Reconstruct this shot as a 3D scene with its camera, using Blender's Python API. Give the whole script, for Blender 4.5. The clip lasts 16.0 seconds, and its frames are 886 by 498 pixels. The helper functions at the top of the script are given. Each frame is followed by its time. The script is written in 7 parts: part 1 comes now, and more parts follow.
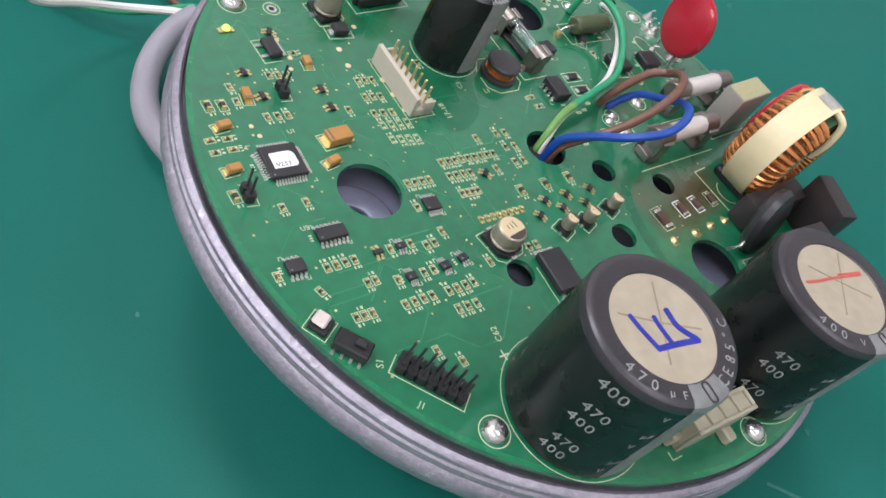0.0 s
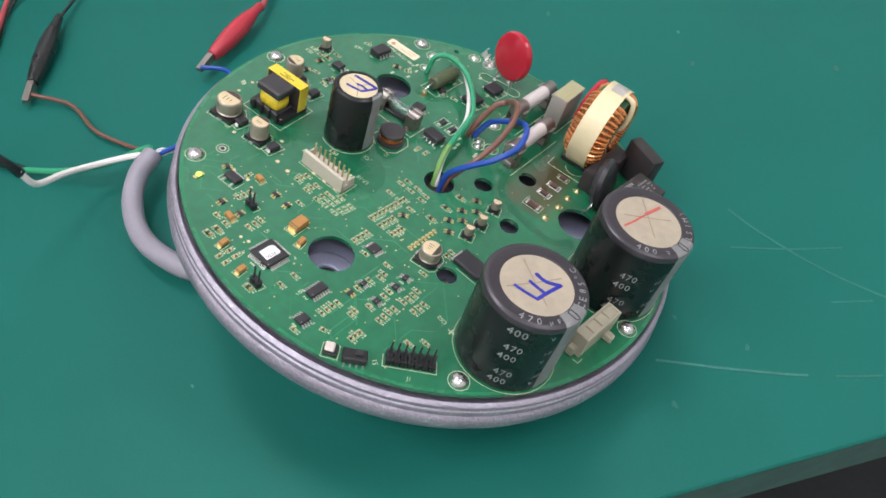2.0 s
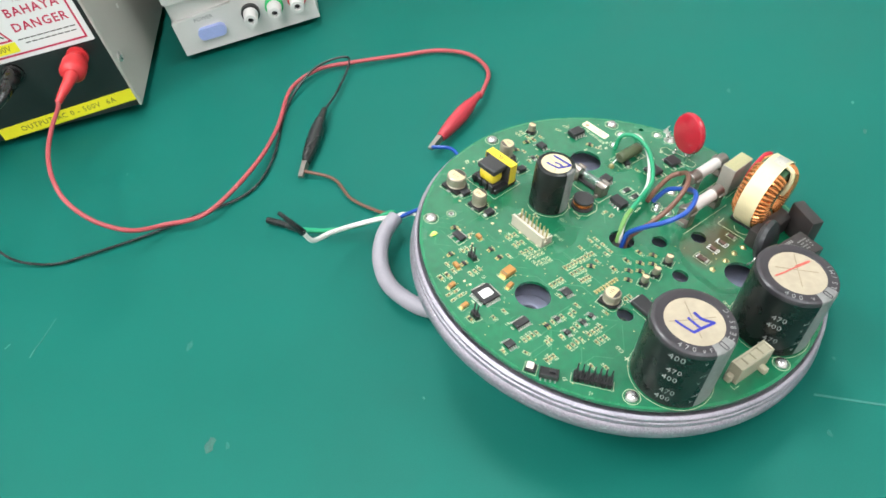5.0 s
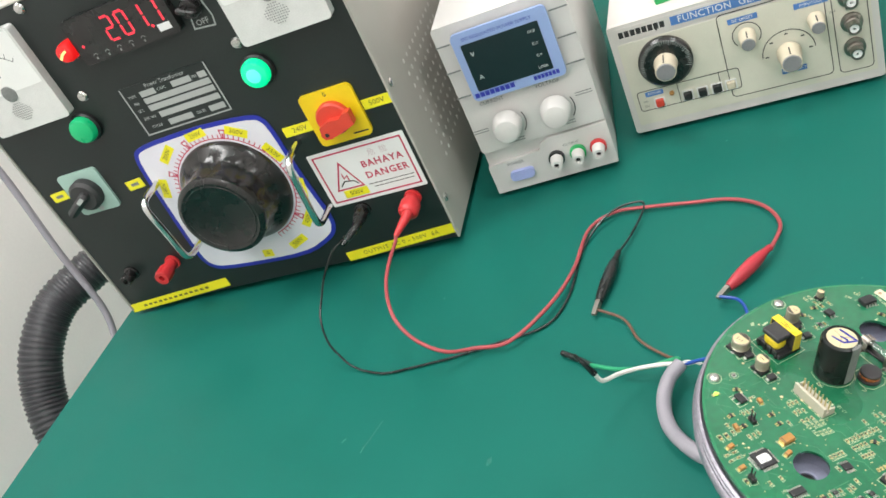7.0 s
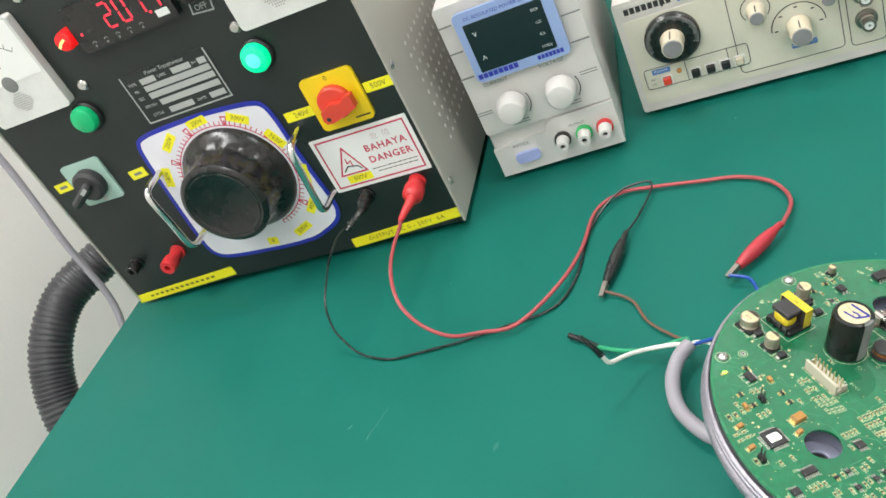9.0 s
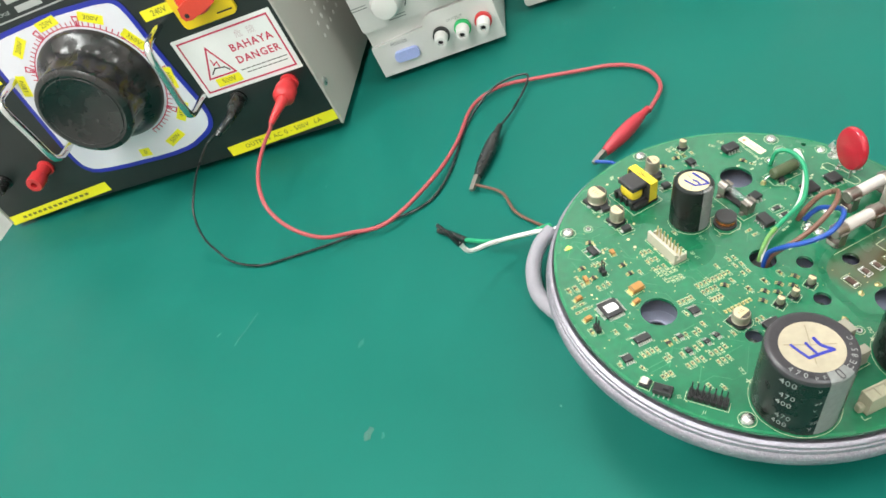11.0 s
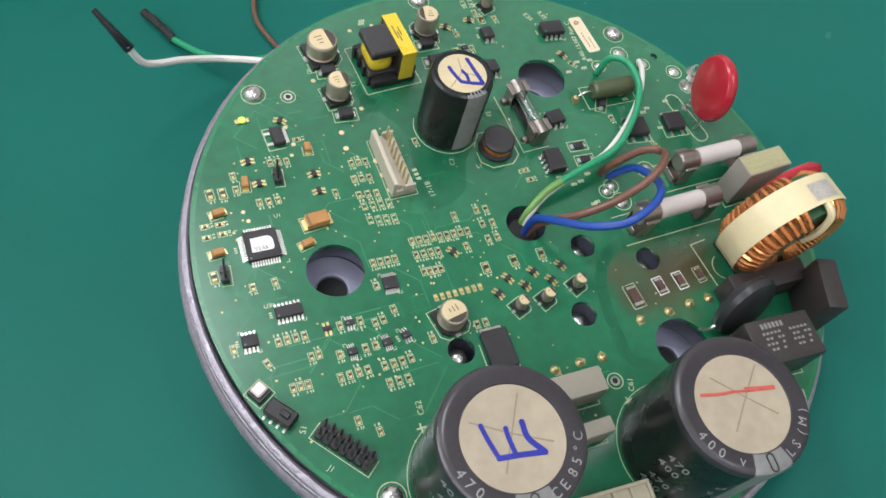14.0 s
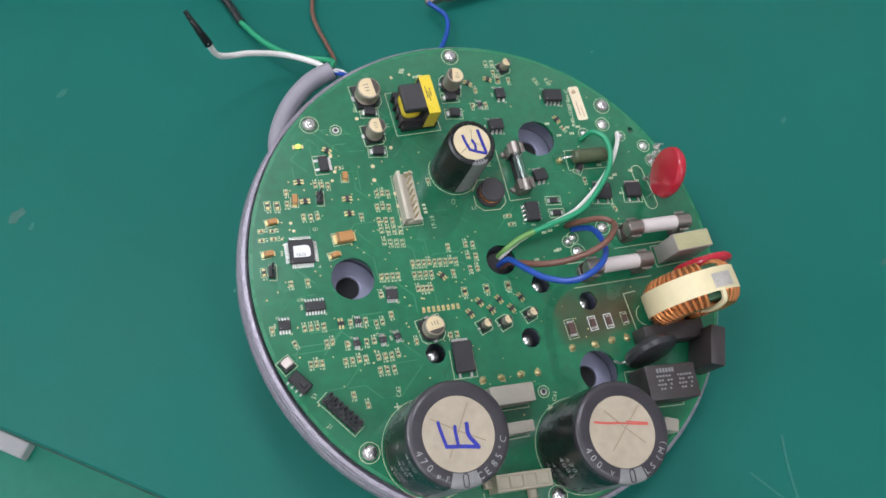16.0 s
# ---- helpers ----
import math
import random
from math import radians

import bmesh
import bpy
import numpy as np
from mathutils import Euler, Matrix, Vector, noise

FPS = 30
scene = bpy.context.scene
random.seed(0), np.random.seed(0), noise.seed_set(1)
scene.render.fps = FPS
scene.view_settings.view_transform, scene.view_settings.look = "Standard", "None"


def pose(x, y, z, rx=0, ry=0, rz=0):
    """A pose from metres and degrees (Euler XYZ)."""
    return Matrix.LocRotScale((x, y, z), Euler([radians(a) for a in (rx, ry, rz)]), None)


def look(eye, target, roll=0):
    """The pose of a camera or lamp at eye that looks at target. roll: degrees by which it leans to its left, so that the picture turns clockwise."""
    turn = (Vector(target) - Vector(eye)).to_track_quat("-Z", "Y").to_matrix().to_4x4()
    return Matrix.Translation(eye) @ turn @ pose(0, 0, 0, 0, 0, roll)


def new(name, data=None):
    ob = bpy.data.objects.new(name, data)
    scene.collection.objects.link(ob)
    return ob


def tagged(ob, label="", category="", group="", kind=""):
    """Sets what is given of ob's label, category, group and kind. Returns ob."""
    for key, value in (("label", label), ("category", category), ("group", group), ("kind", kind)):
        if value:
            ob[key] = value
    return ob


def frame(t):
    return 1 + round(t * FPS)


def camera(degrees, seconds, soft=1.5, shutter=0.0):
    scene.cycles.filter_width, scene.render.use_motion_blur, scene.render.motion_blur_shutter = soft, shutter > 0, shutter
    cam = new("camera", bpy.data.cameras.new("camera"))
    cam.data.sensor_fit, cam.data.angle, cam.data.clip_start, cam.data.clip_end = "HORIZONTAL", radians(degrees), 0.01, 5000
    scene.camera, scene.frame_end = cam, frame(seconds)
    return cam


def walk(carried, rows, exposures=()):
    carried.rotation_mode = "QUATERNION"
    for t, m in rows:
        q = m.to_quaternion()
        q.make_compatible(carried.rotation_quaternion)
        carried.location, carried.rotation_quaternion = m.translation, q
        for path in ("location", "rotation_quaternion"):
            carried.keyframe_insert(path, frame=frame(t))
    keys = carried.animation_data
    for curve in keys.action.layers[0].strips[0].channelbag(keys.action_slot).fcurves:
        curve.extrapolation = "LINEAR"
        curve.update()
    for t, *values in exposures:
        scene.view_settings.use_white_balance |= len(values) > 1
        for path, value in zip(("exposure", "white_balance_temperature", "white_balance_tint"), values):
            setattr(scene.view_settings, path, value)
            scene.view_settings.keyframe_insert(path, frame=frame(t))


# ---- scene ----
cam = camera(56.1, 16.0, soft=1.6)
PATH = [
    (0, (-0.0716, -0.1742, 0.2097), (0.3496, 0.2835, -0.5733), 10.03),
    (0.5, (-0.0904, -0.1755, 0.2157), (0.3675, 0.2406, -0.5699), 7.15),
    (1, (-0.0940, -0.1820, 0.2380), (0.3876, 0.2173, -0.5422), 3.80),
    (1.5, (-0.1004, -0.1963, 0.2592), (0.3758, 0.2013, -0.5251), 0.27),
    (2, (-0.1053, -0.2120, 0.2901), (0.3556, 0.1954, -0.4983), -2.96),
    (2.5, (-0.1123, -0.2249, 0.3104), (0.3418, 0.1942, -0.4758), -5.00),
    (3, (-0.1145, -0.2321, 0.3228), (0.3313, 0.2036, -0.4591), -7.08),
    (3.2, (-0.1153, -0.2350, 0.3238), (0.3309, 0.2062, -0.4548), -7.48),
    (5.3, (-0.1441, -0.2645, 0.3660), (0.1472, 0.3957, -0.3263), -19.94),
    (5.5, (-0.1472, -0.2686, 0.3782), (0.1166, 0.4213, -0.2960), -21.36),
    (6, (-0.1472, -0.2756, 0.3989), (0.0553, 0.4785, -0.2259), -23.99),
    (6.5, (-0.1444, -0.2844, 0.4108), (0.0054, 0.5181, -0.1667), -25.93),
    (7, (-0.1392, -0.2859, 0.4169), (-0.0199, 0.5476, -0.1225), -26.84),
    (7.5, (-0.1384, -0.2820, 0.4184), (-0.0298, 0.5605, -0.1092), -27.42),
    (8, (-0.1404, -0.2773, 0.4180), (-0.0371, 0.5700, -0.1029), -27.83),
    (8.2, (-0.1405, -0.2780, 0.4191), (-0.0397, 0.5708, -0.0998), -28.05),
    (10.3, (-0.1162, -0.2997, 0.3670), (-0.0145, 0.4900, -0.2381), -29.56),
    (10.5, (-0.1141, -0.3022, 0.3643), (-0.0088, 0.4827, -0.2462), -29.57),
    (11, (-0.1039, -0.2996, 0.3551), (0.0104, 0.4713, -0.2716), -29.58),
    (11.5, (-0.0716, -0.2966, 0.3317), (0.0596, 0.4523, -0.3179), -27.98),
    (12, (-0.0536, -0.2972, 0.3218), (0.0717, 0.4441, -0.3375), -27.46),
    (12.5, (-0.0451, -0.2768, 0.2922), (0.0792, 0.4469, -0.3866), -26.54),
    (13, (-0.0347, -0.2536, 0.2692), (0.0927, 0.4411, -0.4388), -23.46),
    (13.5, (-0.0084, -0.2156, 0.2395), (0.1286, 0.3867, -0.5469), -15.56),
    (14, (-0.0005, -0.1966, 0.2547), (0.1429, 0.3429, -0.5750), -9.27),
    (14.5, (-0.0029, -0.1942, 0.3007), (0.1380, 0.3014, -0.5564), -4.63),
    (15, (0.0016, -0.1919, 0.3327), (0.1333, 0.2887, -0.5343), -2.56),
    (15.5, (0.0030, -0.1927, 0.3331), (0.1253, 0.2634, -0.5484), -0.96),
    (16, (0.0028, -0.2005, 0.3435), (0.1163, 0.2407, -0.5467), -0.17),
]

walk(cam, [(t, look(eye, target, roll)) for t, eye, target, roll in PATH],
     exposures=[(0.0, -0.17, 6080, 16), (3.2, -0.03, 6230, 18), (5.3, 0.48, 6250, 6), (6.3, 0.50, 6300, 6), (7.0, 0.22, 6500, 7), (8.2, 0.15, 6550, 7), (10.3, 0.5, 6450, 3), (12.3, 0.42, 6450, 3), (12.6, 0.05, 6250, 10), (14.0, -0.28, 6200, 12), (16.0, -0.36, 5960, 15)])

# ---- world and light: a closed room lit by unseen area lamps at ceiling height ----
world = bpy.data.worlds.new("room_air")
scene.world = world
world.use_nodes = True
world.node_tree.nodes["Background"].inputs[0].default_value = (0.9, 0.95, 1.0, 1)
world.node_tree.nodes["Background"].inputs[1].default_value = 0.05


def ceiling_lamp(x, y, sx, sy, watts):
    d = bpy.data.lights.new("unseen_ceiling_light", "AREA")
    d.shape, d.size, d.size_y, d.energy, d.color = "RECTANGLE", sx, sy, watts, (1.0, 0.99, 0.99)
    ob = new("unseen_ceiling_light", d)
    ob.matrix_world = look((x, y, 1.83), (x, y, 0))
    return ob


# Places assumed; chosen for brightness and to keep glare off the board.
ceiling_lamp(-0.85, 0.25, 0.4, 1.2, 21)
ceiling_lamp(0.28, 0.42, 0.4, 0.5, 13)
ceiling_lamp(-0.72, -1.20, 0.4, 1.2, 17)
# Fill lamp added to brighten the right side and the instrument fronts.
ceiling_lamp(0.75, -1.08, 0.4, 1.0, 13)

# ---- materials ----
MM = 0.001


def mat(name, color, rough=0.5, metal=0.0, var=0.12, fine=900.0, coarse=60.0, bump=0.0, coat=0.0, spec=0.5, coat_rough=0.15,
        trans=0.0, emit=None, strength=0.0, dark=None, rnd=0.0):
    m = bpy.data.materials.new(name)
    m.use_nodes = True
    nt = m.node_tree
    N, L = nt.nodes, nt.links
    p = N["Principled BSDF"]
    p.inputs["Roughness"].default_value = rough
    p.inputs["Metallic"].default_value = metal
    p.inputs["Specular IOR Level"].default_value = spec
    p.inputs["Coat Weight"].default_value = coat
    p.inputs["Coat Roughness"].default_value = coat_rough
    p.inputs["Transmission Weight"].default_value = trans
    if emit:
        p.inputs["Emission Color"].default_value = (*emit, 1)
        p.inputs["Emission Strength"].default_value = strength
    tc = N.new("ShaderNodeTexCoord")
    n1, n2 = N.new("ShaderNodeTexNoise"), N.new("ShaderNodeTexNoise")
    n1.inputs["Scale"].default_value, n2.inputs["Scale"].default_value = fine, coarse
    n1.inputs["Detail"].default_value, n2.inputs["Detail"].default_value = 4, 5
    for n in (n1, n2):
        L.new(tc.outputs["Object"], n.inputs["Vector"])
    add = N.new("ShaderNodeMath")
    add.operation = "ADD"
    L.new(n1.outputs["Fac"], add.inputs[0])
    L.new(n2.outputs["Fac"], add.inputs[1])
    last = add.outputs[0]
    if rnd:
        oi, ma = N.new("ShaderNodeObjectInfo"), N.new("ShaderNodeMath")
        ma.operation, ma.inputs[1].default_value = "MULTIPLY_ADD", rnd
        L.new(oi.outputs["Random"], ma.inputs[0])
        L.new(last, ma.inputs[2])
        last = ma.outputs[0]
    ramp = N.new("ShaderNodeMapRange")
    ramp.inputs["From Min"].default_value, ramp.inputs["From Max"].default_value = 0.6, 1.4 + rnd
    L.new(last, ramp.inputs["Value"])
    mix = N.new("ShaderNodeMix")
    mix.data_type = "RGBA"
    lo = dark or [c * (1 - var) for c in color]
    hi = [min(1, c * (1 + var)) for c in color]
    mix.inputs["A"].default_value, mix.inputs["B"].default_value = (*lo, 1), (*hi, 1)
    L.new(ramp.outputs["Result"], mix.inputs["Factor"])
    L.new(mix.outputs["Result"], p.inputs["Base Color"])
    rr = N.new("ShaderNodeMapRange")
    rr.inputs["From Min"].default_value, rr.inputs["From Max"].default_value = 0.3, 0.7
    rr.inputs["To Min"].default_value, rr.inputs["To Max"].default_value = max(0.02, rough * 0.82), min(1, rough * 1.2)
    L.new(n2.outputs["Fac"], rr.inputs["Value"])
    L.new(rr.outputs["Result"], p.inputs["Roughness"])
    if bump:
        bp = N.new("ShaderNodeBump")
        bp.inputs["Strength"].default_value, bp.inputs["Distance"].default_value = bump, 0.0004
        L.new(n1.outputs["Fac"], bp.inputs["Height"])
        L.new(bp.outputs["Normal"], p.inputs["Normal"])
    return m


def stain(m, spots, tint):
    """Heat stains of given centres and radii, in object metres, mixed over the base colour."""
    nt = m.node_tree
    N, L = nt.nodes, nt.links
    p = N["Principled BSDF"]
    src = p.inputs["Base Color"].links[0].from_socket
    tc, no = N.new("ShaderNodeTexCoord"), N.new("ShaderNodeTexNoise")
    no.inputs["Scale"].default_value = 90
    for x, y, r, k in spots:
        vm = N.new("ShaderNodeVectorMath")
        vm.operation = "DISTANCE"
        vm.inputs[1].default_value = (x * MM, y * MM, 0)
        L.new(tc.outputs["Object"], vm.inputs[0])
        L.new(tc.outputs["Object"], no.inputs["Vector"])
        ad = N.new("ShaderNodeMath")
        ad.operation, ad.inputs[1].default_value = "MULTIPLY_ADD", r * MM * 0.8
        L.new(no.outputs["Fac"], ad.inputs[0])
        L.new(vm.outputs["Value"], ad.inputs[2])
        mr = N.new("ShaderNodeMapRange")
        mr.inputs["From Min"].default_value, mr.inputs["From Max"].default_value = r * MM * 0.6, r * MM * 1.5
        mr.inputs["To Min"].default_value, mr.inputs["To Max"].default_value = k, 0
        L.new(ad.outputs[0], mr.inputs["Value"])
        mx = N.new("ShaderNodeMix")
        mx.data_type = "RGBA"
        mx.inputs["B"].default_value = (*tint, 1)
        L.new(mr.outputs["Result"], mx.inputs["Factor"])
        L.new(src, mx.inputs["A"])
        src = mx.outputs["Result"]
    L.new(src, p.inputs["Base Color"])


def wear(m, scale, tint, rough, amount, stretch=(1, 1, 1)):
    """Bare bright scrapes of uneven outline over a metal."""
    nt = m.node_tree
    N, L = nt.nodes, nt.links
    p = N["Principled BSDF"]
    src, rsrc = p.inputs["Base Color"].links[0].from_socket, p.inputs["Roughness"].links[0].from_socket
    tc, mp, no, mr = N.new("ShaderNodeTexCoord"), N.new("ShaderNodeMapping"), N.new("ShaderNodeTexNoise"), N.new("ShaderNodeMapRange")
    mp.inputs["Scale"].default_value = stretch
    no.inputs["Scale"].default_value, no.inputs["Detail"].default_value, no.inputs["Roughness"].default_value = scale, 9, 0.72
    mr.inputs["From Min"].default_value, mr.inputs["From Max"].default_value = 0.60 - amount, 0.68 - amount
    L.new(tc.outputs["Object"], mp.inputs["Vector"])
    L.new(mp.outputs["Vector"], no.inputs["Vector"])
    L.new(no.outputs["Fac"], mr.inputs["Value"])
    mx, mf = N.new("ShaderNodeMix"), N.new("ShaderNodeMix")
    mx.data_type = "RGBA"
    mx.inputs["B"].default_value = (*tint, 1)
    mf.inputs["B"].default_value = rough
    L.new(mr.outputs["Result"], mx.inputs["Factor"])
    L.new(mr.outputs["Result"], mf.inputs["Factor"])
    L.new(src, mx.inputs["A"])
    L.new(rsrc, mf.inputs["A"])
    L.new(mx.outputs["Result"], p.inputs["Base Color"])
    L.new(mf.outputs["Result"], p.inputs["Roughness"])


M_MAT = mat("green_bench_mat", (0.0065, 0.124, 0.096), 0.5, var=0.1, fine=1500, coarse=14, bump=0.06, spec=0.17)
M_EDGE = mat("bench_edge_band", (0.045, 0.07, 0.065), 0.55, var=0.2, fine=400)
M_STEEL = mat("pale_painted_steel", (0.55, 0.56, 0.56), 0.45, var=0.05)
M_FLOOR = mat("green_floor_paint", (0.015, 0.27, 0.175), 0.4, var=0.1, fine=60, coarse=4)
M_WALL = mat("white_wall_paint", (0.80, 0.755, 0.74), 0.75, var=0.03, fine=200, coarse=3)
M_MASK = mat("green_soldermask", (0.011, 0.149, 0.066), 0.24, var=0.22, fine=260, coarse=28, bump=0.015, coat=0.7, coat_rough=0.05)
stain(M_MASK, [(33, -29, 17, 0.8), (52, -24, 8, 0.6), (21, -24, 9, 0.6), (45, -27, 11, 0.7), (9, 38, 8, 0.3)], (0.075, 0.065, 0.03))
stain(M_MASK, [(22.7, -33, 6.5, 0.75), (36, -32, 8, 0.65), (47, -31.6, 6, 0.8), (40, -24, 7, 0.45)], (0.055, 0.038, 0.02))
M_MASKD = mat("darker_soldermask", (0.009, 0.120, 0.053), 0.28, var=0.2, fine=300, coarse=50, coat=0.25)
M_TRACE = mat("soldermask_over_copper", (0.014, 0.182, 0.074), 0.28, var=0.15, fine=400, coarse=60, coat=0.25)
M_SILK = mat("silkscreen_ink", (0.50, 0.56, 0.36), 0.6, var=0.12)
M_GOLD = mat("gold_plated_pad", (0.66, 0.56, 0.28), 0.32, 0.8, var=0.2)
M_TIN = mat("tinned_lead", (0.62, 0.62, 0.58), 0.28, 0.9, var=0.15)
M_BLACK = mat("black_moulded_epoxy", (0.022, 0.022, 0.024), 0.55, var=0.25, bump=0.15)
M_PLAST = mat("black_plastic", (0.014, 0.014, 0.015), 0.42, var=0.2, bump=0.05)
M_TANT = mat("orange_tantalum_case", (0.42, 0.205, 0.055), 0.45, var=0.15, rnd=0.3)
M_SLEEVE = mat("dark_green_black_sleeve", (0.009, 0.0115, 0.011), 0.28, var=0.25, coarse=90, spec=0.42)
M_RIM = mat("shrunk_sleeve_rim", (0.03, 0.027, 0.032), 0.36, var=0.25, coat=0.2)
M_CREAM = mat("cream_vent_disc", (0.39, 0.34, 0.25), 0.42, var=0.14, fine=300, coarse=80)
M_CTOP = mat("pale_yellow_vent_disc", (0.62, 0.53, 0.33), 0.42, var=0.1, fine=300, coarse=80)
M_STRIPE = mat("grey_polarity_stripe", (0.20, 0.205, 0.20), 0.38, var=0.2, fine=500)
M_PRINT = mat("pale_sleeve_print", (0.42, 0.44, 0.43), 0.5, var=0.2)
M_CREASE = mat("scored_vent_line", (0.27, 0.225, 0.15), 0.6)
M_INK = mat("blue_marker_ink", (0.02, 0.028, 0.30), 0.4, var=0.25)
M_INKRED = mat("red_marker_ink", (0.50, 0.09, 0.07), 0.4, var=0.25)
M_CAN = mat("beige_aluminium_can", (0.36, 0.32, 0.25), 0.34, 0.55, var=0.15)
M_CANTOP = mat("pale_gold_can_top", (0.72, 0.60, 0.36), 0.36, 0.35, var=0.06)
M_CANMARK = mat("dark_can_mark", (0.05, 0.04, 0.03), 0.5)
M_YTAPE = mat("yellow_transformer_tape", (0.72, 0.56, 0.03), 0.3, var=0.08, coat=0.2)
M_FERR = mat("dark_ferrite", (0.035, 0.034, 0.036), 0.5, var=0.2, bump=0.15)
M_COPPER = mat("enamelled_copper_wire", (0.62, 0.24, 0.07), 0.22, 0.75, var=0.15, coat=0.5)
M_CTAPE = mat("cream_core_tape", (0.70, 0.62, 0.37), 0.38, var=0.07, fine=300)
M_FOIL = mat("crinkled_silver_label", (0.52, 0.50, 0.45), 0.35, 0.35, var=0.3, fine=1500, bump=0.5)
M_REDEP = mat("red_epoxy_coating", (0.42, 0.013, 0.03), 0.24, var=0.08, coat=0.3)
M_CERAM = mat("white_ceramic_tube", (0.58, 0.54, 0.51), 0.32, var=0.06)
M_NICKEL = mat("nickel_plated_cap", (0.31, 0.28, 0.25), 0.38, 0.9, var=0.15)
M_GREYBOX = mat("grey_capacitor_case", (0.30, 0.29, 0.25), 0.42, var=0.05)
M_FILM = mat("beige_grey_film_case", (0.30, 0.28, 0.225), 0.42, var=0.06)
M_NYLON = mat("ivory_nylon", (0.52, 0.48, 0.38), 0.4, var=0.08)
M_BROWNBOX = mat("dark_relay_case", (0.034, 0.029, 0.028), 0.45, var=0.15)
M_OLIVE = mat("olive_resistor_lacquer", (0.075, 0.095, 0.045), 0.4, var=0.12)
M_WBLUE = mat("blue_wire_insulation", (0.012, 0.065, 0.34), 0.35, var=0.08)
M_WBROWN = mat("brown_wire_insulation", (0.16, 0.075, 0.05), 0.4, var=0.1)
M_WGREEN = mat("green_wire_insulation", (0.025, 0.30, 0.14), 0.4, var=0.1)
M_WWHITE = mat("white_wire_insulation", (0.74, 0.73, 0.68), 0.4, var=0.05)
M_WYELLOW = mat("yellow_green_wire_insulation", (0.16, 0.34, 0.09), 0.4, var=0.1)
M_GREYPVC = mat("grey_cable_sheath", (0.29, 0.275, 0.31), 0.5, var=0.06)
M_CAST = mat("worn_cast_aluminium", (0.33, 0.31, 0.355), 0.4, 0.55, var=0.25, fine=700, coarse=60, bump=0.9, dark=(0.26, 0.24, 0.285))
wear(M_CAST, 260, (0.66, 0.64, 0.67), 0.26, 0.0, (1, 1, 2))
wear(M_CAST, 130, (0.13, 0.12, 0.14), 0.6, -0.05, (1, 1, 3))
M_CASTIN = mat("lavender_grey_coated_casting", (0.33, 0.34, 0.46), 0.5, 0.1, var=0.1)
# Near-black for flat discs that stand in for the shade inside holes.
M_DARK = mat("recess_shade", (0.012, 0.012, 0.013), 0.7)
M_SCREW = mat("bright_screw_steel", (0.60, 0.59, 0.57), 0.25, 0.95, var=0.12)
M_GLASS = mat("clear_fuse_glass", (0.9, 0.92, 0.92), 0.05, trans=1.0, var=0.0)
M_LABEL = mat("cream_paper_label", (0.74, 0.66, 0.46), 0.5, var=0.05)
M_PAPER = mat("white_paper_label", (0.78, 0.78, 0.77), 0.5, var=0.03)
M_LED = mat("lit_green_led", (0.3, 0.8, 0.1), 0.3, emit=(0.62, 1.0, 0.08), strength=1.9)
M_RES = mat("dark_resistor_film", (0.03, 0.028, 0.022), 0.4, var=0.2, rnd=0.3)
M_SCORCHED = mat("heat_browned_resistor", (0.085, 0.045, 0.035), 0.5, var=0.25, rnd=0.3)
M_CERCAP = mat("tan_ceramic_body", (0.17, 0.12, 0.06), 0.45, var=0.2, rnd=0.5)
M_REDPVC = mat("red_silicone_lead", (0.58, 0.03, 0.035), 0.38, var=0.1)
M_BLKPVC = mat("black_silicone_lead", (0.012, 0.014, 0.014), 0.27, var=0.15, coat=0.25)
M_REDBOOT = mat("red_plastic_boot", (0.43, 0.03, 0.045), 0.36, var=0.12)
M_PANEL = mat("black_panel_paint", (0.014, 0.019, 0.018), 0.4, var=0.2, coarse=20)
M_CASE = mat("warm_grey_case_paint", (0.43, 0.41, 0.37), 0.45, var=0.04, fine=900, bump=0.1)
M_WPLATE = mat("white_dial_plate", (0.76, 0.74, 0.80), 0.4, var=0.03)
M_BLUE = mat("blue_dial_border", (0.02, 0.03, 0.36), 0.4)
M_REDPRINT = mat("red_panel_print", (0.52, 0.015, 0.07), 0.5)
M_YLABEL = mat("yellow_tape_label", (0.86, 0.78, 0.02), 0.4, var=0.04)
M_LABELINK = mat("faded_label_ink", (0.17, 0.15, 0.03), 0.5, var=0.3)
M_BLKPRINT = mat("black_print", (0.02, 0.02, 0.02), 0.5)
M_GLOSSBLK = mat("glossy_black_bakelite", (0.012, 0.011, 0.011), 0.27, var=0.2, coat=0.25)
M_CHROME = mat("polished_chrome", (0.72, 0.72, 0.72), 0.12, 1.0, var=0.05)
M_METERW = mat("meter_face_white", (0.80, 0.80, 0.78), 0.35, var=0.03)
M_METERC = mat("clear_ribbed_meter_cover", (0.68, 0.68, 0.66), 0.16, var=0.12, fine=1100, bump=1.0, coat=0.3)
# Lens of the unlit lamp; a weak emission is added to brighten its green.
M_GLAMP = mat("green_lamp_lens", (0.01, 0.38, 0.14), 0.3, var=0.05, emit=(0.0, 0.5, 0.2), strength=0.15)
M_GLAMPON = mat("lit_green_lamp_lens", (0.02, 0.5, 0.25), 0.25, emit=(0.0, 0.85, 0.30), strength=0.75)
M_GLAMPCORE = mat("lit_lamp_core", (0.1, 0.5, 0.4), 0.3, emit=(0.08, 0.95, 0.6), strength=0.9)
M_RLAMP = mat("lit_red_lamp_lens", (0.3, 0.01, 0.01), 0.25, emit=(0.85, 0.008, 0.01), strength=0.7)
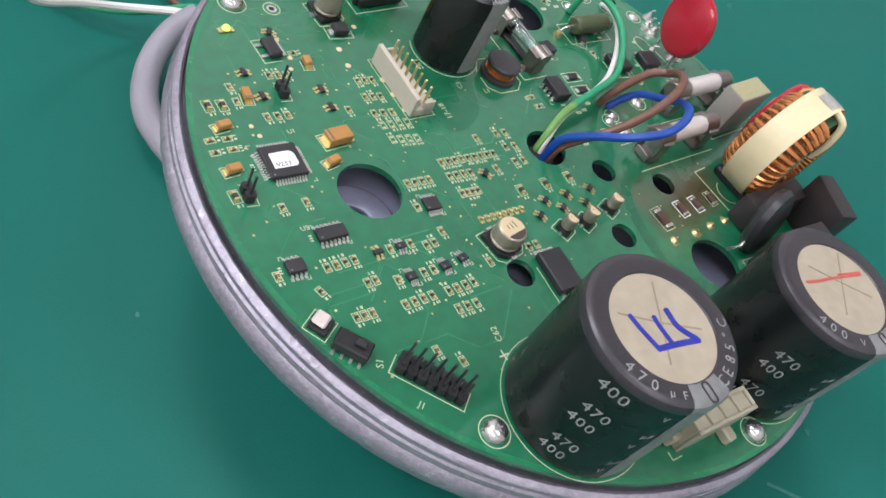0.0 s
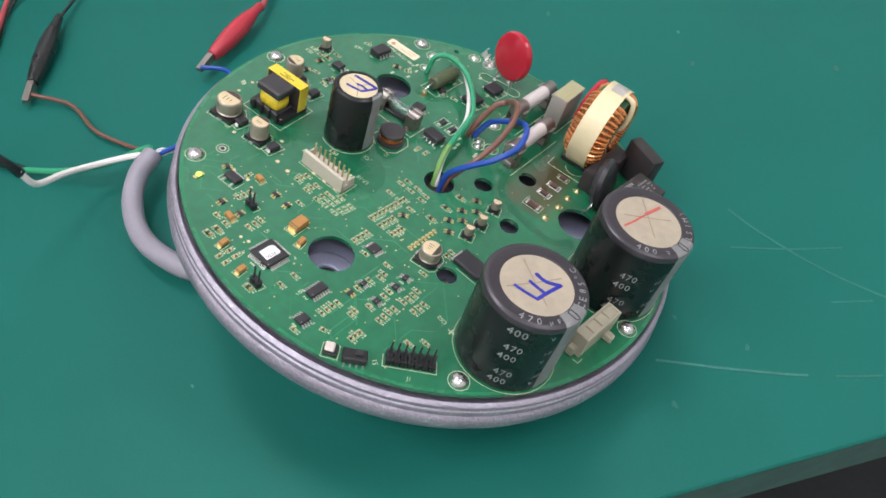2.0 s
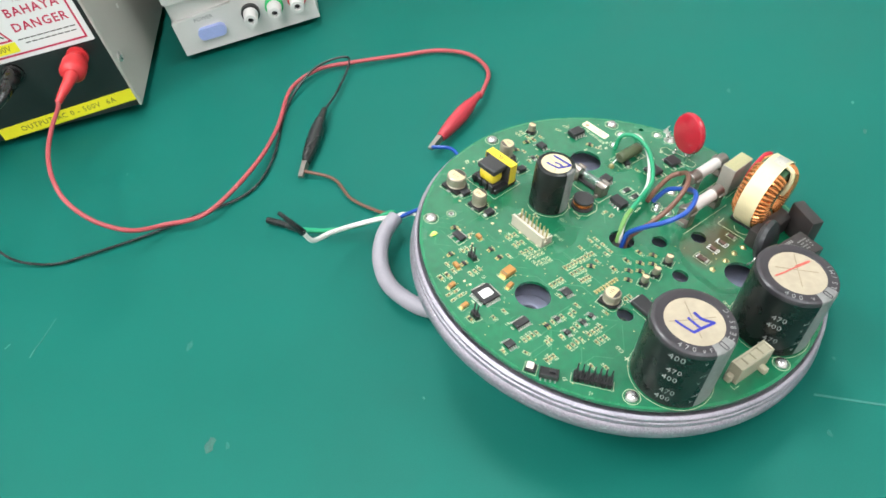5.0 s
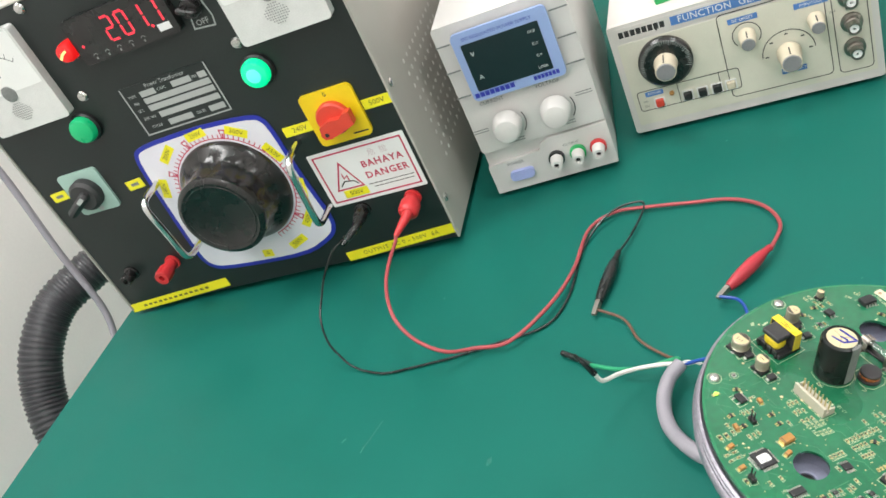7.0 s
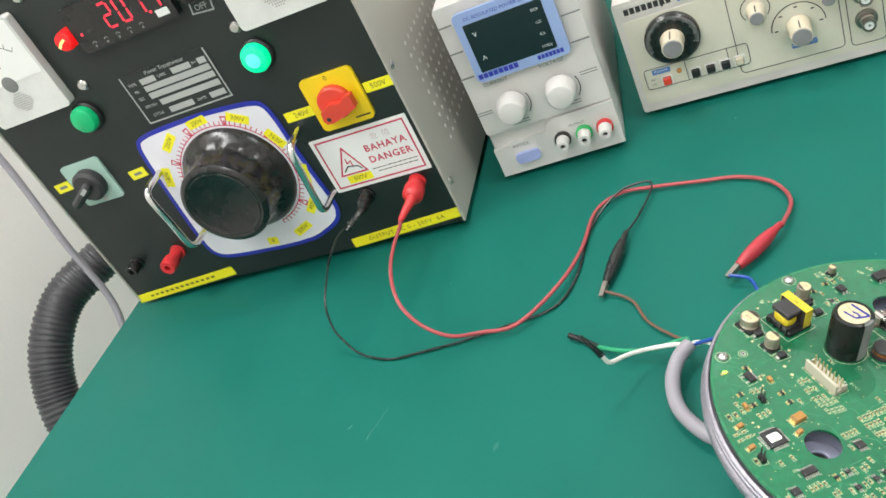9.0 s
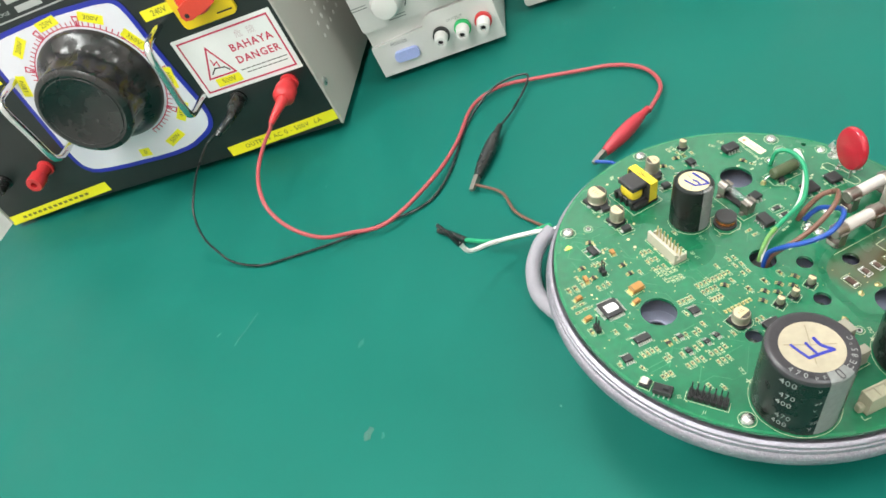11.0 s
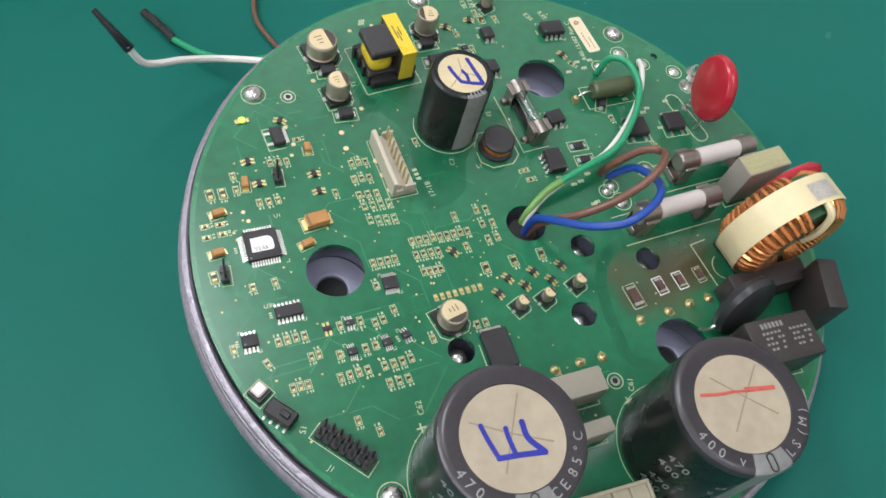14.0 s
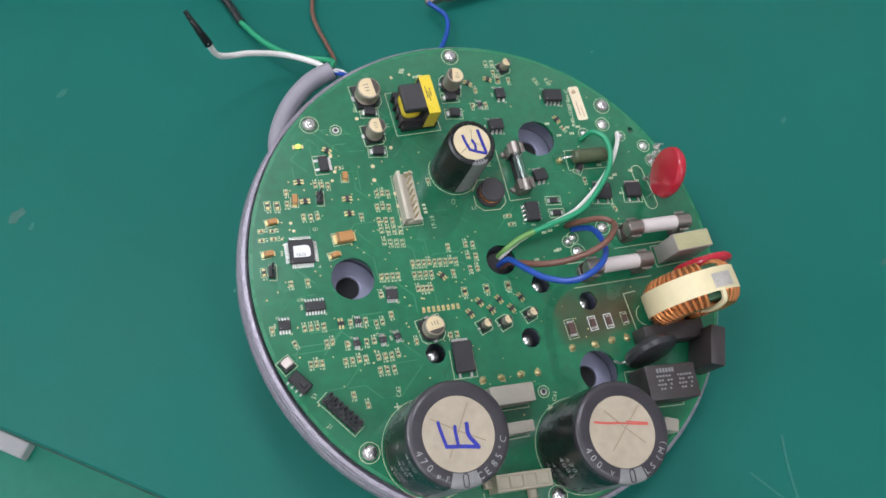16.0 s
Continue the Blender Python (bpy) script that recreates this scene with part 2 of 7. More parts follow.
M_DIGIT = mat("lit_red_digit", (0.3, 0.02, 0.03), 0.3, emit=(1.0, 0.02, 0.05), strength=1.1)
M_YELSW = mat("yellow_switch_plate", (0.84, 0.60, 0.01), 0.35, var=0.04)
M_REDSW = mat("red_switch_handle", (0.66, 0.06, 0.035), 0.35, var=0.06)
M_SWPLATE = mat("pale_green_switch_plate", (0.36, 0.52, 0.46), 0.4, var=0.05)
M_PLATELINE = mat("silver_plate_field", (0.45, 0.46, 0.45), 0.4, 0.2, var=0.08)
M_PSU = mat("warm_white_plastic", (0.66, 0.64, 0.62), 0.42, var=0.03)
M_PSUBLUE = mat("pale_blue_bezel", (0.30, 0.40, 0.68), 0.4, var=0.04)
M_SCREEN = mat("dark_display_window", (0.012, 0.022, 0.026), 0.18, var=0.1)
M_PWBTN = mat("lilac_power_button", (0.36, 0.42, 0.74), 0.4)
M_FG = mat("cream_instrument_paint", (0.64, 0.62, 0.52), 0.45, var=0.04)
M_FGCASE = mat("grey_instrument_case", (0.62, 0.59, 0.56), 0.45, var=0.04)
M_FGBLUE = mat("blue_legend_band", (0.08, 0.20, 0.50), 0.45, var=0.06)
M_KNOBC = mat("cream_knob", (0.62, 0.55, 0.42), 0.4, var=0.05)
M_KNOBG = mat("grey_knob_cap", (0.24, 0.24, 0.25), 0.4)
M_HOSE = mat("black_corrugated_hose", (0.038, 0.038, 0.043), 0.34, var=0.15)
M_TERMG = mat("green_terminal_block", (0.03, 0.42, 0.12), 0.4)
M_REDLEAD = mat("dull_red_lead", (0.36, 0.062, 0.07), 0.45, var=0.12)
M_RCORE = mat("lit_lamp_filament", (0.6, 0.3, 0.1), 0.3, emit=(1.0, 0.55, 0.2), strength=1.2)
M_CAPPRINT = mat("worn_grey_sleeve_print", (0.27, 0.28, 0.27), 0.5, var=0.45, fine=500)
M_FLOORDARK = mat("dark_floor_grey", (0.016, 0.019, 0.019), 0.6, var=0.3, fine=120, coarse=9, bump=0.2)
M_VENT = mat("vent_light_tone", (0.66, 0.65, 0.62), 0.5)
M_SCUFF = mat("pale_scuff", (0.045, 0.19, 0.15), 0.6, var=0.3)
M_WORN = mat("worn_scuff", (0.028, 0.165, 0.132), 0.6, var=0.35, coarse=180)
M_FAINT = mat("faint_scuff", (0.013, 0.136, 0.107), 0.6, var=0.3)
M_SMUDGE = mat("grey_smudge", (0.030, 0.118, 0.092), 0.6, var=0.3, fine=700, coarse=200)


# ---- mesh helpers, in millimetres ----
def B():
    return bmesh.new()


def put(bm, verts, m):
    bmesh.ops.transform(bm, matrix=m, verts=verts)
    return verts


def box(bm, x, y, z, sx, sy, sz, bevel=0.0, rz=0.0, seg=1, mi=0):
    """Box on its base centre."""
    g = bmesh.ops.create_cube(bm, size=1)["verts"]
    fs = {f for v in g for f in v.link_faces}
    for f in fs:
        f.material_index = mi
    put(bm, g, Matrix.Diagonal((sx, sy, sz, 1)))
    if bevel:
        es = list({e for v in g for e in v.link_edges})
        r = bmesh.ops.bevel(bm, geom=es, offset=bevel, segments=seg, affect="EDGES", profile=0.5)
        g = list({v for f in r["faces"] for v in f.verts} | {v for v in g if v.is_valid})
    put(bm, g, Matrix.Translation((x, y, z + sz / 2)) @ Matrix.Rotation(radians(rz), 4, "Z"))
    return g


def cyl(bm, x, y, z, r, h, seg=24, r2=None, m=None, mi=0):
    g = bmesh.ops.create_cone(bm, cap_ends=True, segments=seg, radius1=r, radius2=r if r2 is None else r2, depth=h)["verts"]
    for f in {f for v in g for f in v.link_faces}:
        f.material_index = mi
    put(bm, g, Matrix.Translation((0, 0, h / 2)))
    put(bm, g, (m or Matrix()) if m else Matrix.Translation((x, y, z)))
    return g


def lathe(bm, prof, seg=48, m=None, close=False, mi=0):
    """Turns a profile of (radius, height) about z; zero radii become poles."""
    rings = []
    for r, z in prof:
        if r < 1e-6:
            rings.append([bm.verts.new((0, 0, z))])
        else:
            rings.append([bm.verts.new((r * math.cos(2 * math.pi * i / seg), r * math.sin(2 * math.pi * i / seg), z)) for i in range(seg)])
    if close:
        rings.append(rings[0])
    for a, c in zip(rings, rings[1:]):
        for i in range(seg):
            j = (i + 1) % seg
            q = [a[i % len(a)], a[j % len(a)], c[j % len(c)], c[i % len(c)]]
            q = list(dict.fromkeys(q))
            if len(q) > 2:
                bm.faces.new(q).material_index = mi
    vs = list({v for ring in rings for v in ring})
    if m:
        put(bm, vs, m)
    return vs


def smooth_path(pts, n=8):
    """Catmull-Rom through the points."""
    P = [Vector(p) for p in pts]
    P = [2 * P[0] - P[1]] + P + [2 * P[-1] - P[-2]]
    out = []
    for i in range(1, len(P) - 2):
        a, b_, c, d = P[i - 1:i + 3]
        for k in range(n):
            t = k / n
            out.append(0.5 * (2 * b_ + (c - a) * t + (2 * a - 5 * b_ + 4 * c - d) * t * t + (3 * b_ - a - 3 * c + d) * t ** 3))
    out.append(P[-2])
    return out


def tube(bm, pts, r, seg=10, n=8, smooth=True, mi=0):
    """Round wire along a path; r may be a number or a function of 0..1."""
    P = smooth_path(pts, n) if smooth else [Vector(p) for p in pts]
    side = None
    rings = []
    for i, p in enumerate(P):
        d = (P[min(i + 1, len(P) - 1)] - P[max(i - 1, 0)]).normalized()
        if side is None:
            side = d.orthogonal().normalized()
        side = (side - d * side.dot(d)).normalized()
        up = d.cross(side)
        rr = r(i / (len(P) - 1)) if callable(r) else r
        rings.append([bm.verts.new(p + rr * (math.cos(2 * math.pi * k / seg) * side + math.sin(2 * math.pi * k / seg) * up)) for k in range(seg)])
    for a, c in zip(rings, rings[1:]):
        for k in range(seg):
            bm.faces.new((a[k], a[(k + 1) % seg], c[(k + 1) % seg], c[k])).material_index = mi
    bm.faces.new(rings[0][::-1]).material_index = mi
    bm.faces.new(rings[-1]).material_index = mi
    return rings


def prism(bm, pts, z0, z1, m=None, mi=0):
    lo = [bm.verts.new((x, y, z0)) for x, y in pts]
    hi = [bm.verts.new((x, y, z1)) for x, y in pts]
    k = len(pts)
    bm.faces.new(lo[::-1]).material_index = mi
    bm.faces.new(hi).material_index = mi
    for i in range(k):
        bm.faces.new((lo[i], lo[(i + 1) % k], hi[(i + 1) % k], hi[i])).material_index = mi
    if m:
        put(bm, lo + hi, m)
    return lo + hi


def stroke(bm, pts, w, z0, z1, mi=0):
    """Flat raised line along points, in the plane, one mitred band."""
    P = [Vector((x, y)) for x, y in pts]
    P = [p for i, p in enumerate(P) if i == 0 or (p - P[i - 1]).length > 1e-6]
    if len(P) < 2:
        return
    closed = len(P) > 3 and (P[0] - P[-1]).length < 1e-4
    if closed:
        P.pop()
    n = len(P)
    rows_ = []
    for i, p in enumerate(P):
        before = P[i - 1] if i or closed else None
        after = P[(i + 1) % n] if i < n - 1 or closed else None
        d0 = (p - before).normalized() if before is not None else (after - p).normalized()
        d1 = (after - p).normalized() if after is not None else d0
        m_ = Vector((-d0.y - d1.y, d0.x + d1.x))
        if m_.length < 0.2:
            m_ = Vector((-d0.y, d0.x))
        m_.normalize()
        s = m_ * (w / 2) / max(0.35, m_.dot(Vector((-d0.y, d0.x))))
        e = Vector((0, 0))
        if before is None:
            e = d1 * -0.3 * w
        elif after is None:
            e = d0 * 0.3 * w
        rows_.append([bm.verts.new((*(p + e + s * k), z)) for k, z in ((1, z0), (1, z1), (-1, z1), (-1, z0))])
    pairs = list(zip(rows_, rows_[1:])) + ([(rows_[-1], rows_[0])] if closed else [])
    faces = []
    for a, c in pairs:
        for k in range(4):
            faces.append(bm.faces.new((a[k], a[(k + 1) % 4], c[(k + 1) % 4], c[k])))
    if not closed:
        faces += [bm.faces.new(rows_[0][::-1]), bm.faces.new(rows_[-1])]
    for f in faces:
        f.material_index = mi
    bmesh.ops.recalc_face_normals(bm, faces=faces)


def ribbon(bm, pts, w, z0, z1):
    """Flat continuous band along a smooth path."""
    P = [Vector((x, y, 0)) for x, y in pts]
    P = smooth_path(P, 8)
    rows_ = []
    for i, p in enumerate(P):
        d = (P[min(i + 1, len(P) - 1)] - P[max(i - 1, 0)]).normalized()
        n_ = Vector((-d.y, d.x, 0)) * w / 2
        rows_.append([bm.verts.new((q.x, q.y, z)) for q in (p + n_, p - n_) for z in (z0, z1)])
    for a, c in zip(rows_, rows_[1:]):
        bm.faces.new((a[1], c[1], c[3], a[3]))
        bm.faces.new((a[0], c[0], c[1], a[1]))
        bm.faces.new((a[2], a[3], c[3], c[2]))


def ring2d(bm, x, y, r, w, z0, z1, a0=0, a1=360, seg=32, mi=0):
    pts = [(x + r * math.cos(radians(a0 + (a1 - a0) * i / seg)), y + r * math.sin(radians(a0 + (a1 - a0) * i / seg))) for i in range(seg + 1)]
    stroke(bm, pts, w, z0, z1, mi)


def rounded(sx, sy, r, seg=5):
    out = []
    for cx, cy, a in ((sx / 2 - r, sy / 2 - r, 0), (-sx / 2 + r, sy / 2 - r, 90), (-sx / 2 + r, -sy / 2 + r, 180), (sx / 2 - r, -sy / 2 + r, 270)):
        out += [(cx + r * math.cos(radians(a + 90 * i / seg)), cy + r * math.sin(radians(a + 90 * i / seg))) for i in range(seg + 1)]
    return out


def text(bm, s, size, x=0, y=0, z=0, depth=0.08, align="CENTER", m=None, space=1.0, bend=None, bold=0.0):
    """Built-in font as flat relief, in the xy plane; bend: wraps it round a cylinder of that radius about the y axis."""
    cu = bpy.data.curves.new("t", "FONT")
    cu.body, cu.size, cu.align_x, cu.align_y, cu.extrude, cu.space_character, cu.resolution_u = s, size, align, "CENTER", depth / 2, space, 2
    cu.offset = bold
    ob = bpy.data.objects.new("t", cu)
    me = bpy.data.meshes.new_from_object(ob)
    have = len(bm.verts)
    bm.from_mesh(me)
    bm.verts.ensure_lookup_table()
    vs = bm.verts[have:]
    for v in vs:
        v.co += Vector((x, y, z + depth / 2))
        if bend:
            a, r = v.co.x / bend, bend + v.co.z
            v.co = Vector((r * math.sin(a), v.co.y, r * math.cos(a)))
    bpy.data.objects.remove(ob)
    bpy.data.curves.remove(cu)
    bpy.data.meshes.remove(me)
    if m:
        put(bm, vs, m)
    return vs


def mesh_of(bm, mats, name, sharp=32):
    bmesh.ops.recalc_face_normals(bm, faces=bm.faces)
    bm.transform(Matrix.Scale(MM, 4))
    me = bpy.data.meshes.new(name)
    bm.to_mesh(me)
    bm.free()
    for m in mats if isinstance(mats, (list, tuple)) else [mats]:
        me.materials.append(m)
    for p in me.polygons:
        p.use_smooth = True
    me.set_sharp_from_angle(angle=radians(sharp))
    return me


def part(name, bm, mats, parent, label="", m=None):
    """One mesh object under a thing or a part; bm may be a ready mesh; m in millimetres."""
    ob = new(name, bm if isinstance(bm, bpy.types.Mesh) else mesh_of(bm, mats, name))
    basis = mmm(m) if m is not None else Matrix()
    if parent.parent and parent.parent.parent:  # no deeper than thing, part and sub-part
        basis, parent = parent.matrix_basis @ basis, parent.parent
    ob.parent, ob.matrix_basis = parent, basis
    return tagged(ob, label)


def mmm(m):
    m = m.copy()
    m.translation = m.translation * MM
    return m


def thing(name, label, category, m=None, group="", kind="", parent=None):
    ob = new(name)
    ob.empty_display_size = 0.01
    if m is not None:
        ob.matrix_basis = mmm(m)
    if parent:
        ob.parent = parent
        return tagged(ob, label)
    return tagged(ob, label, category, group, kind)


def solo(name, bm, mats, label, category, m=None, group="", kind=""):
    ob = new(name, mesh_of(bm, mats, name))
    if m is not None:
        ob.matrix_basis = mmm(m)
    return tagged(ob, label, category, group, kind)


def T(x, y, z=0, rz=0):
    return Matrix.Translation((x, y, z)) @ Matrix.Rotation(radians(rz), 4, "Z")


def front(x, z, out=0, rz=0):
    """On a front face y = 0 that looks to -y: local x right, y up, z out of the face."""
    return Matrix.Translation((x, -out, z)) @ Matrix.Rotation(radians(90), 4, "X") @ Matrix.Rotation(radians(rz), 4, "Z")


# ---- bench, floor and walls ----
BENCH = T(-576, 245, 0, -36)
bm = B()
box(bm, 939.5, 448.5, -3, 1921, 902, 3, 0.8)
bench = thing("workbench", "workbench topped with a scuffed green rubber mat", "workbench", BENCH)
part("mat", bm, M_MAT, bench, "smooth green rubber mat with faint scuffs")
bm = B()
box(bm, 939.5, 448.5, -28, 1920, 901, 24.8, 1.0)
part("tabletop", bm, M_EDGE, bench, "dark edge-banded board")
bm = B()
for ly in (60, 840):
    box(bm, 950, ly, -88, 1780, 30, 59.8, 1.5)
part("frame_rail", bm, M_STEEL, bench)
bm = B()
box(bm, 56, 22, -750, 152, 22, 20, 2)
part("foot_bar", bm, M_STEEL, bench, "pale steel foot bar")
for lx in (70, 1830):
    for ly in (60, 840):
        bm = B()
        box(bm, lx, ly, -750, 50, 50, 661.8, 2)
        part("leg", bm, M_STEEL, bench)


bm = B()
ribbon(bm, [(72.6, -164.2), (85.5, -186.6), (98.2, -207.3), (103, -214)], 1.1, 0, 0.12)
part("scuff_mark", bm, M_WORN, bench, "long pale scratch", BENCH.inverted() @ T(0, 0, 0.1))
bm = B()
ribbon(bm, [(109, -222.5), (114, -229), (120.5, -236.7)], 0.8, 0, 0.12)
part("scuff_mark", bm, M_FAINT, bench, "long pale scratch", BENCH.inverted() @ T(0, 0, 0.1))
for pts, w, fresh in (([(161.0, -150.0), (158.0, -163.0), (156.0, -178.0), (155.0, -190.0), (155.0, -203.0), (156.0, -216.0), (158.0, -228.0), (161.0, -234.0)], 1.0, 0), ([(142.0, -161.0), (156.0, -181.0), (171.0, -199.0)], 0.8, 0), ([(141.0, -207.0), (152.0, -220.0)], 0.7, 0), ([(144.0, -234.0), (148.0, -239.0)], 1.2, 1),
                      ([(-195.0, 181.0), (-190.0, 185.0), (-183.0, 189.0), (-170.0, 198.0)], 1.1, 0), ([(-195.0, 181.0), (-190.0, 185.0)], 0.9, 1), ([(-204.0, 202.0), (-200.0, 203.0)], 1.2, 1)):
    bm = B()
    ribbon(bm, pts, w, 0, 0.12 if fresh else 0.1)
    part("scuff_mark", bm, M_SCUFF if fresh else M_FAINT, bench, "pale scratch", BENCH.inverted() @ T(0, 0, 0.1))
random.seed(31)
for x, y, size, mt in ((-144, 38, 5.5, M_SMUDGE), (-120, 106, 3.4, M_FAINT), (-50, -27, 1.0, M_SCUFF), (241, -88, 2.2, M_SMUDGE), (282, -149, 2.6, M_SMUDGE), (231, -3, 2.4, M_FAINT), (260, -69, 1.6, M_SCUFF),
                       (152, 63, 0.9, M_SCUFF), (208, 270, 1.3, M_SCUFF), (-75, 290, 1.6, M_FAINT), (-138, 30, 2.2, M_FAINT), (100, -190, 1.8, M_FAINT), (60, -180, 2.0, M_FAINT), (95, -160, 1.2, M_FAINT)):
    bm = B()
    pts = [(size * random.uniform(0.7, 1.2) * math.cos(k * 0.57), 0.55 * size * random.uniform(0.6, 1.2) * math.sin(k * 0.57)) for k in range(11)]
    prism(bm, pts, 0, 0.08)
    part("speck" if size < 2 else "smudge", bm, mt, bench, "", BENCH.inverted() @ T(x, y, 0.1, random.uniform(20, 70)))

bm = B()
box(bm, 985, -85, -800, 3190, 2890, 50)
solo("floor", bm, M_FLOOR, "green painted floor", "floor", BENCH, kind="structure")
# Flat slab that darkens the floor in front of the bench.
bm = B()
box(bm, 0, 0, 0, 690, 560, 6, 2)
solo("dark_floor_slab", bm, M_FLOORDARK, "flat dark grey slab lying on the green floor", "mat", T(604, -465, -750, -36))
bm = B()
box(bm, -580, -85, -749.8, 60, 2890, 2599.6)
solo("wall_left", bm, M_WALL, "plain white wall beside the bench", "wall", BENCH, kind="structure")
bm = B()
box(bm, 985, 1330, -749.8, 3069.6, 60, 2599.6)
solo("wall_back", bm, M_WALL, "plain white wall behind the bench", "wall", BENCH, kind="structure")
bm = B()
box(bm, 2550, -85, -749.8, 60, 2890, 2599.6)
solo("wall_right", bm, M_WALL, "plain white wall", "wall", BENCH, kind="structure")
bm = B()
box(bm, 985, -1500, -749.8, 3069.6, 60, 2599.6)
solo("wall_front", bm, M_WALL, "plain white wall", "wall", BENCH, kind="structure")
bm = B()
box(bm, 985, -85, 1850, 3190, 2890, 60)
solo("ceiling", bm, M_WALL, "plain white ceiling", "ceiling", BENCH, kind="structure")

# ---- housing and circuit board frame ----
BU, BV, BN = Vector((0.97222, 0.00079, -0.23408)), Vector((0.03835, 0.98595, 0.16259)), Vector((0.23092, -0.16705, 0.95852))
BOARD = Matrix.Translation((61.2, -63.6, 47.55)) @ Matrix((BU, BV, BN)).transposed().to_4x4()
BIG_HOLES = ((-59.8, -0.6), (30, 51.2), (29.7, -50.6))
SMALL_HOLES = ((-34.2, -33.4), (5, -33.3), (33.3, -22.2), (14.8, -12.5))

housing = thing("metal_housing", "round worn cast aluminium housing lying tilted on the green mat", "housing", BOARD)
bm = B()
lathe(bm, [(0, -14), (92, -14), (93.5, -6), (97.3, -5), (97.7, -3.3), (98.4, -2.9), (99.4, -3.2), (99.9, -3.7), (100.0, -4.6), (99.5, -5.2), (99.5, -5.8), (100.1, -6.2), (100.3, -7.4), (99.8, -8.2), (99.8, -8.8),
           (100.4, -9.3), (101.0, -10.4), (101.3, -12.0), (101.0, -14.3), (100.0, -16.5), (96.9, -18.0), (88, -24), (60, -33), (34, -35.5), (0, -36)], 240)
rnd = random.Random(17)
for v_ in bm.verts:
    r_ = v_.co.xy.length
    if r_ > 97:
        v_.co.xy *= 1 + rnd.uniform(-0.0006, 0.0006)
        v_.co.z += rnd.uniform(-0.05, 0.05)
part("shell", bm, [M_CAST], housing, "scratched cast rim with a stepped lip")
for hx, hy in BIG_HOLES:
    bm = B()
    lathe(bm, [(4.6, -13.9), (11.5, -13.9), (11.5, -12.6), (10.8, -12), (5.2, -12), (4.6, -12.4)], 40, close=True)
    b_ = part("boss", bm, M_CASTIN, housing, "lavender grey boss seen through the board", T(hx, hy))
    # A dark disc paints the shaded depth of the boss hole.
    bm = B()
    cyl(bm, 0, 0, -13.96, 4.55, 0.5, 32)
    part("bore_shade", bm, M_DARK, b_)
bm = B()
lathe(bm, [(0, -13.98), (91, -13.98), (91, -13.6), (0, -13.6)], 64)
part("inner_floor", bm, M_CASTIN, housing, "lavender grey coated inside")
for hx, hy in SMALL_HOLES:
    bm = B()
    lathe(bm, [(0, -4.2), (1.2, -4.3), (2.4, -5.0), (3.0, -6.2), (3.0, -7), (2.2, -7), (2.2, -13.7), (0, -13.7)], 20)
    part("inner_screw", bm, M_SCREW, housing, "domed steel screw", T(hx, hy))

bm = B()
lathe(bm, [(0, -13.6), (5.2, -13.6), (5.4, -6), (5.0, -4.6), (4.2, -4.2), (0, -4.6)], 28)
part("cable_grommet", bm, M_PLAST, housing, "black cable grommet", T(0.6, -0.6))

pcb = thing("circuit_board", "round green motor drive circuit board full of components on a housing", "circuit board", BOARD)


def disc_with_holes(radius, holes, z0, z1):
    bm = B()
    edges = []
    for x, y, r, n in [(0, 0, radius, 160)] + holes:
        vs = [bm.verts.new((x + r * math.cos(2 * math.pi * i / n), y + r * math.sin(2 * math.pi * i / n), z1)) for i in range(n)]
        edges += [bm.edges.new((vs[i], vs[(i + 1) % n])) for i in range(n)]
    bmesh.ops.triangle_fill(bm, edges=edges, use_beauty=True)
    for f in bm.faces:
        if f.normal.z < 0:
            f.normal_flip()
    top = list(bm.faces)
    r = bmesh.ops.extrude_face_region(bm, geom=top)
    for v in [g for g in r["geom"] if isinstance(g, bmesh.types.BMVert)]:
        v.co.z = z0
    return bm


holes = [(x, y, 8.2, 40) for x, y in BIG_HOLES] + [(x, y, 3.9, 24) for x, y in SMALL_HOLES] + [(0.6, -0.6, 6.2, 32), (76.3, 51.8, 1.3, 16)]
part("board", disc_with_holes(97.3, holes, -1.6, 0), M_MASK, pcb, "green solder-masked laminate")

# ---- large parts on the board ----
def screw(x, y):
    bm = B()
    lathe(bm, [(2.95, 0), (2.95, 0.5), (2.7, 1.1), (2.1, 1.75), (1.2, 2.15), (0, 2.3)], 24)
    s = part("screw", bm, M_SCREW, pcb, "domed cross-head steel screw", T(x, y, 0, x * 7))
    bm = B()
    box(bm, 0, 0, 1.75, 1.7, 0.35, 0.58)
    box(bm, 0, 0, 1.75, 0.35, 1.7, 0.58)
    part("cross_slot", bm, M_KNOBG, s)
    bm = B()
    ring2d(bm, 0, 0, 3.7, 0.22, 0, 0.05, seg=28)
    part("silkscreen_ring", bm, M_SILK, s)


for sx, sy in ((-65.6, 64.5), (0, 92.7), (65.6, 64.5), (-65.6, -64.5), (0, -92.5)):
    screw(sx, sy)


def marker(bm, lines, z):
    """Felt-pen strokes with round ends: (points, width)."""
    for i, (pts, w) in enumerate(lines):
        path = [(p.x, p.y) for p in smooth_path([(x, y, 0) for x, y in pts], 5)]
        h = 0.06 + 0.012 * i
        stroke(bm, path, w, z, z + h)
        for k, (a, c) in enumerate((path[0], path[-1])):
            cyl(bm, a, c, z, w / 2, h + 0.004 + 0.003 * k, 14)


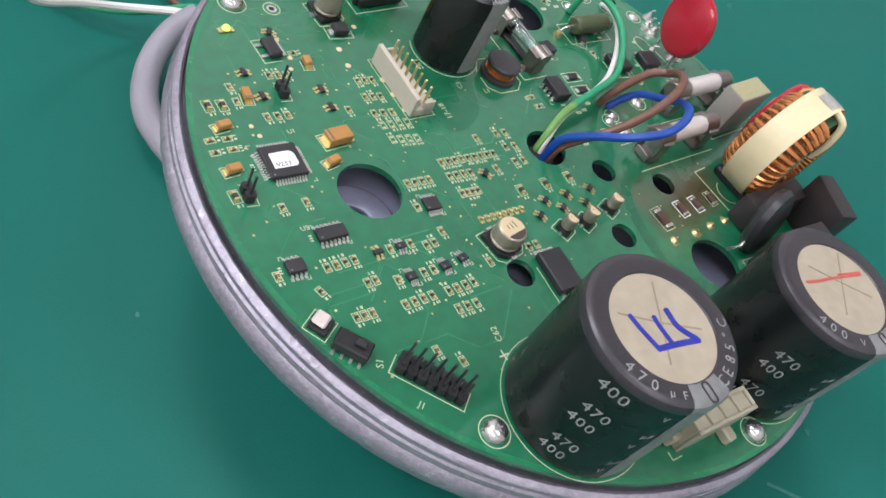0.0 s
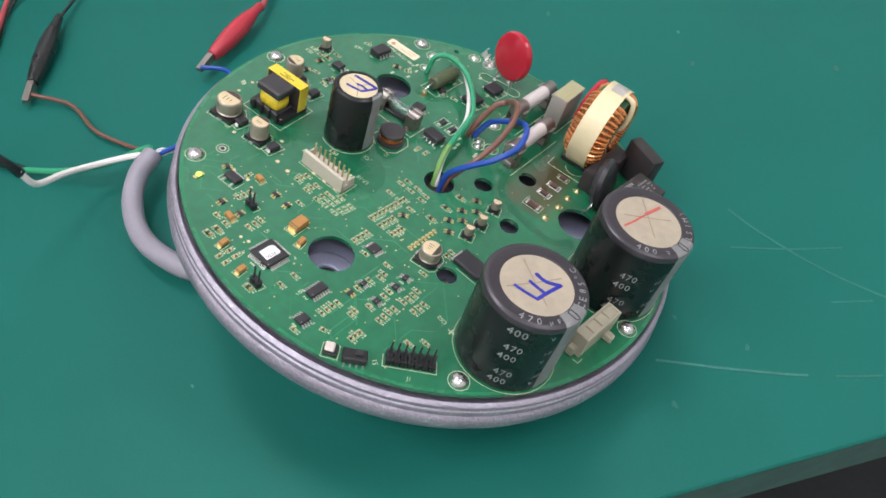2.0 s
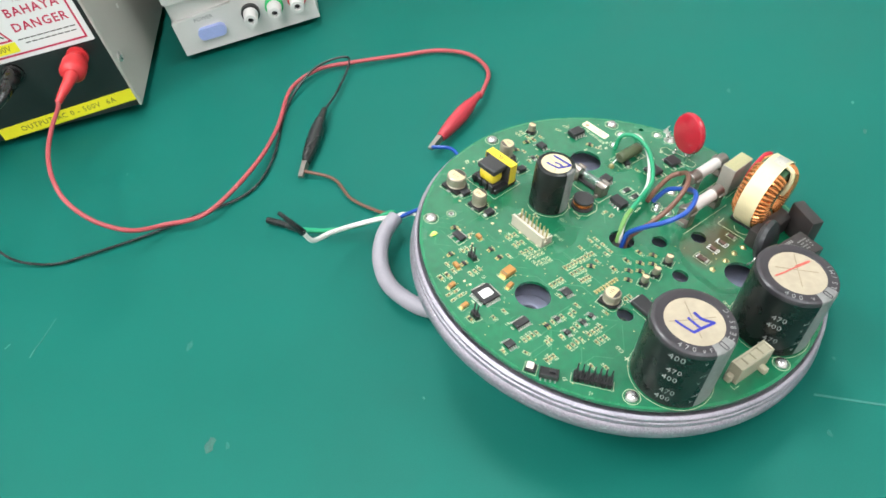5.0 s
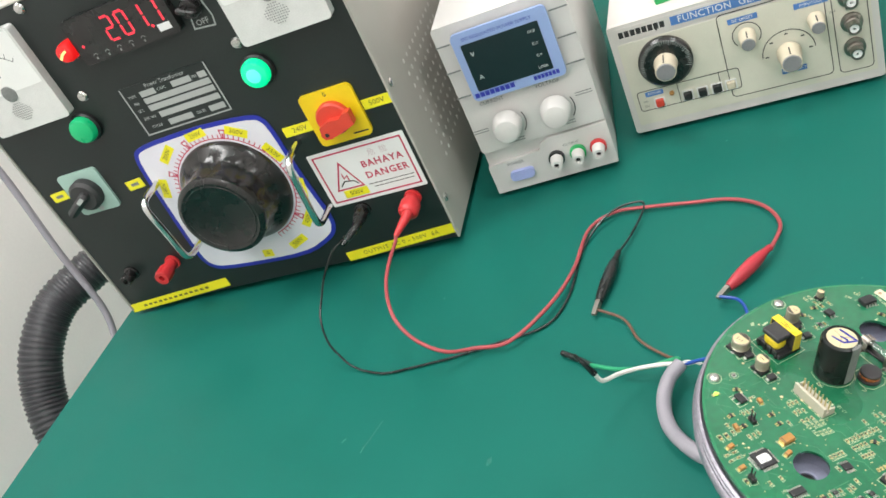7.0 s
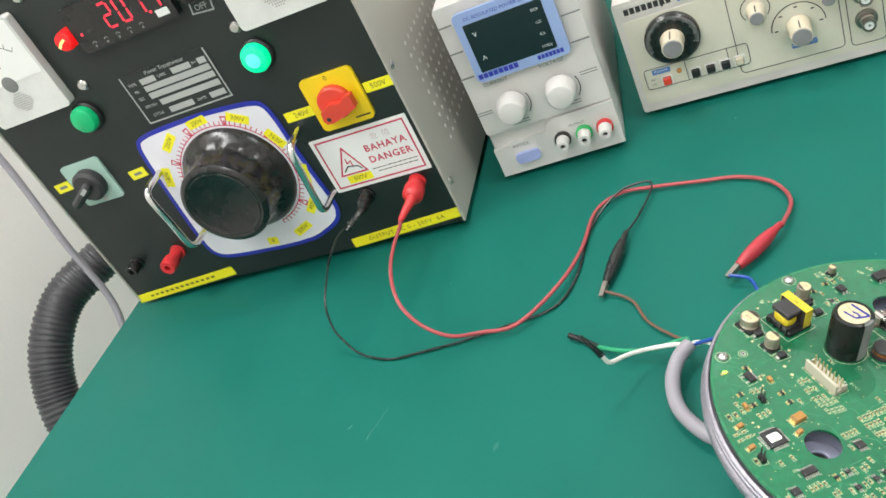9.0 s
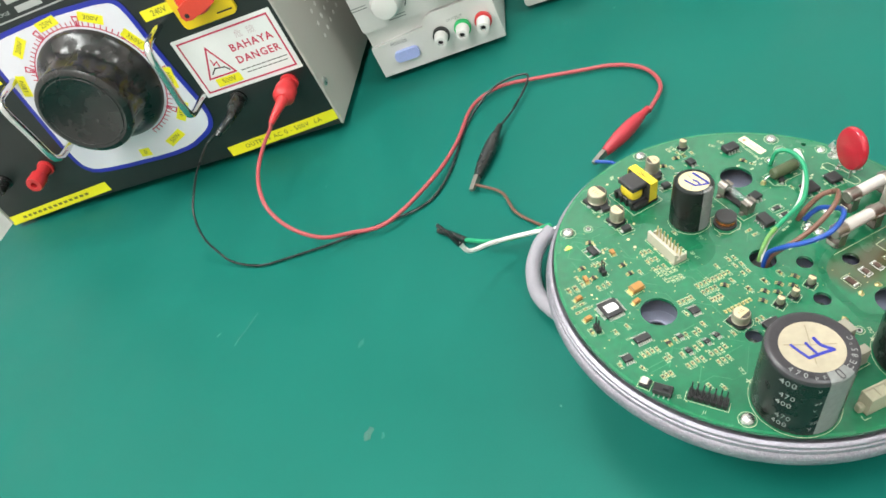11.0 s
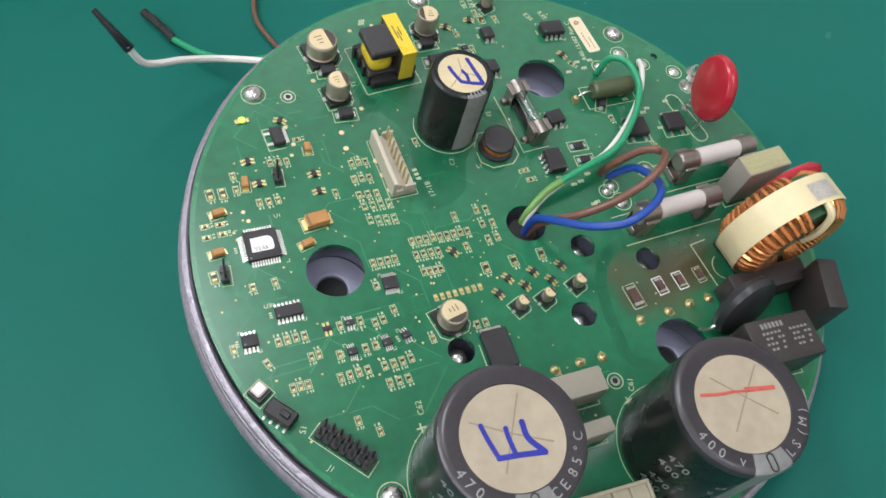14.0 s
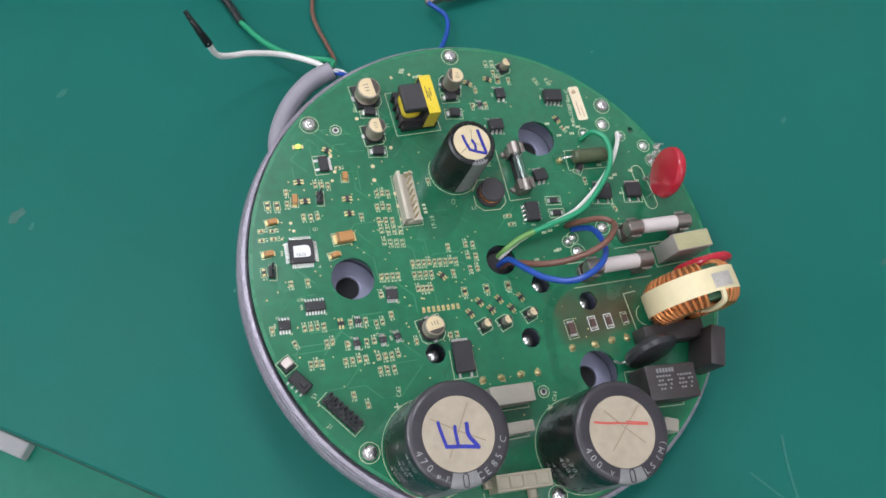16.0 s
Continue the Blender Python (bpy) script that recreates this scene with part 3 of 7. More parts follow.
BIG_E = (([(-6.1, 4.5), (-5.7, 1.0), (-4.9, -3.4)], 1.1), ([(-4.9, -3.4), (0.2, -4.2), (5.6, -5.3)], 1.25), ([(-0.9, 2.3), (-1.1, 0.2), (-1.0, -3.6)], 1.1), ([(3.2, 2.5), (3.1, -1.2), (5.4, -5.0)], 1.35))
MID_E = (([(-3.2, 2.9), (-2.6, 0), (-1.6, -3.0)], 1.1), ([(-1.6, -3.0), (1.5, -4.2), (4.4, -5.0)], 1.15), ([(0.2, 0.8), (0.9, -1.4), (0.6, -3.6)], 1.0), ([(3.3, 4.7), (3.9, 0.4), (4.6, -4.6)], 1.2))


def big_cap(x, y, rz, mark):
    """Snap-in electrolytic: sleeve, rolled rim, scored disc, stripe and print."""
    R, H = 17.4, 35.0
    cap = thing("electrolytic_capacitor", "large dark sleeved capacitor with pale print", "", T(x, y, 0, rz), parent=pcb)
    bm = B()
    lathe(bm, [(0, 0.05), (R - 0.6, 0.05), (R, 0.7), (R, H - 2.6)], 72)
    part("sleeve", bm, M_SLEEVE, cap)
    bm = B()
    lathe(bm, [(R, H - 2.6), (R + 0.02, H - 1.6), (R - 0.35, H - 0.6), (R - 1.2, H - 0.05), (R - 2.2, H + 0.05), (R - 5.0, H - 0.12), (R - 5.3, H - 0.5)], 72)
    part("rim", bm, M_RIM, cap, "dull rolled sleeve edge")
    bm = B()
    lathe(bm, [(0, H - 0.35), (R - 5.25, H - 0.45), (R - 5.1, H - 0.6), (0, H - 0.6)], 64)
    disc = part("vent_disc", bm, M_CREAM, cap, "cream paper disc with a scored cross")
    bm = B()
    for pts in (((-8.2, 6.0), (0, 0.8), (8.4, -3.7)), ((4.9, 8.9), (0, 0.8), (-4.6, -6.9))) if mark == "E" else (((8.2, 7.4), (1.4, 1.0), (-5.3, -5.6)), ((-4.8, 7.9), (1.4, 1.0), (7.3, -5.1))):
        stroke(bm, pts, 0.36, H - 0.42, H - 0.33)
    part("score_line", bm, M_CREASE, disc, "", Matrix.Rotation(radians(-rz), 4, "Z"))
    bm = B()
    if mark == "E":
        marker(bm, BIG_E, H - 0.32)
        part("marker_letter", bm, M_INK, disc, "blue hand-drawn letter E", Matrix.Rotation(radians(-rz), 4, "Z"))
    else:
        marker(bm, (([(-9.3, 4.8), (-5, 3.7), (-0.6, 3.0)], 0.75), ([(-0.6, 3.0), (4.4, 1.8), (9.8, 0.7)], 0.6), ([(2.4, 3.0), (6.4, 2.0), (10.0, 1.2)], 0.5)), H - 0.32)
        part("marker_stroke", bm, M_INKRED, disc, "thin red pen stroke", Matrix.Rotation(radians(-rz), 4, "Z"))
    # stripe down the side and over the rim
    bm = B()
    a0, a1, n = -98, -62, 12
    prof = [(R + 0.06, 1.0), (R + 0.06, H - 2.6), (R + 0.08, H - 1.6), (R - 0.3, H - 0.5), (R - 1.2, H + 0.03), (R - 2.2, H + 0.13), (R - 4.9, H - 0.03)]
    vs = [[bm.verts.new((r * math.cos(radians(a0 + (a1 - a0) * i / n)), r * math.sin(radians(a0 + (a1 - a0) * i / n)), z)) for r, z in prof] for i in range(n + 1)]
    for p, q in zip(vs, vs[1:]):
        for k in range(len(prof) - 1):
            bm.faces.new((p[k], q[k], q[k + 1], p[k + 1]))
    st = part("polarity_stripe", bm, M_STRIPE, cap, "grey polarity stripe")
    bm = B()
    ring = rounded(1.7, 4.2, 0.8)
    stroke(bm, ring + ring[:1], 0.35, 0, 0.1)
    part("minus_mark", bm, M_RIM, st, "", Matrix.Rotation(radians(-80), 4, "Z") @ Matrix.Translation((R - 2.6, 0, H + 0.12)) @ Matrix.Rotation(radians(90), 4, "Z"))
    # print round the side: lines from top to bottom
    bm = B()
    for k, (s, zz, size, dx) in enumerate((("400", 29.6, 4.3, 0), ("470", 22.0, 3.9, 1.0), ("400", 17.2, 3.9, 0.4), ("470", 9.2, 3.9, 1.6), ("400", 4.9, 3.9, 0.8))[0 if mark == "E" else 1:]):
        for body, off in ((s, 0), ("\u00b5F" if s == "470" else "V", 11.5)):
            text(bm, body, size if off == 0 else 2.3, dx + off, zz, 0.02, 0.06, bend=R, space=1.12)
    m = Matrix.Rotation(radians(-146), 4, "Z") @ Matrix(((0, 0, 1, 0), (1, 0, 0, 0), (0, 1, 0, 0), (0, 0, 0, 1)))
    part("rating_print", bm, M_CAPPRINT, cap, "pale rating figures", m)
    # print round the top rim
    bm = B()
    for s, a, size in ((("470", -140, 3.4), ("\u00b5F", -109, 2.4), ("CE", -55, 3.4), ("85\u00b0C", -20, 3.2)) if mark == "E" else (("400", -140, 3.4), ("V", -109, 2.4), ("LS", -52, 3.2), ("(M)", -22, 3.0))):
        w = len(s)
        for i, ch in enumerate(s):
            aa = a + (i - (w - 1) / 2) * 11
            text(bm, ch, size, 0, 0, 0, 0.05, m=Matrix.Rotation(radians(aa), 4, "Z") @ Matrix.Translation((R - 2.5, 0, H + 0.06)) @ Matrix.Rotation(radians(90), 4, "Z"))
    part("rim_print", bm, M_CAPPRINT, cap, "white print on the rim")
    bm = B()
    ring2d(bm, x, y, R + 0.7, 0.2, 0, 0.05, seg=64)
    part("silkscreen_circle", bm, M_SILK, pcb)
    return cap


big_cap(-43.2, -66.8, -14, "E")
big_cap(13.8, -76.6, -14, "stroke")


def mid_cap(x, y):
    R, H = 9.7, 25.6
    cap = thing("electrolytic_capacitor", "upright black sleeved capacitor with a grey stripe", "", T(x, y), parent=pcb)
    bm = B()
    lathe(bm, [(0, 0.05), (R - 0.5, 0.05), (R, 0.6), (R, H - 1.6), (R - 0.4, H - 0.5), (R - 1.2, H), (R - 2.3, H - 0.1), (R - 2.4, H - 0.4)], 56)
    part("sleeve", bm, M_SLEEVE, cap)
    bm = B()
    lathe(bm, [(0, H - 0.15), (R - 2.4, H - 0.2), (R - 2.3, H - 0.5), (0, H - 0.5)], 48)
    d = part("vent_disc", bm, M_CTOP, cap, "pale yellow round top")
    bm = B()
    marker(bm, MID_E, H - 0.14)
    part("marker_letter", bm, M_INK, d, "blue hand-drawn letter E")
    bm = B()
    stroke(bm, [(0.7, 5.6), (0, 0.3), (-5.4, -4.2)], 0.25, H - 0.19, H - 0.15)
    stroke(bm, [(0, 0.3), (5.2, -2.6)], 0.25, H - 0.19, H - 0.15)
    part("score_line", bm, M_CREASE, d)
    bm = B()
    a0, a1, n = -102, -60, 10
    prof = [(R + 0.06, 0.8), (R + 0.06, H - 1.6), (R - 0.32, H - 0.4), (R - 1.2, H + 0.06)]
    vs = [[bm.verts.new((r * math.cos(radians(a0 + (a1 - a0) * i / n)), r * math.sin(radians(a0 + (a1 - a0) * i / n)), z)) for r, z in prof] for i in range(n + 1)]
    for p, q in zip(vs, vs[1:]):
        for k in range(len(prof) - 1):
            bm.faces.new((p[k], q[k], q[k + 1], p[k + 1]))
    st = part("polarity_stripe", bm, M_STRIPE, cap, "grey polarity stripe")
    bm = B()
    for a in (-94, -86, -78, -70):
        box(bm, 0, 0, 0, 2.2, 0.55, 0.08)
        put(bm, list(bm.verts)[-8:], Matrix.Rotation(radians(a), 4, "Z") @ Matrix.Translation((R - 1.3, 0, H + 0.02)))
    part("rim_print", bm, M_CAPPRINT, st)
    bm = B()
    ring2d(bm, x, y, R + 0.8, 0.25, 0, 0.05, 150, 330, seg=40)
    part("silkscreen_circle", bm, M_SILK, pcb)


mid_cap(-10.4, 39.4)


def can_cap(x, y, r, h, rz=0):
    """Surface-mount aluminium can on a black base."""
    c = thing("smd_capacitor", "aluminium can capacitor on a black base", "", T(x, y, 0, rz), parent=pcb)
    bm = B()
    s = 2 * r + 0.5
    k = r * 0.45
    prism(bm, [(-s / 2, -s / 2), (s / 2 - k, -s / 2), (s / 2, -s / 2 + k), (s / 2, s / 2 - k), (s / 2 - k, s / 2), (-s / 2, s / 2)], 0.1, 1.4)
    part("base", bm, M_PLAST, c)
    bm = B()
    for sg in (-1, 1):
        box(bm, sg * (s / 2 + 0.2), 0, 0, 1.6, r * 0.45, 0.35)
    part("pads", bm, M_TIN, c)
    bm = B()
    lathe(bm, [(r * 0.9, 1.4), (r, 1.8), (r, 2.2), (r * 0.93, 2.5), (r * 0.93, 2.8), (r, 3.1), (r, h - 0.6), (r * 0.94, h - 0.15), (r * 0.86, h)], 32)
    part("can", bm, M_CAN, c, "matt beige aluminium can")
    bm = B()
    lathe(bm, [(0, h + 0.0), (r * 0.86, h), (r * 0.8, h - 0.1), (0, h - 0.1)], 32)
    top = part("top", bm, M_CANTOP, c, "pale gold top with a black segment")
    bm = B()
    pts = [(r * 0.85 * math.cos(radians(a)), r * 0.85 * math.sin(radians(a))) for a in range(-64, 65, 8)]
    prism(bm, pts, h + 0.01, h + 0.05)
    part("polarity_segment", bm, M_CANMARK, top)
    bm = B()
    for i in range(3 if r > 2.6 else 1):
        box(bm, -r * 0.2, r * (0.3 - 0.28 * i), h + 0.01, r * (0.5 - 0.1 * i), r * 0.06, 0.03)
    part("value_marks", bm, M_CANMARK, top)
    bm = B()
    q = s / 2 + 0.7
    stroke(bm, [(-q, -q * 0.3), (-q, -q), (q - k, -q), (q, -q + k), (q, -q * 0.3)], 0.22, 0, 0.05)
    stroke(bm, [(-q, q * 0.3), (-q, q), (q - k, q), (q, q - k), (q, q * 0.3)], 0.22, 0, 0.05)
    part("silkscreen_outline", bm, M_SILK, c)


can_cap(-40.5, 75.6, 4.9, 7.6, 8)
can_cap(-40.6, 58.2, 3.6, 8.5, 5)
can_cap(-3.2, 78.6, 3.7, 9, 170)
can_cap(22.9, 85.7, 2.0, 5.6, 20)
can_cap(-34.1, -24.3, 4.0, 6.5, -80)
can_cap(-12.9, -26.0, 1.8, 5.2, 20)
can_cap(-4.4, -25.9, 1.8, 5.2, 20)
can_cap(6.7, -24.3, 1.8, 5.2, 20)


def power_transformer(x, y, rz):
    t = thing("switching_transformer", "small ferrite transformer wrapped in yellow tape", "", T(x, y, 0, rz) @ Matrix.Scale(0.9, 4), parent=pcb)
    bm = B()
    box(bm, 0, 0, 0.2, 17, 19, 3.4, 0.5)
    for sx in (-1, 1):
        for i in range(4):
            box(bm, sx * 8.6, -6.6 + 4.4 * i, 0, 1.6, 1.6, 5.2, 0.3)
    part("bobbin", bm, M_PLAST, t)
    bm = B()
    box(bm, -3.5, 0, 3.6, 9, 12, 8, 3, seg=3)
    part("winding", bm, M_YTAPE, t, "yellow taped winding")
    bm = B()
    box(bm, -2, 0, 11.5, 13, 13, 3.6, 0.6)
    box(bm, -2, 0, 2.8, 13, 13, 2.0, 0.4)
    part("core", bm, M_FERR, t, "dark ferrite core")
    bm = B()
    box(bm, 4.2, 0, 15.15, 5.4, 19.0, 0.25)
    box(bm, 4.2, -9.45, 2.6, 5.4, 0.25, 12.6)
    box(bm, 4.2, 9.45, 2.6, 5.4, 0.25, 12.6)
    tp = part("tape", bm, M_YTAPE, t, "glossy yellow tape band")
    bm = B()
    box(bm, 4.2, 0, 2.6, 5.2, 18.6, 12.5, 0.2)
    part("core_leg", bm, M_FERR, t)
    bm = B()
    for i in range(3):
        box(bm, 3.4 + 0.9 * (i - 0.5), 1.0 - 2 * (i % 2), 15.4, 0.35, 6 - i, 0.05)
    part("tape_print", bm, M_BLKPRINT, tp)
    bm = B()
    q = [(-10.6, -11), (10.6, -11), (10.6, 11), (-10.6, 11), (-10.6, -11)]
    stroke(bm, q, 0.28, 0, 0.05)
    part("silkscreen_outline", bm, M_SILK, t)


power_transformer(-22.0, 67.4, 4)


def toroid(x, y):
    """Common mode choke standing on edge, axis along the board's v."""
    t = thing("toroid_choke", "copper wound toroid choke standing on edge, wrapped in cream tape", "", T(x, y, 0, 5), parent=pcb)
    Rc, zc, tr, th = 12.3, 17.4, 3.9, 6.6
    bm = B()
    box(bm, 1, 0, 0.1, 24, 15, 3.0, 0.6)
    part("base", bm, M_PLAST, t)
    bm = B()
    lathe(bm, [(Rc - tr, -th), (Rc + tr, -th), (Rc + tr, th), (Rc - tr, th)], 48, close=True, m=Matrix.Translation((0, 0, zc)) @ Matrix.Rotation(radians(90), 4, "X"))
    part("core", bm, mat("green_core_coating", (0.03, 0.09, 0.04), 0.4), t, "green coated core")
    for a0, a1, n in ((103, 262, 19), (-78, 77, 19)):
        bm = B()
        loop = []
        for k in range(16 * n + 1):
            f = 2 * math.pi * k / 16
            a = radians(a0 + (a1 - a0) * k / (16 * n))
            rr = Rc + (tr + 1.1) * max(-1, min(1, 1.06 * math.cos(f)))
            yy = (th + 1.15) * max(-1, min(1, 1.10 * math.sin(f)))
            loop.append((rr * math.cos(a), yy, zc + rr * math.sin(a)))
        tube(bm, loop, 1.16, 8, smooth=False)
        part("winding", bm, M_COPPER, t, "tight copper winding")
    # cream tape: over the outside from the left foot over the top, and a strap
    bm = B()
    n = 34
    a0, a1 = 234, 52
    vs = []
    for i in range(n + 1):
        a = radians(a0 + (a1 - a0) * i / n)
        r = Rc + tr + 2.3
        vs.append([bm.verts.new((rr * math.cos(a), yy, zc + rr * math.sin(a))) for rr, yy in ((r, -4.4), (r, 4.8), (r + 0.25, 4.8), (r + 0.25, -4.4))])
    for p, q in zip(vs, vs[1:]):
        for k in range(4):
            bm.faces.new((p[k], p[(k + 1) % 4], q[(k + 1) % 4], q[k]))
    bm.faces.new(vs[0])
    bm.faces.new(vs[-1][::-1])
    tp = part("tape", bm, M_CTAPE, t, "cream tape round the winding")
    bm = B()
    n, a0, a1 = 10, 96, 68
    vs = []
    for i in range(n + 1):
        a = radians(a0 + (a1 - a0) * i / n)
        r = Rc + tr + 2.58
        vs.append([bm.verts.new((rr * math.cos(a), yy, zc + rr * math.sin(a))) for rr, yy in ((r, -3.2), (r, 2.4), (r + 0.15, 2.4), (r + 0.15, -3.2))])
    for p, q in zip(vs, vs[1:]):
        for k in range(4):
            bm.faces.new((p[k], p[(k + 1) % 4], q[(k + 1) % 4], q[k]))
    part("label_patch", bm, M_FOIL, tp, "worn silver label")
    bm = B()
    tube(bm, [(1.2, -3.6, zc + 18.0), (1.2, -7.6, zc + 16.6), (0.9, -8.8, zc + 12.5), (0.3, -8.8, zc + 8.0), (-0.4, -7.8, zc + 3.6)], 1.1, 8)
    part("strap", bm, M_CTAPE, t, "cream strap")
    bm = B()
    stroke(bm, [(-12.5, -12.5), (-18.2, -12.5), (-18.2, 9.5), (-12.5, 9.5)], 0.34, 0, 0.05)
    ring2d(bm, -11.5, -1, 4.4, 0.3, 0, 0.05, 110, 250)
    part("silkscreen_outline", bm, M_SILK, t)


toroid(68.5, -29.5)


def disc_varistor(x, y, rz, r, tilt, zc, thick, name="varistor"):
    v = thing(name, "glossy red disc varistor standing on two leads", "", T(x, y, 0, rz) @ Matrix.Rotation(radians(tilt), 4, "Y"), parent=pcb)
    bm = B()
    h = thick / 2
    prof = [(0, h), (r * 0.8, h), (r * 0.93, h * 0.75), (r, h * 0.2), (r, -h * 0.2), (r * 0.93, -h * 0.75), (r * 0.8, -h), (0, -h)]
    lathe(bm, prof, 48, m=Matrix.Translation((0, 0, zc)) @ Matrix.Diagonal((1, 1, 1.06, 1)) @ Matrix.Rotation(radians(90), 4, "Y"))
    part("disc", bm, M_REDEP, v)
    for sy in (-1, 1):
        bm = B()
        tube(bm, [(0, sy * r * 0.42, zc - r * 0.8), (0, sy * r * 0.45, 1.5), (0, sy * r * 0.45, 0)], 0.5, 8)
        part("lead", bm, M_TIN, v)


disc_varistor(75.9, 23.8, -14, 10.8, 4, 15.4, 4.8)
disc_varistor(77.5, -17.6, 94, 11.8, -3, 17.5, 4.4)
# rough solder heaps with cut lead ends round the varistor's foot
random.seed(5)
for x_, y_, r_ in ((80.8, 22.3, 1.7), (84.4, 22.0, 1.5), (88.6, 24.2, 1.3), (75.8, 27.8, 0.9), (81.1, 37.2, 1.5), (83.2, 35.4, 1.8), (85.2, 39.4, 1.3), (86.8, 42.4, 1.6)):
    bm = B()
    n = 10
    rings = []
    for f, z in ((1.25, 0), (1.0, 0.55), (0.62, 1.1), (0.42, 1.6)):
        rings.append([bm.verts.new((x_ + r_ * f * random.uniform(0.8, 1.15) * math.cos(2 * math.pi * k / n), y_ + r_ * f * random.uniform(0.8, 1.15) * math.sin(2 * math.pi * k / n), z * r_ * random.uniform(0.85, 1.1))) for k in range(n)])
    for p, q in zip(rings, rings[1:]):
        for k in range(n):
            bm.faces.new((p[k], p[(k + 1) % n], q[(k + 1) % n], q[k])).smooth = True
    bm.faces.new(rings[-1])
    tube(bm, [(x_, y_, r_), (x_ + random.uniform(-0.5, 0.5), y_ + random.uniform(-0.5, 0.5), 2.0 * r_), (x_ + random.uniform(-1.2, 1.2), y_ + random.uniform(-1.2, 1.2), 2.5 * r_)], 0.32, 6)
    part("solder_joint", bm, M_TIN, pcb, "bright rough solder heap")


def ceramic_fuse(x, y, rz):
    f = thing("ceramic_fuse", "white ceramic cartridge fuse in two metal clips", "", T(x, y, 0, rz), parent=pcb)
    L, zc, r = 30, 8.4, 3.1
    ax = Matrix.Translation((-L / 2, 0, zc)) @ Matrix.Rotation(radians(90), 4, "Y")
    bm = B()
    lathe(bm, [(0, 6), (r * 0.97, 6), (r * 0.97, L - 6), (0, L - 6)], 28, m=ax)
    part("tube", bm, M_CERAM, f, "white ceramic tube")
    for z0 in (0, L - 7):
        bm = B()
        lathe(bm, [(0, z0), (r - 0.3, z0), (r + 0.1, z0 + 0.4), (r + 0.1, z0 + 6.8), (r - 0.2, z0 + 7), (0, z0 + 7)], 28, m=ax)
        part("end_cap", bm, M_NICKEL, f)
    for sx in (-1, 1):
        bm = B()
        cx = sx * (L / 2 - 3.4)
        box(bm, cx, 0, 0.2, 5.2, 6.4, 0.6)
        for sy in (-1, 1):
            box(bm, cx, sy * 3.45, 0.3, 4.6, 0.4, 8.6, 0.15)
            box(bm, cx, sy * 3.75, 8.6, 4.6, 1.0, 0.4, 0.1)
        box(bm, cx + sx * 3.2, 0, 0.3, 0.5, 5.0, 2.6, 0.1)
        part("clip", bm, M_NICKEL, f, "bent spring clip")
    bm = B()
    stroke(bm, [(-18, -5.2), (18, -5.2)], 0.3, 0, 0.05)
    stroke(bm, [(-18, 5.2), (18, 5.2)], 0.3, 0, 0.05)
    part("silkscreen_outline", bm, M_SILK, f)


ceramic_fuse(69.5, 3.6, 1)
ceramic_fuse(46.6, -10.8, 1)


def glass_fuse(x, y, rz):
    f = thing("glass_fuse", "small glass fuse in two metal clips on a dark holder", "", T(x, y, 0, rz), parent=pcb)
    L, zc, r = 22, 5.4, 1.9
    ax = Matrix.Translation((-L / 2, 0, zc)) @ Matrix.Rotation(radians(90), 4, "Y")
    bm = B()
    lathe(bm, [(r, 4), (r, L - 4), (r - 0.3, L - 4), (r - 0.3, 4)], 20, close=True, m=ax)
    part("tube", bm, M_GLASS, f, "clear glass tube")
    for z0 in (0, L - 5):
        bm = B()
        lathe(bm, [(0, z0), (r + 0.2, z0), (r + 0.2, z0 + 5), (0, z0 + 5)], 20, m=ax)
        part("end_cap", bm, M_NICKEL, f)
    for sx in (-1, 1):
        bm = B()
        for sy in (-1, 1):
            box(bm, sx * 8.0, sy * 2.45, 0, 4.6, 0.5, 6.6, 0.15)
            box(bm, sx * 8.0, sy * 2.75, 6.4, 4.6, 1.7, 0.5, 0.15)
            lathe(bm, [(0, 1.5), (0.9, 1.2), (1.4, 0)], 12, m=T(sx * 8.0, sy * 3.7))
        box(bm, sx * 8.0, 0, 0.2, 4.6, 5.0, 0.6)
        box(bm, sx * 10.4, 0, 0.2, 0.5, 4.4, 4.0, 0.1)
        part("clip", bm, M_NICKEL, f, "bent spring clip")
    bm = B()
    box(bm, 0, 0, 0.1, 17, 3.0, 1.2, 0.3)
    part("holder", bm, M_PLAST, f)
    bm = B()
    stroke(bm, [(-11, -6.0), (12.2, -6.0), (12.2, 3.4)], 0.28, 0, 0.05)
    part("silkscreen_outline", bm, M_SILK, f)


glass_fuse(16.4, 36.4, -88)


def block(name, label, x, y, sx, sy, h, mat_, rz=0, bev=0.5, outline=True):
    c = thing(name, label, "", T(x, y, 0, rz), parent=pcb)
    bm = B()
    box(bm, 0, 0, 0.3, sx, sy, h - 0.3, bev, seg=2)
    part("case", bm, mat_, c)
    for sg in (-1, 1):
        bm = B()
        cyl(bm, sg * sx * 0.36, 0, 0, 0.5, 0.4, 10)
        part("lead", bm, M_TIN, c)
    if outline:
        bm = B()
        a, b_ = sx / 2 + 0.8, sy / 2 + 0.8
        stroke(bm, [(-a, -b_), (a, -b_), (a, b_), (-a, b_), (-a, -b_)], 0.25, 0, 0.05)
        part("silkscreen_outline", bm, M_SILK, c)
    return c


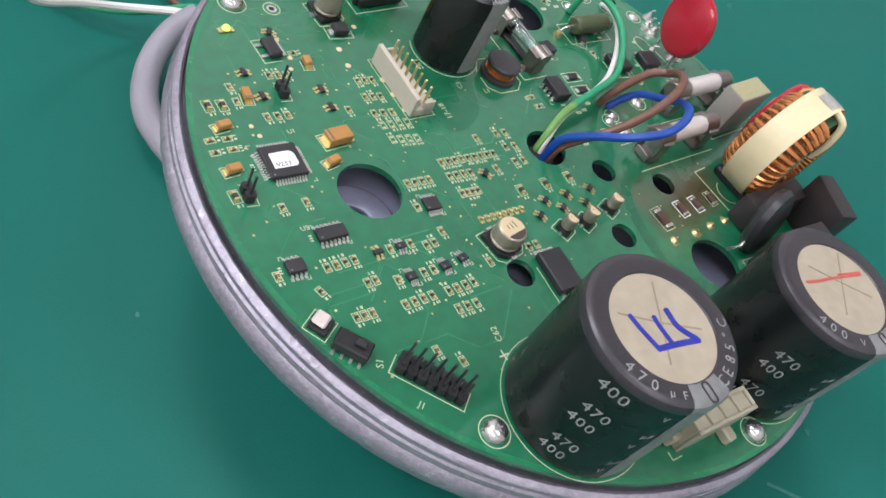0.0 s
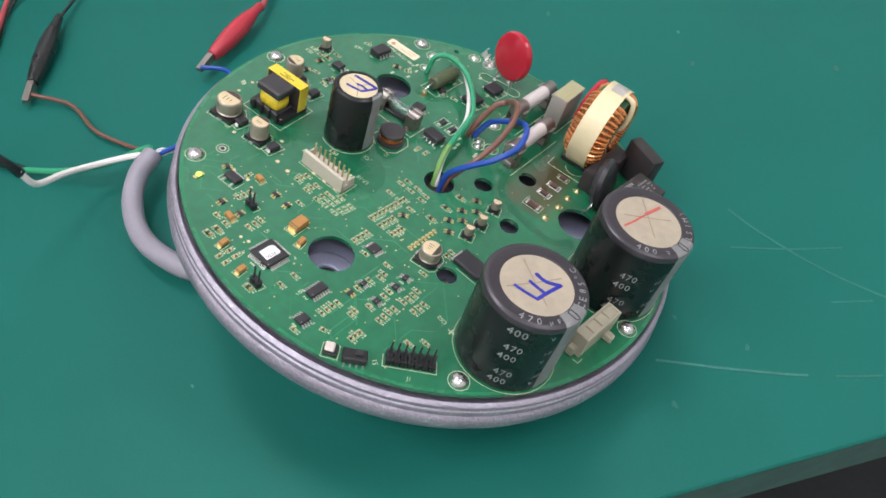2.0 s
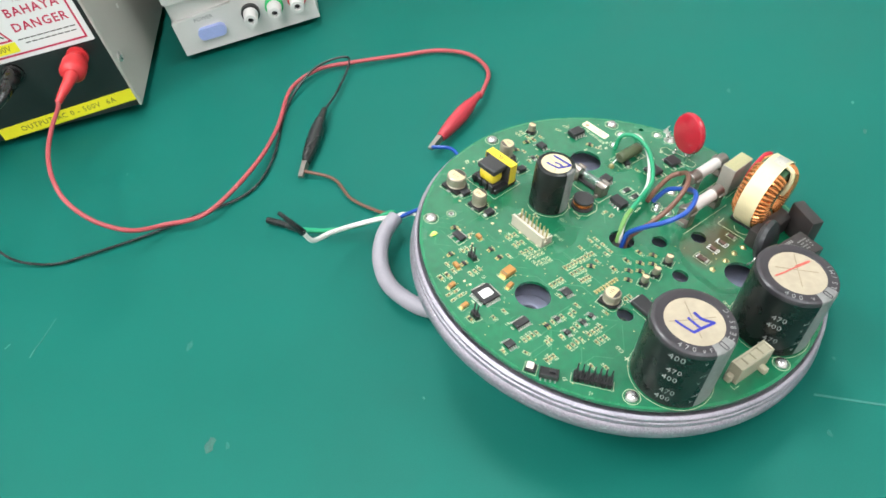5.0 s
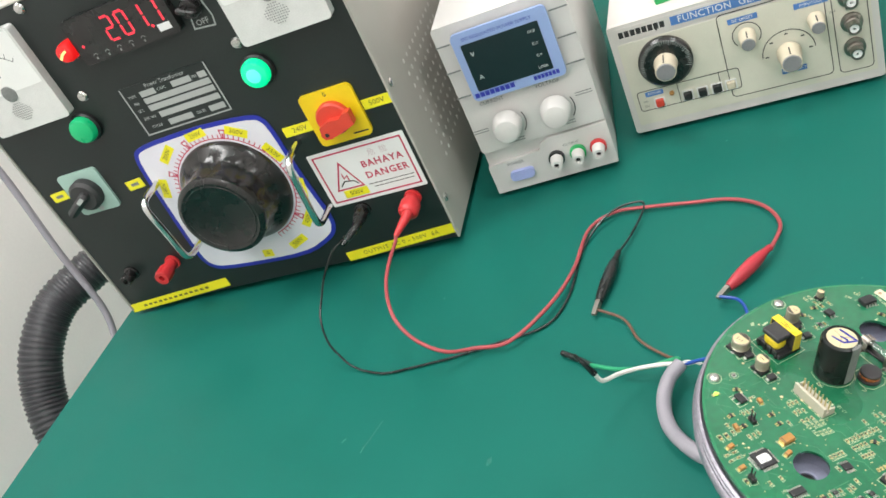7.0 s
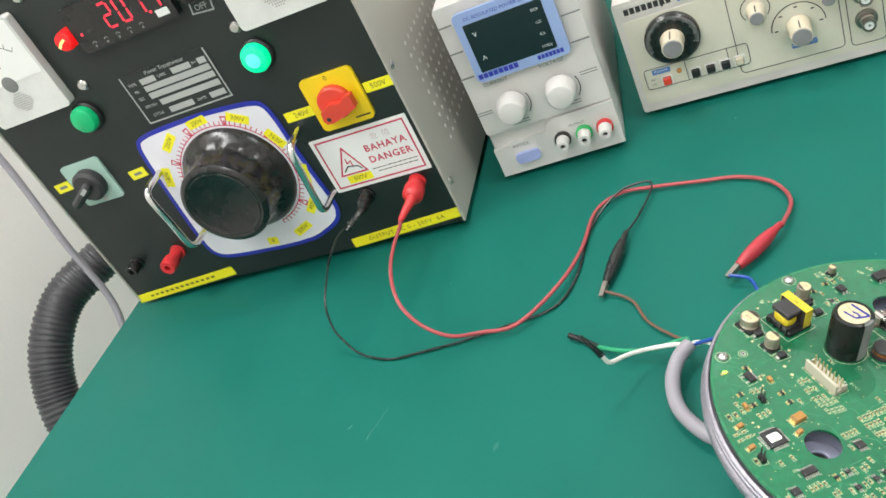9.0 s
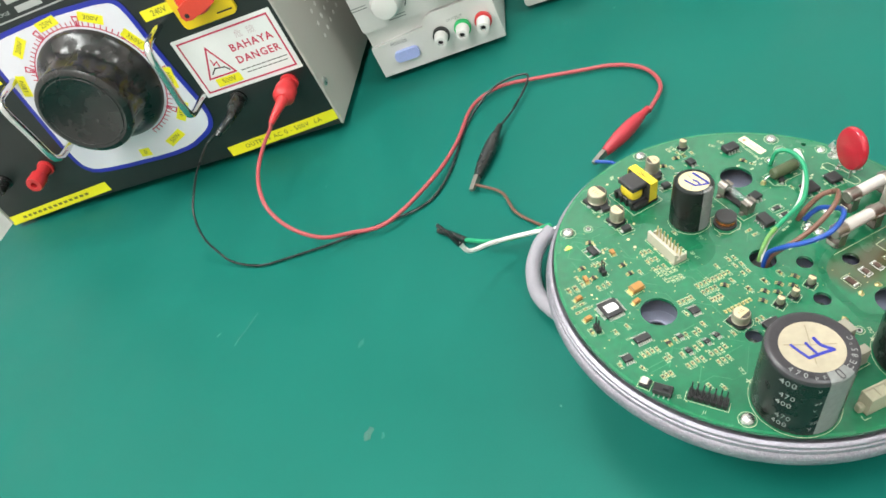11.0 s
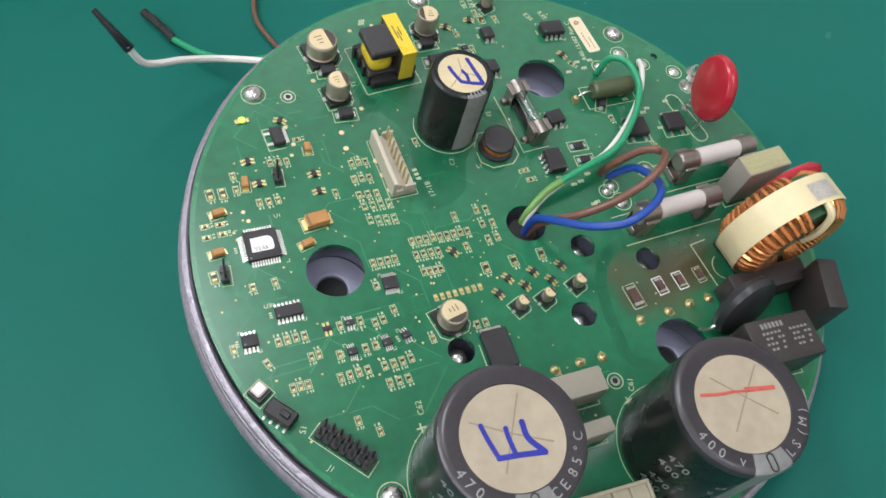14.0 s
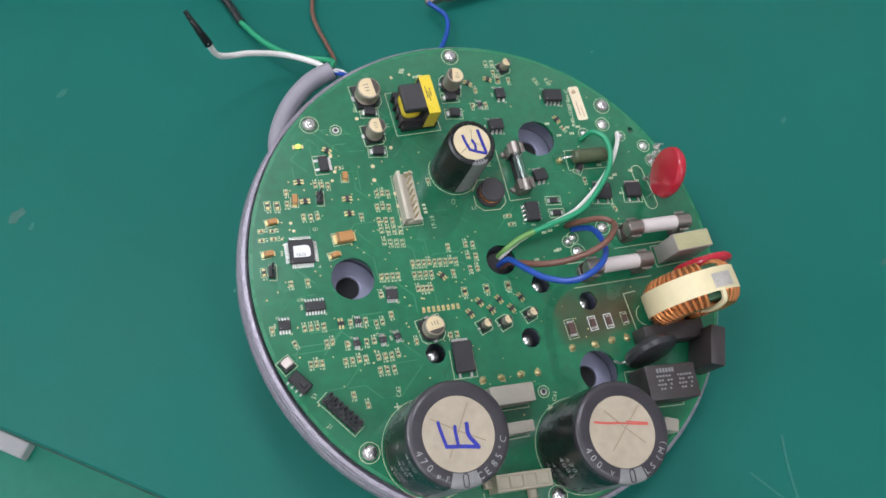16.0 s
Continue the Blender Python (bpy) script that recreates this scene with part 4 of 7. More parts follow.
boxcap = block("box_capacitor", "grey box capacitor with a yellowed top", 78.0, -7.2, 17.2, 7.6, 16.5, M_GREYBOX, 3)
bm = B()
box(bm, 0, 0, 16.48, 16.4, 6.8, 0.14, 0.05)
part("top_face", bm, mat("yellowed_resin_top", (0.38, 0.37, 0.20), 0.5, var=0.15), boxcap, "yellowed resin top")
block("film_capacitor", "beige grey film capacitor", -12.0, -54.6, 17.0, 7.0, 10.5, M_FILM, -2)
block("film_capacitor", "small beige grey film capacitor", -11.5, -66.6, 10.4, 4.2, 9.5, M_FILM, -1)
block("film_capacitor", "small beige grey film capacitor", 49.5, -76.4, 6, 5, 8, M_FILM, -20, outline=False)
relay = block("relay", "black relay with faint white print", 51.2, -61.2, 21.5, 13.4, 14.5, M_BROWNBOX, -4, 0.6)
bm = B()
random.seed(3)
for i, (wx, hy, yy) in enumerate(((8.5, 1.6, -4.4), (7, 0.7, -2.2), (8, 0.7, -0.6), (7, 0.7, 1.0), (6, 0.7, 2.6))):
    for k in range(int(wx / 1.3)):
        if i == 0 or random.random() < 0.75:
            box(bm, (3.5 if i == 0 else -4.5) + 1.3 * k - wx / 2, yy, 14.51, 0.9, hy, 0.04)
            if i:
                box(bm, 4.5 + 1.3 * k - wx / 2, yy, 14.51, 0.9, hy, 0.04)
part("print_bars", bm, mat("faint_relay_print", (0.22, 0.22, 0.21), 0.5), relay, "faint unreadable print", Matrix.Rotation(radians(180), 4, "Z") @ Matrix.Translation((0, 0, 0)))
block("box_inductor", "dark brown block component", 61.5, -41.6, 27, 7.2, 10, M_BROWNBOX, -1, 0.6, False)
block("relay", "dark rectangular relay leaning over the edge", 73.6, -51.2, 6.4, 16.0, 17.4, M_BROWNBOX, -20, 0.6, False)

ntc = thing("thermistor", "glossy black disc thermistor lying tilted on its leads", "", T(49.0, -47.5, 8.6, 8) @ Matrix.Rotation(radians(76), 4, "X"), parent=pcb)
bm = B()
lathe(bm, [(0, 3.0), (7.8, 2.8), (10.2, 1.8), (11.0, 0), (10.2, -1.8), (7.8, -2.8), (0, -3.0)], 40)
part("disc", bm, mat("grey_black_thermistor_coating", (0.03, 0.031, 0.033), 0.34, var=0.2), ntc)
bm = B()
tube(bm, [(-8, -2, 0), (-11.5, -4.5, -0.5), (-12, -7.5, -3)], 0.5, 8)
part("lead", bm, M_TIN, ntc)
bm = B()
tube(bm, [(8, -2, 0), (10, -4.5, -0.5), (10, -7.5, -3)], 0.5, 8)
part("lead", bm, M_TIN, ntc)

ind = thing("inductor", "round dark ferrite inductor with a copper winding", "", T(2.2, 27.6), parent=pcb)
bm = B()
lathe(bm, [(0, 0.1), (5.6, 0.1), (5.6, 1.4), (4.2, 1.6), (4.2, 4.2), (5.2, 4.4), (5.2, 5.2), (4.6, 5.6), (0, 5.6)], 32)
part("core", bm, M_FERR, ind)
bm = B()
for i in range(4):
    lathe(bm, [(4.2, 1.8 + 0.6 * i), (4.75, 2.0 + 0.6 * i), (4.75, 2.2 + 0.6 * i), (4.2, 2.4 + 0.6 * i)], 28)
part("winding", bm, M_COPPER, ind)
bm = B()
stroke(bm, [(-6.6, 0), (-6.6, -4), (-3.5, -6.8), (3.5, -6.8), (6.6, -4), (6.6, 0)], 0.28, 0, 0.05)
stroke(bm, [(-6.6, 2.2), (-3.5, 6.8), (0, 6.8)], 0.28, 0, 0.05)
part("silkscreen_outline", bm, M_SILK, ind)

olive = thing("power_resistor", "olive lacquered wirewound resistor on bent leads", "", T(50.5, 39.6, 0, 0), parent=pcb)
bm = B()
lathe(bm, [(0, -7.8), (2.4, -7.8), (3.0, -7), (3.0, 7), (2.4, 7.8), (0, 7.8)], 28, m=Matrix.Translation((0, 0, 3.6)) @ Matrix.Rotation(radians(90), 4, "Y"))
part("body", bm, M_OLIVE, olive)
for sg in (-1, 1):
    bm = B()
    tube(bm, [(sg * 7.6, 0, 3.6), (sg * 11, 0, 3.4), (sg * 12.8, 0, 2.0), (sg * 13, 0, 0)], 0.45, 8)
    part("lead", bm, M_TIN, olive)
bm = B()
lathe(bm, [(0, 2.2), (0.9, 1.9), (1.4, 1.0), (1.5, 0)], 14, m=T(-13, 0))
part("solder_joint", bm, M_GOLD, olive)
bm = B()
stroke(bm, [(-9.5, -4.6), (-9.5, 4.6), (9.5, 4.6), (9.5, -4.6), (-9.5, -4.6)], 0.25, 0, 0.05)
part("silkscreen_outline", bm, M_SILK, olive)

conn = thing("pin_connector", "ivory shrouded connector with a row of gold pins", "", T(-32.4, 28.6, 0, 0.5), parent=pcb)
bm = B()
box(bm, -3.3, 0, 0, 1.5, 20.6, 6.6, 0.2)
box(bm, -0.3, 0, 0, 7.4, 20.6, 2.6, 0.2)
box(bm, -1.6, 0, 2.4, 2.0, 18.6, 1.6, 0.2)
box(bm, 1.4, 9.9, 0, 3.6, 0.8, 4.6, 0.1)
box(bm, 1.4, -9.9, 0, 3.6, 0.8, 4.6, 0.1)
part("shroud", bm, M_NYLON, conn)
for i in range(8):
    bm = B()
    box(bm, 0.7, -8.6 + 2.46 * i, 2.2, 0.64, 0.64, 6.6, 0.12)
    part("pin", bm, M_GOLD, conn)
bm = B()
stroke(bm, [(-4.6, -11), (4.2, -11), (4.2, 11), (-4.6, 11), (-4.6, -11)], 0.22, 0, 0.05)
part("silkscreen_outline", bm, M_SILK, conn)

wc = thing("power_connector", "translucent white nylon four-way connector", "", T(-15.2, -84.8, 0, -4), parent=pcb)
bm = B()
box(bm, 0, 2.5, 0, 21, 1.0, 10, 0.25)
box(bm, 0, -2.5, 0, 21, 1.0, 10, 0.25)
for i in range(5):
    box(bm, -10 + 5 * i, 0, 0, 1.0, 4.2, 10, 0.2)
box(bm, 0, 0, 0, 20, 4.4, 9.2)
box(bm, 5.2, -4.6, 0, 3.0, 3.6, 3.2, 0.5)
box(bm, -11.2, 0.5, 0, 3, 3, 4.5, 0.5)
part("shell", bm, mat("translucent_nylon", (0.43, 0.40, 0.29), 0.35, var=0.08, trans=0.15), wc)
bm = B()
stroke(bm, [(-12.4, -2.2), (-12.4, -4.2), (-9.4, -4.2)], 0.25, 0, 0.05)
part("silkscreen_outline", bm, M_SILK, wc)


def wire(name, pts, r, mat_, label):
    bm = B()
    tube(bm, pts, r, 10, 7)
    part(name, bm, mat_, pcb, label)


wire("wire", [(0.8, -1.5, -9), (1.0, -1.8, 2), (1.6, -3.4, 7), (3.5, -9.4, 14), (7.9, -15.3, 19), (15.4, -19.0, 23), (22.5, -18.2, 25), (30, -14.2, 24), (35.4, -8.6, 20), (38.9, -2, 14), (39, 4.6, 9), (36.7, 7.1, 4.5), (34.5, 8.3, 0.4)], 1.2, M_WBLUE, "blue mains wire looping out of the centre hole")
wire("wire", [(1.6, -2.2, -9), (2.4, -2.6, 1), (5, -4.5, 6), (10, -7.8, 12), (16, -9.6, 17), (21.5, -9.8, 20.5), (28, -8.8, 24), (34.5, -5.8, 25.5), (40.5, -0.6, 22.5), (43, 3.2, 18.5), (40, 6.3, 16), (35.9, 8.3, 10), (33, 9.6, 4), (32.4, 10.2, 0.4)], 1.25, M_WBROWN, "brown mains wire looping out of the centre hole")
wire("wire", [(14.6, 7.5, 6.0), (23.3, 9.6, 7.2), (35.4, 13, 8), (43.4, 18.4, 8.2), (51.9, 27, 8.5), (56.6, 35.5, 9.3), (55.8, 43.5, 10.5), (52.2, 48, 8.5), (50.6, 48.8, 0.4)], 1.15, M_WGREEN, "green earth wire arching over the board")
wire("wire", [(1.5, 0.5, -11), (3.5, 2.4, 0), (10.5, 6.2, 2.8), (22, 10, 4.8), (34, 14, 5.6), (43, 19.8, 6), (51, 26.6, 6.2), (58, 34, 6), (63.5, 41.5, 4.6), (67, 47, 2.6), (68.9, 50.6, 0.4)], 0.95, M_WWHITE, "white wire beside the green one")
wire("wire", [(0, 1.5, -11), (3, 3, 0), (6.4, 4.8, 3.0), (10.1, 6.3, 5), (15.0, 7.6, 6.05)], 1.15, M_WYELLOW, "yellow-green section of the earth wire")

# ---- alligator leads, mains cable and hose ----
def polywire(name, bm_pts, r, mat_, label, category, group=""):
    bm = B()
    tube(bm, bm_pts, r, 10, 8)
    return solo(name, bm, mat_, label, category, group=group)


def clip_parts(parent, tail, tip, mat_, z=6.5):
    """Crocodile clip: a tapered sleeve boot with two bare jaws."""
    a, b_ = Vector((*tail, z)), Vector((*tip, z - 1.5))
    L = (b_ - a).length
    m = Matrix.Translation(a) @ (b_ - a).to_track_quat("X", "Z").to_matrix().to_4x4()
    bm = B()
    prof = [(0, 0), (2.0, 0), (2.4, 2), (2.6, L * 0.1), (4.2, L * 0.22), (5.0, L * 0.36), (4.9, L * 0.55), (3.9, L * 0.72), (3.0, L * 0.8), (2.4, L * 0.8), (0, L * 0.79)]
    vs = lathe(bm, prof, 20, m=Matrix.Rotation(radians(90), 4, "Y"))
    put(bm, vs, Matrix.Diagonal((1, 0.95, 1.1, 1)))
    part("boot", bm, mat_, parent, "soft plastic boot", m)
    for sg in (-1, 1):
        bm = B()
        prism(bm, [(L * 0.74, 0.3), (L * 0.86, 0.2), (L * 1.0, 0.1), (L * 1.0, 1.0), (L * 0.86, 2.2), (L * 0.74, 2.6)], -1.7, 1.7, m=Matrix.Rotation(radians(90), 4, "X") @ Matrix.Diagonal((1, sg, 1, 1)))
        part("jaw", bm, M_NICKEL, parent, "bare metal jaw", m)


red_lead = thing("test_lead", "red test lead with a crocodile clip lying on the mat", "test lead", group="test leads")
bm = B()
tube(bm, [(-78, 340, 53), (-82, 333.5, 53.5), (-86, 323, 54), (-99, 303, 54), (-112, 278, 53), (-120, 253, 50), (-122, 235, 42), (-116, 220, 29), (-102, 207, 17), (-82, 205, 7), (-57, 190, 7), (-13, 201, 8), (22, 226, 5), (57, 260, 4), (85, 262, 4), (106, 243, 5), (132, 219, 4), (154, 197, 3.5), (163, 170, 4), (155, 142, 5), (131, 124, 6.5)], 1.55, 10, 8)
part("cable", bm, M_REDLEAD, red_lead)
clip_parts(red_lead, (131, 124), (74, 111), M_REDBOOT, 9)
black_lead = thing("test_lead", "thin black test lead with a crocodile clip lying on the mat", "test lead", group="test leads")
bm = B()
tube(bm, [(-119, 375, 56), (-123, 371, 55.5), (-136, 366, 53), (-152, 342, 51), (-163, 317, 49), (-173, 302, 40), (-177.5, 292, 24), (-175, 283, 11), (-169, 268, 4), (-152, 245, 2), (-129, 231, 2), (-98, 215, 2), (-60, 200, 2), (-26, 189, 2), (4, 205, 2), (43, 246, 2), (77, 259, 8), (100, 255, 8), (105, 246, 6), (80, 227, 4), (57, 212, 6)], 0.95, 10, 8)
part("cable", bm, M_BLKPVC, black_lead)
clip_parts(black_lead, (57, 212), (4, 167), M_BLKPVC)

cable = thing("mains_cable", "grey sheathed cable with stripped brown, blue, green and white cores", "cable")
bm = B()
tube(bm, [(16, 73, 15), (4, 69, 14), (-8, 59, 12), (-16.4, 44, 10), (-18.2, 28, 9), (-14.4, 10, 8), (-2, -6, 8), (20, -16, 8)], 4.7, 16, 8)
sheath = part("sheath", bm, M_GREYPVC, cable, "grey PVC sheath")
for pts, r, mt, lb in (
        ([(16, 73, 16), (19, 84, 9), (18, 98, 3), (14, 122, 3), (18, 148, 3), (9, 170, 5)], 1.1, M_WBROWN, "thin brown core"),
        ([(16, 73, 14), (26, 62, 20), (36, 54, 22), (60, 62, 14), (76, 82, 8), (82, 98, 8), (75, 110, 9)], 1.2, M_WBLUE, "blue core"),
        ([(15, 73, 17), (17, 80, 14), (0, 90, 11), (-14, 107, 7), (-25, 129, 3)], 1.5, M_WGREEN, "green core"),
        ([(14, 72, 17), (9, 80, 15), (-5, 88, 16), (-20, 86, 24), (-31, 81, 31), (-35.5, 79, 36), (-37.7, 79, 45)], 1.5, M_WWHITE, "white core"),
        ([(-24, 127, 3), (-28, 140, 3), (-33, 153, 3)], 2.2, M_BLKPVC, "black heat-shrink tip"),
        ([(-37.3, 79.2, 43), (-39.8, 81.5, 51), (-43, 85.5, 60)], lambda f: 2.3 - 1.2 * f, M_BLKPVC, "tapered black heat-shrink tip")):
    bm = B()
    tube(bm, pts, r, 8, 8)
    part("core" if mt is not M_BLKPVC else "insulating_tip", bm, mt, cable, lb)
bm = B()
random.seed(9)
for i in range(7):
    tube(bm, [(16, 73, 15), (21 + random.uniform(-2, 2), 70 + random.uniform(-2, 2), 16 + random.uniform(-2, 2)), (25 + random.uniform(-2, 2), 66 + random.uniform(-3, 3), 15)], 0.5, 5, 3)
part("shield_strands", bm, M_WWHITE, cable, "frayed white filler strands")

# corrugated duct beside the bench
bm = B()
axis = [p + Vector((-7, 0.5, 5.5)) for p in smooth_path([(-300, 790, -30), (-372, 766, -12), (-418, 752, -14), (-464, 735, -25), (-505, 705, -60), (-528, 670, -112), (-530, 634, -170), (-515, 605, -240), (-500, 590, -420), (-500, 590, -740)], 12)]
fine = []
for p, q in zip(axis, axis[1:]):
    k = max(2, int((q - p).length / 1.4))
    fine += [p.lerp(q, i / k) for i in range(k)]
tube(bm, fine, 25.5, 24, smooth=False)
for i in range(len(fine)):
    ring = list(bm.verts)[24 * i:24 * i + 24]
    f = 1 + (0.035 if (i // 2) % 2 else -0.025)
    for v_ in ring:
        v_.co = fine[i] + (v_.co - fine[i]) * f
solo("corrugated_duct", bm, M_HOSE, "black corrugated flexible duct hanging beside the bench", "duct")
polywire("mains_lead", [(-409, 735, 330), (-409, 721, 237), (-404, 705, 158), (-403, 676, 66), (-398, 648, -12), (-410, 620, -74), (-420, 600, -200), (-430, 600, -740)], 4.2, M_GREYPVC, "grey power cord hanging behind the bench edge", "cable")

# ---- variable transformer with its black front panel ----
tf = thing("variable_transformer", "bench variable transformer with a black control panel and grey perforated case", "transformer", T(-352.2, 561.2, 8, -33.4))
W_, H_, D_ = 387, 328, 330
for nm, dims in (("top_panel", (W_ / 2, D_ / 2, H_ - 2, W_ - 5, D_, 2, 0.5)), ("bottom_panel", (W_ / 2, D_ / 2 + 4, 0, W_ - 5, D_ - 8, 2, 0.5)),
                 ("back_panel", (W_ / 2, D_ - 1, 2.2, W_ - 5.2, 2, H_ - 4.4, 0.5)), ("side_panel", (1.2, D_ / 2, 0, 2.4, D_, H_, 0.8)), ("side_panel", (W_ - 1.2, D_ / 2, 0, 2.4, D_, H_, 0.8))):
    bm = B()
    box(bm, *dims)
    case = part(nm, bm, M_CASE, tf, "grey powder-coated sheet panel")
bm = B()
box(bm, W_ / 2, 3.2, 0, W_ - 5.2, 3, H_ - 2.4, 0.4)
panel = part("front_panel", bm, M_PANEL, tf, "satin black front panel")
# Pale discs paint the light seen through the side panel's vent holes.
bm = B()
for r_ in range(9):
    for c_ in range(10):
        y_, z_ = 56 + c_ * 13.5, 57 + r_ * 12.3
        cyl(bm, 0, 0, 0, 2.0, 0.3, 10, m=Matrix.Translation((W_ + 0.02, y_, z_)) @ Matrix.Rotation(radians(90), 4, "Y"))
tagged(part("vent_grille", bm, M_VENT, case, "grid of small round vent holes, painted pale as if lit through"), kind="stuff")
for fx in (22, W_ - 22):
    for fy in (25, D_ - 25):
        bm = B()
        lathe(bm, [(0, -8), (9, -8), (10, -6), (10.5, 0), (0, 0)], 20)
        part("rubber_foot", bm, M_PLAST, tf, "", T(fx, fy))
for sz in (40, 160, 290):
    bm = B()
    lathe(bm, [(4, 0), (4, 1), (2.6, 2), (0, 2.2)], 16, m=Matrix.Translation((W_ + 0.02, 9, sz)) @ Matrix.Rotation(radians(90), 4, "Y"))
    part("case_screw", bm, M_SCREW, tf)
FP = 1.6  # the panel's face lies this far behind the case edge


def fpart(name, bm, mats, x, z, label="", rz=0, parent=None, out=0.0):
    return part(name, bm, mats, parent or tf, label, front(x, z, out - FP, rz))


def lamp(x, z, body, core=None):
    bm = B()
    lathe(bm, [(0, 0), (14.5, 0), (14.5, 3), (13, 4.5), (12.2, 4.5)], 32)
    base = fpart("lamp_bezel", bm, M_PLAST, x, z)
    bm = B()
    lathe(bm, [(12.3, 1), (12.3, 9), (11, 11.5), (6, 13), (0, 13.4)], 32)
    part("lens", bm, body, base)
    if core:
        bm = B()
        lathe(bm, [(8, 12.35), (5, 13.35), (0, 13.6)], 24)
        part("lit_core", bm, core, base)


lamp(103, 209, M_GLAMP)
lamp(289, 208, M_GLAMPON, M_GLAMPCORE)
bm = B()
lathe(bm, [(0, 0), (8.4, 0), (8.4, 10), (7.4, 13), (4.5, 14.6), (0, 15)], 24)
ind = fpart("indicator", bm, M_RLAMP, 141, 277, "lit red indicator")
bm = B()
stroke(bm, [(-4, -2.5), (-0.5, 0.6), (3.5, 2.2)], 2.2, 14.6, 15.3)
part("lit_core", bm, M_RCORE, ind, "bright filament glow")


def meter(x0, x1, z0, z1, letter):
    w, h = x1 - x0, z1 - z0
    cx, cz = (x0 + x1) / 2, (z0 + z1) / 2
    mt = thing("panel_meter", "", "", front(cx, cz, -FP), parent=tf)
    bm = B()
    prism(bm, rounded(w, h, 4), 0, 9)
    part("body", bm, M_METERC, mt, "clear ribbed meter cover")
    bm = B()
    prism(bm, rounded(w - 5, h * 0.56, 2), 9.02, 9.3, m=Matrix.Translation((0, h * 0.19, 0)))
    part("scale_card", bm, M_METERW, mt, "white scale card")
    bm = B()
    ring2d(bm, 0, -h * 0.12, h * 0.42, 0.6, 9.32, 9.4, 45, 135, 20)
    for i in range(9):
        a = radians(45 + 90 * i / 8)
        stroke(bm, [(h * 0.42 * math.cos(a), -h * 0.12 + h * 0.42 * math.sin(a)), (h * 0.47 * math.cos(a), -h * 0.12 + h * 0.47 * math.sin(a))], 0.5, 9.32, 9.4)
    text(bm, letter, 13, 0, h * 0.12, 9.32, 0.08)
    part("scale_print", bm, M_BLKPRINT, mt)
    bm = B()
    for i in range(14):
        for k in range(9):
            if abs(i - 6.5) < 5.5 - abs(k - 4) * 0.9:
                box(bm, (i - 6.5) * 2.2, -h * 0.30 + (k - 4) * 2.0, 9.02, 1.0, 0.8, 0.4)
    part("cover_grip", bm, M_STRIPE, mt, "moulded dotted rib pattern")
    bm = B()
    lathe(bm, [(7.5, 9.02), (7.5, 9.6), (6, 10), (0, 10)], 20, m=Matrix.Translation((0, -h * 0.10, 0)))
    part("zero_screw", bm, M_STRIPE, mt)


meter(18, 103, 226, 314, "A")
meter(293, 375, 231, 319, "V")
for sx, sz in ((120, 321), (284, 235), (120, 236), (375, 321)):
    bm = B()
    lathe(bm, [(5, 0), (5, 1.5), (3.8, 3.2), (0, 3.6)], 18)
    box(bm, 0, 0, 3.3, 5.5, 0.8, 0.5)
    fpart("panel_screw", bm, M_SCREW, sx, sz)

# digital voltmeter with red figures
bm = B()
prism(bm, rounded(100, 40, 4), 0, 8)
dvm = fpart("digital_meter", bm, M_GLOSSBLK, 200, 280, "black digital meter showing red figures")
SEG = {"2": "abged", "0": "abcdef", "1": "bc"}


def seven(bm, ch, x, z, w, h, z0):
    k, t_ = 0.16 * w, 1.9
    lines = {"a": ((k, h), (w - k, h)), "g": ((k, h / 2), (w - k, h / 2)), "d": ((k, 0), (w - k, 0)), "b": ((w, h / 2 + k), (w, h - k)),
             "c": ((w, k), (w, h / 2 - k)), "f": ((0, h / 2 + k), (0, h - k)), "e": ((0, k), (0, h / 2 - k))}
    for s in SEG[ch]:
        (xa, ya), (xb, yb) = lines[s]
        stroke(bm, [(x + xa, z + ya), (x + xb, z + yb)], t_, z0, z0 + 0.1)


for i, ch in enumerate("2011"):
    bm = B()
    seven(bm, ch, -13 + i * 15, -7.5, 8.6, 20, 8.02)
    part("digit", bm, M_DIGIT, dvm, "lit red seven-segment digit")
for x_, z_ in ((28.6, -8), (-42, -4)):
    bm = B()
    cyl(bm, x_, z_, 8.02, 1.4, 0.1, 12)
    part("lit_dot", bm, M_DIGIT, dvm)
bm = B()
for i in range(5):
    ring2d(bm, -36 + 12.6 * i, -14.5, 2.0, 0.7, 8.02, 8.12, 20, 160, 8)
    box(bm, -36 + 12.6 * i, -16.5, 8.02, 1.6, 2.0, 0.1)
part("key_marks", bm, M_STRIPE, dvm)
bm = B()
box(bm, 38, -11.5, 8.02, 12, 6, 0.15)
part("sticker", bm, M_PAPER, dvm)

# on/off rotary key
key = thing("rotary_switch", "", "", front(265, 274, -FP), parent=tf)
bm = B()
stroke(bm, [(-7, -9), (-9, -18), (10, -20), (12, -12), (10, 0), (10, 9), (10, 20), (-9, 22), (-8, 12), (-7, 9)], 1.3, 0, 0.15)
part("border", bm, M_PRINT, key, "white outline print")
bm = B()
text(bm, "OFF", 7, 1, -14.5, 0.05, 0.15)
part("off_legend", bm, M_PRINT, key)
bm = B()
text(bm, "ON", 8.5, 0.5, 15.5, 0.35, 0.15)
part("on_legend", bm, M_REDPRINT, key)
bm = B()
box(bm, 0.5, 15.5, 0.05, 17, 11, 0.2)
part("on_field", bm, M_PRINT, key)
bm = B()
lathe(bm, [(8.6, 0), (8.6, 6), (7.5, 9), (0, 9.5)], 24)
box(bm, 0, 0, 9, 4.5, 16, 7, 1.2, rz=65)
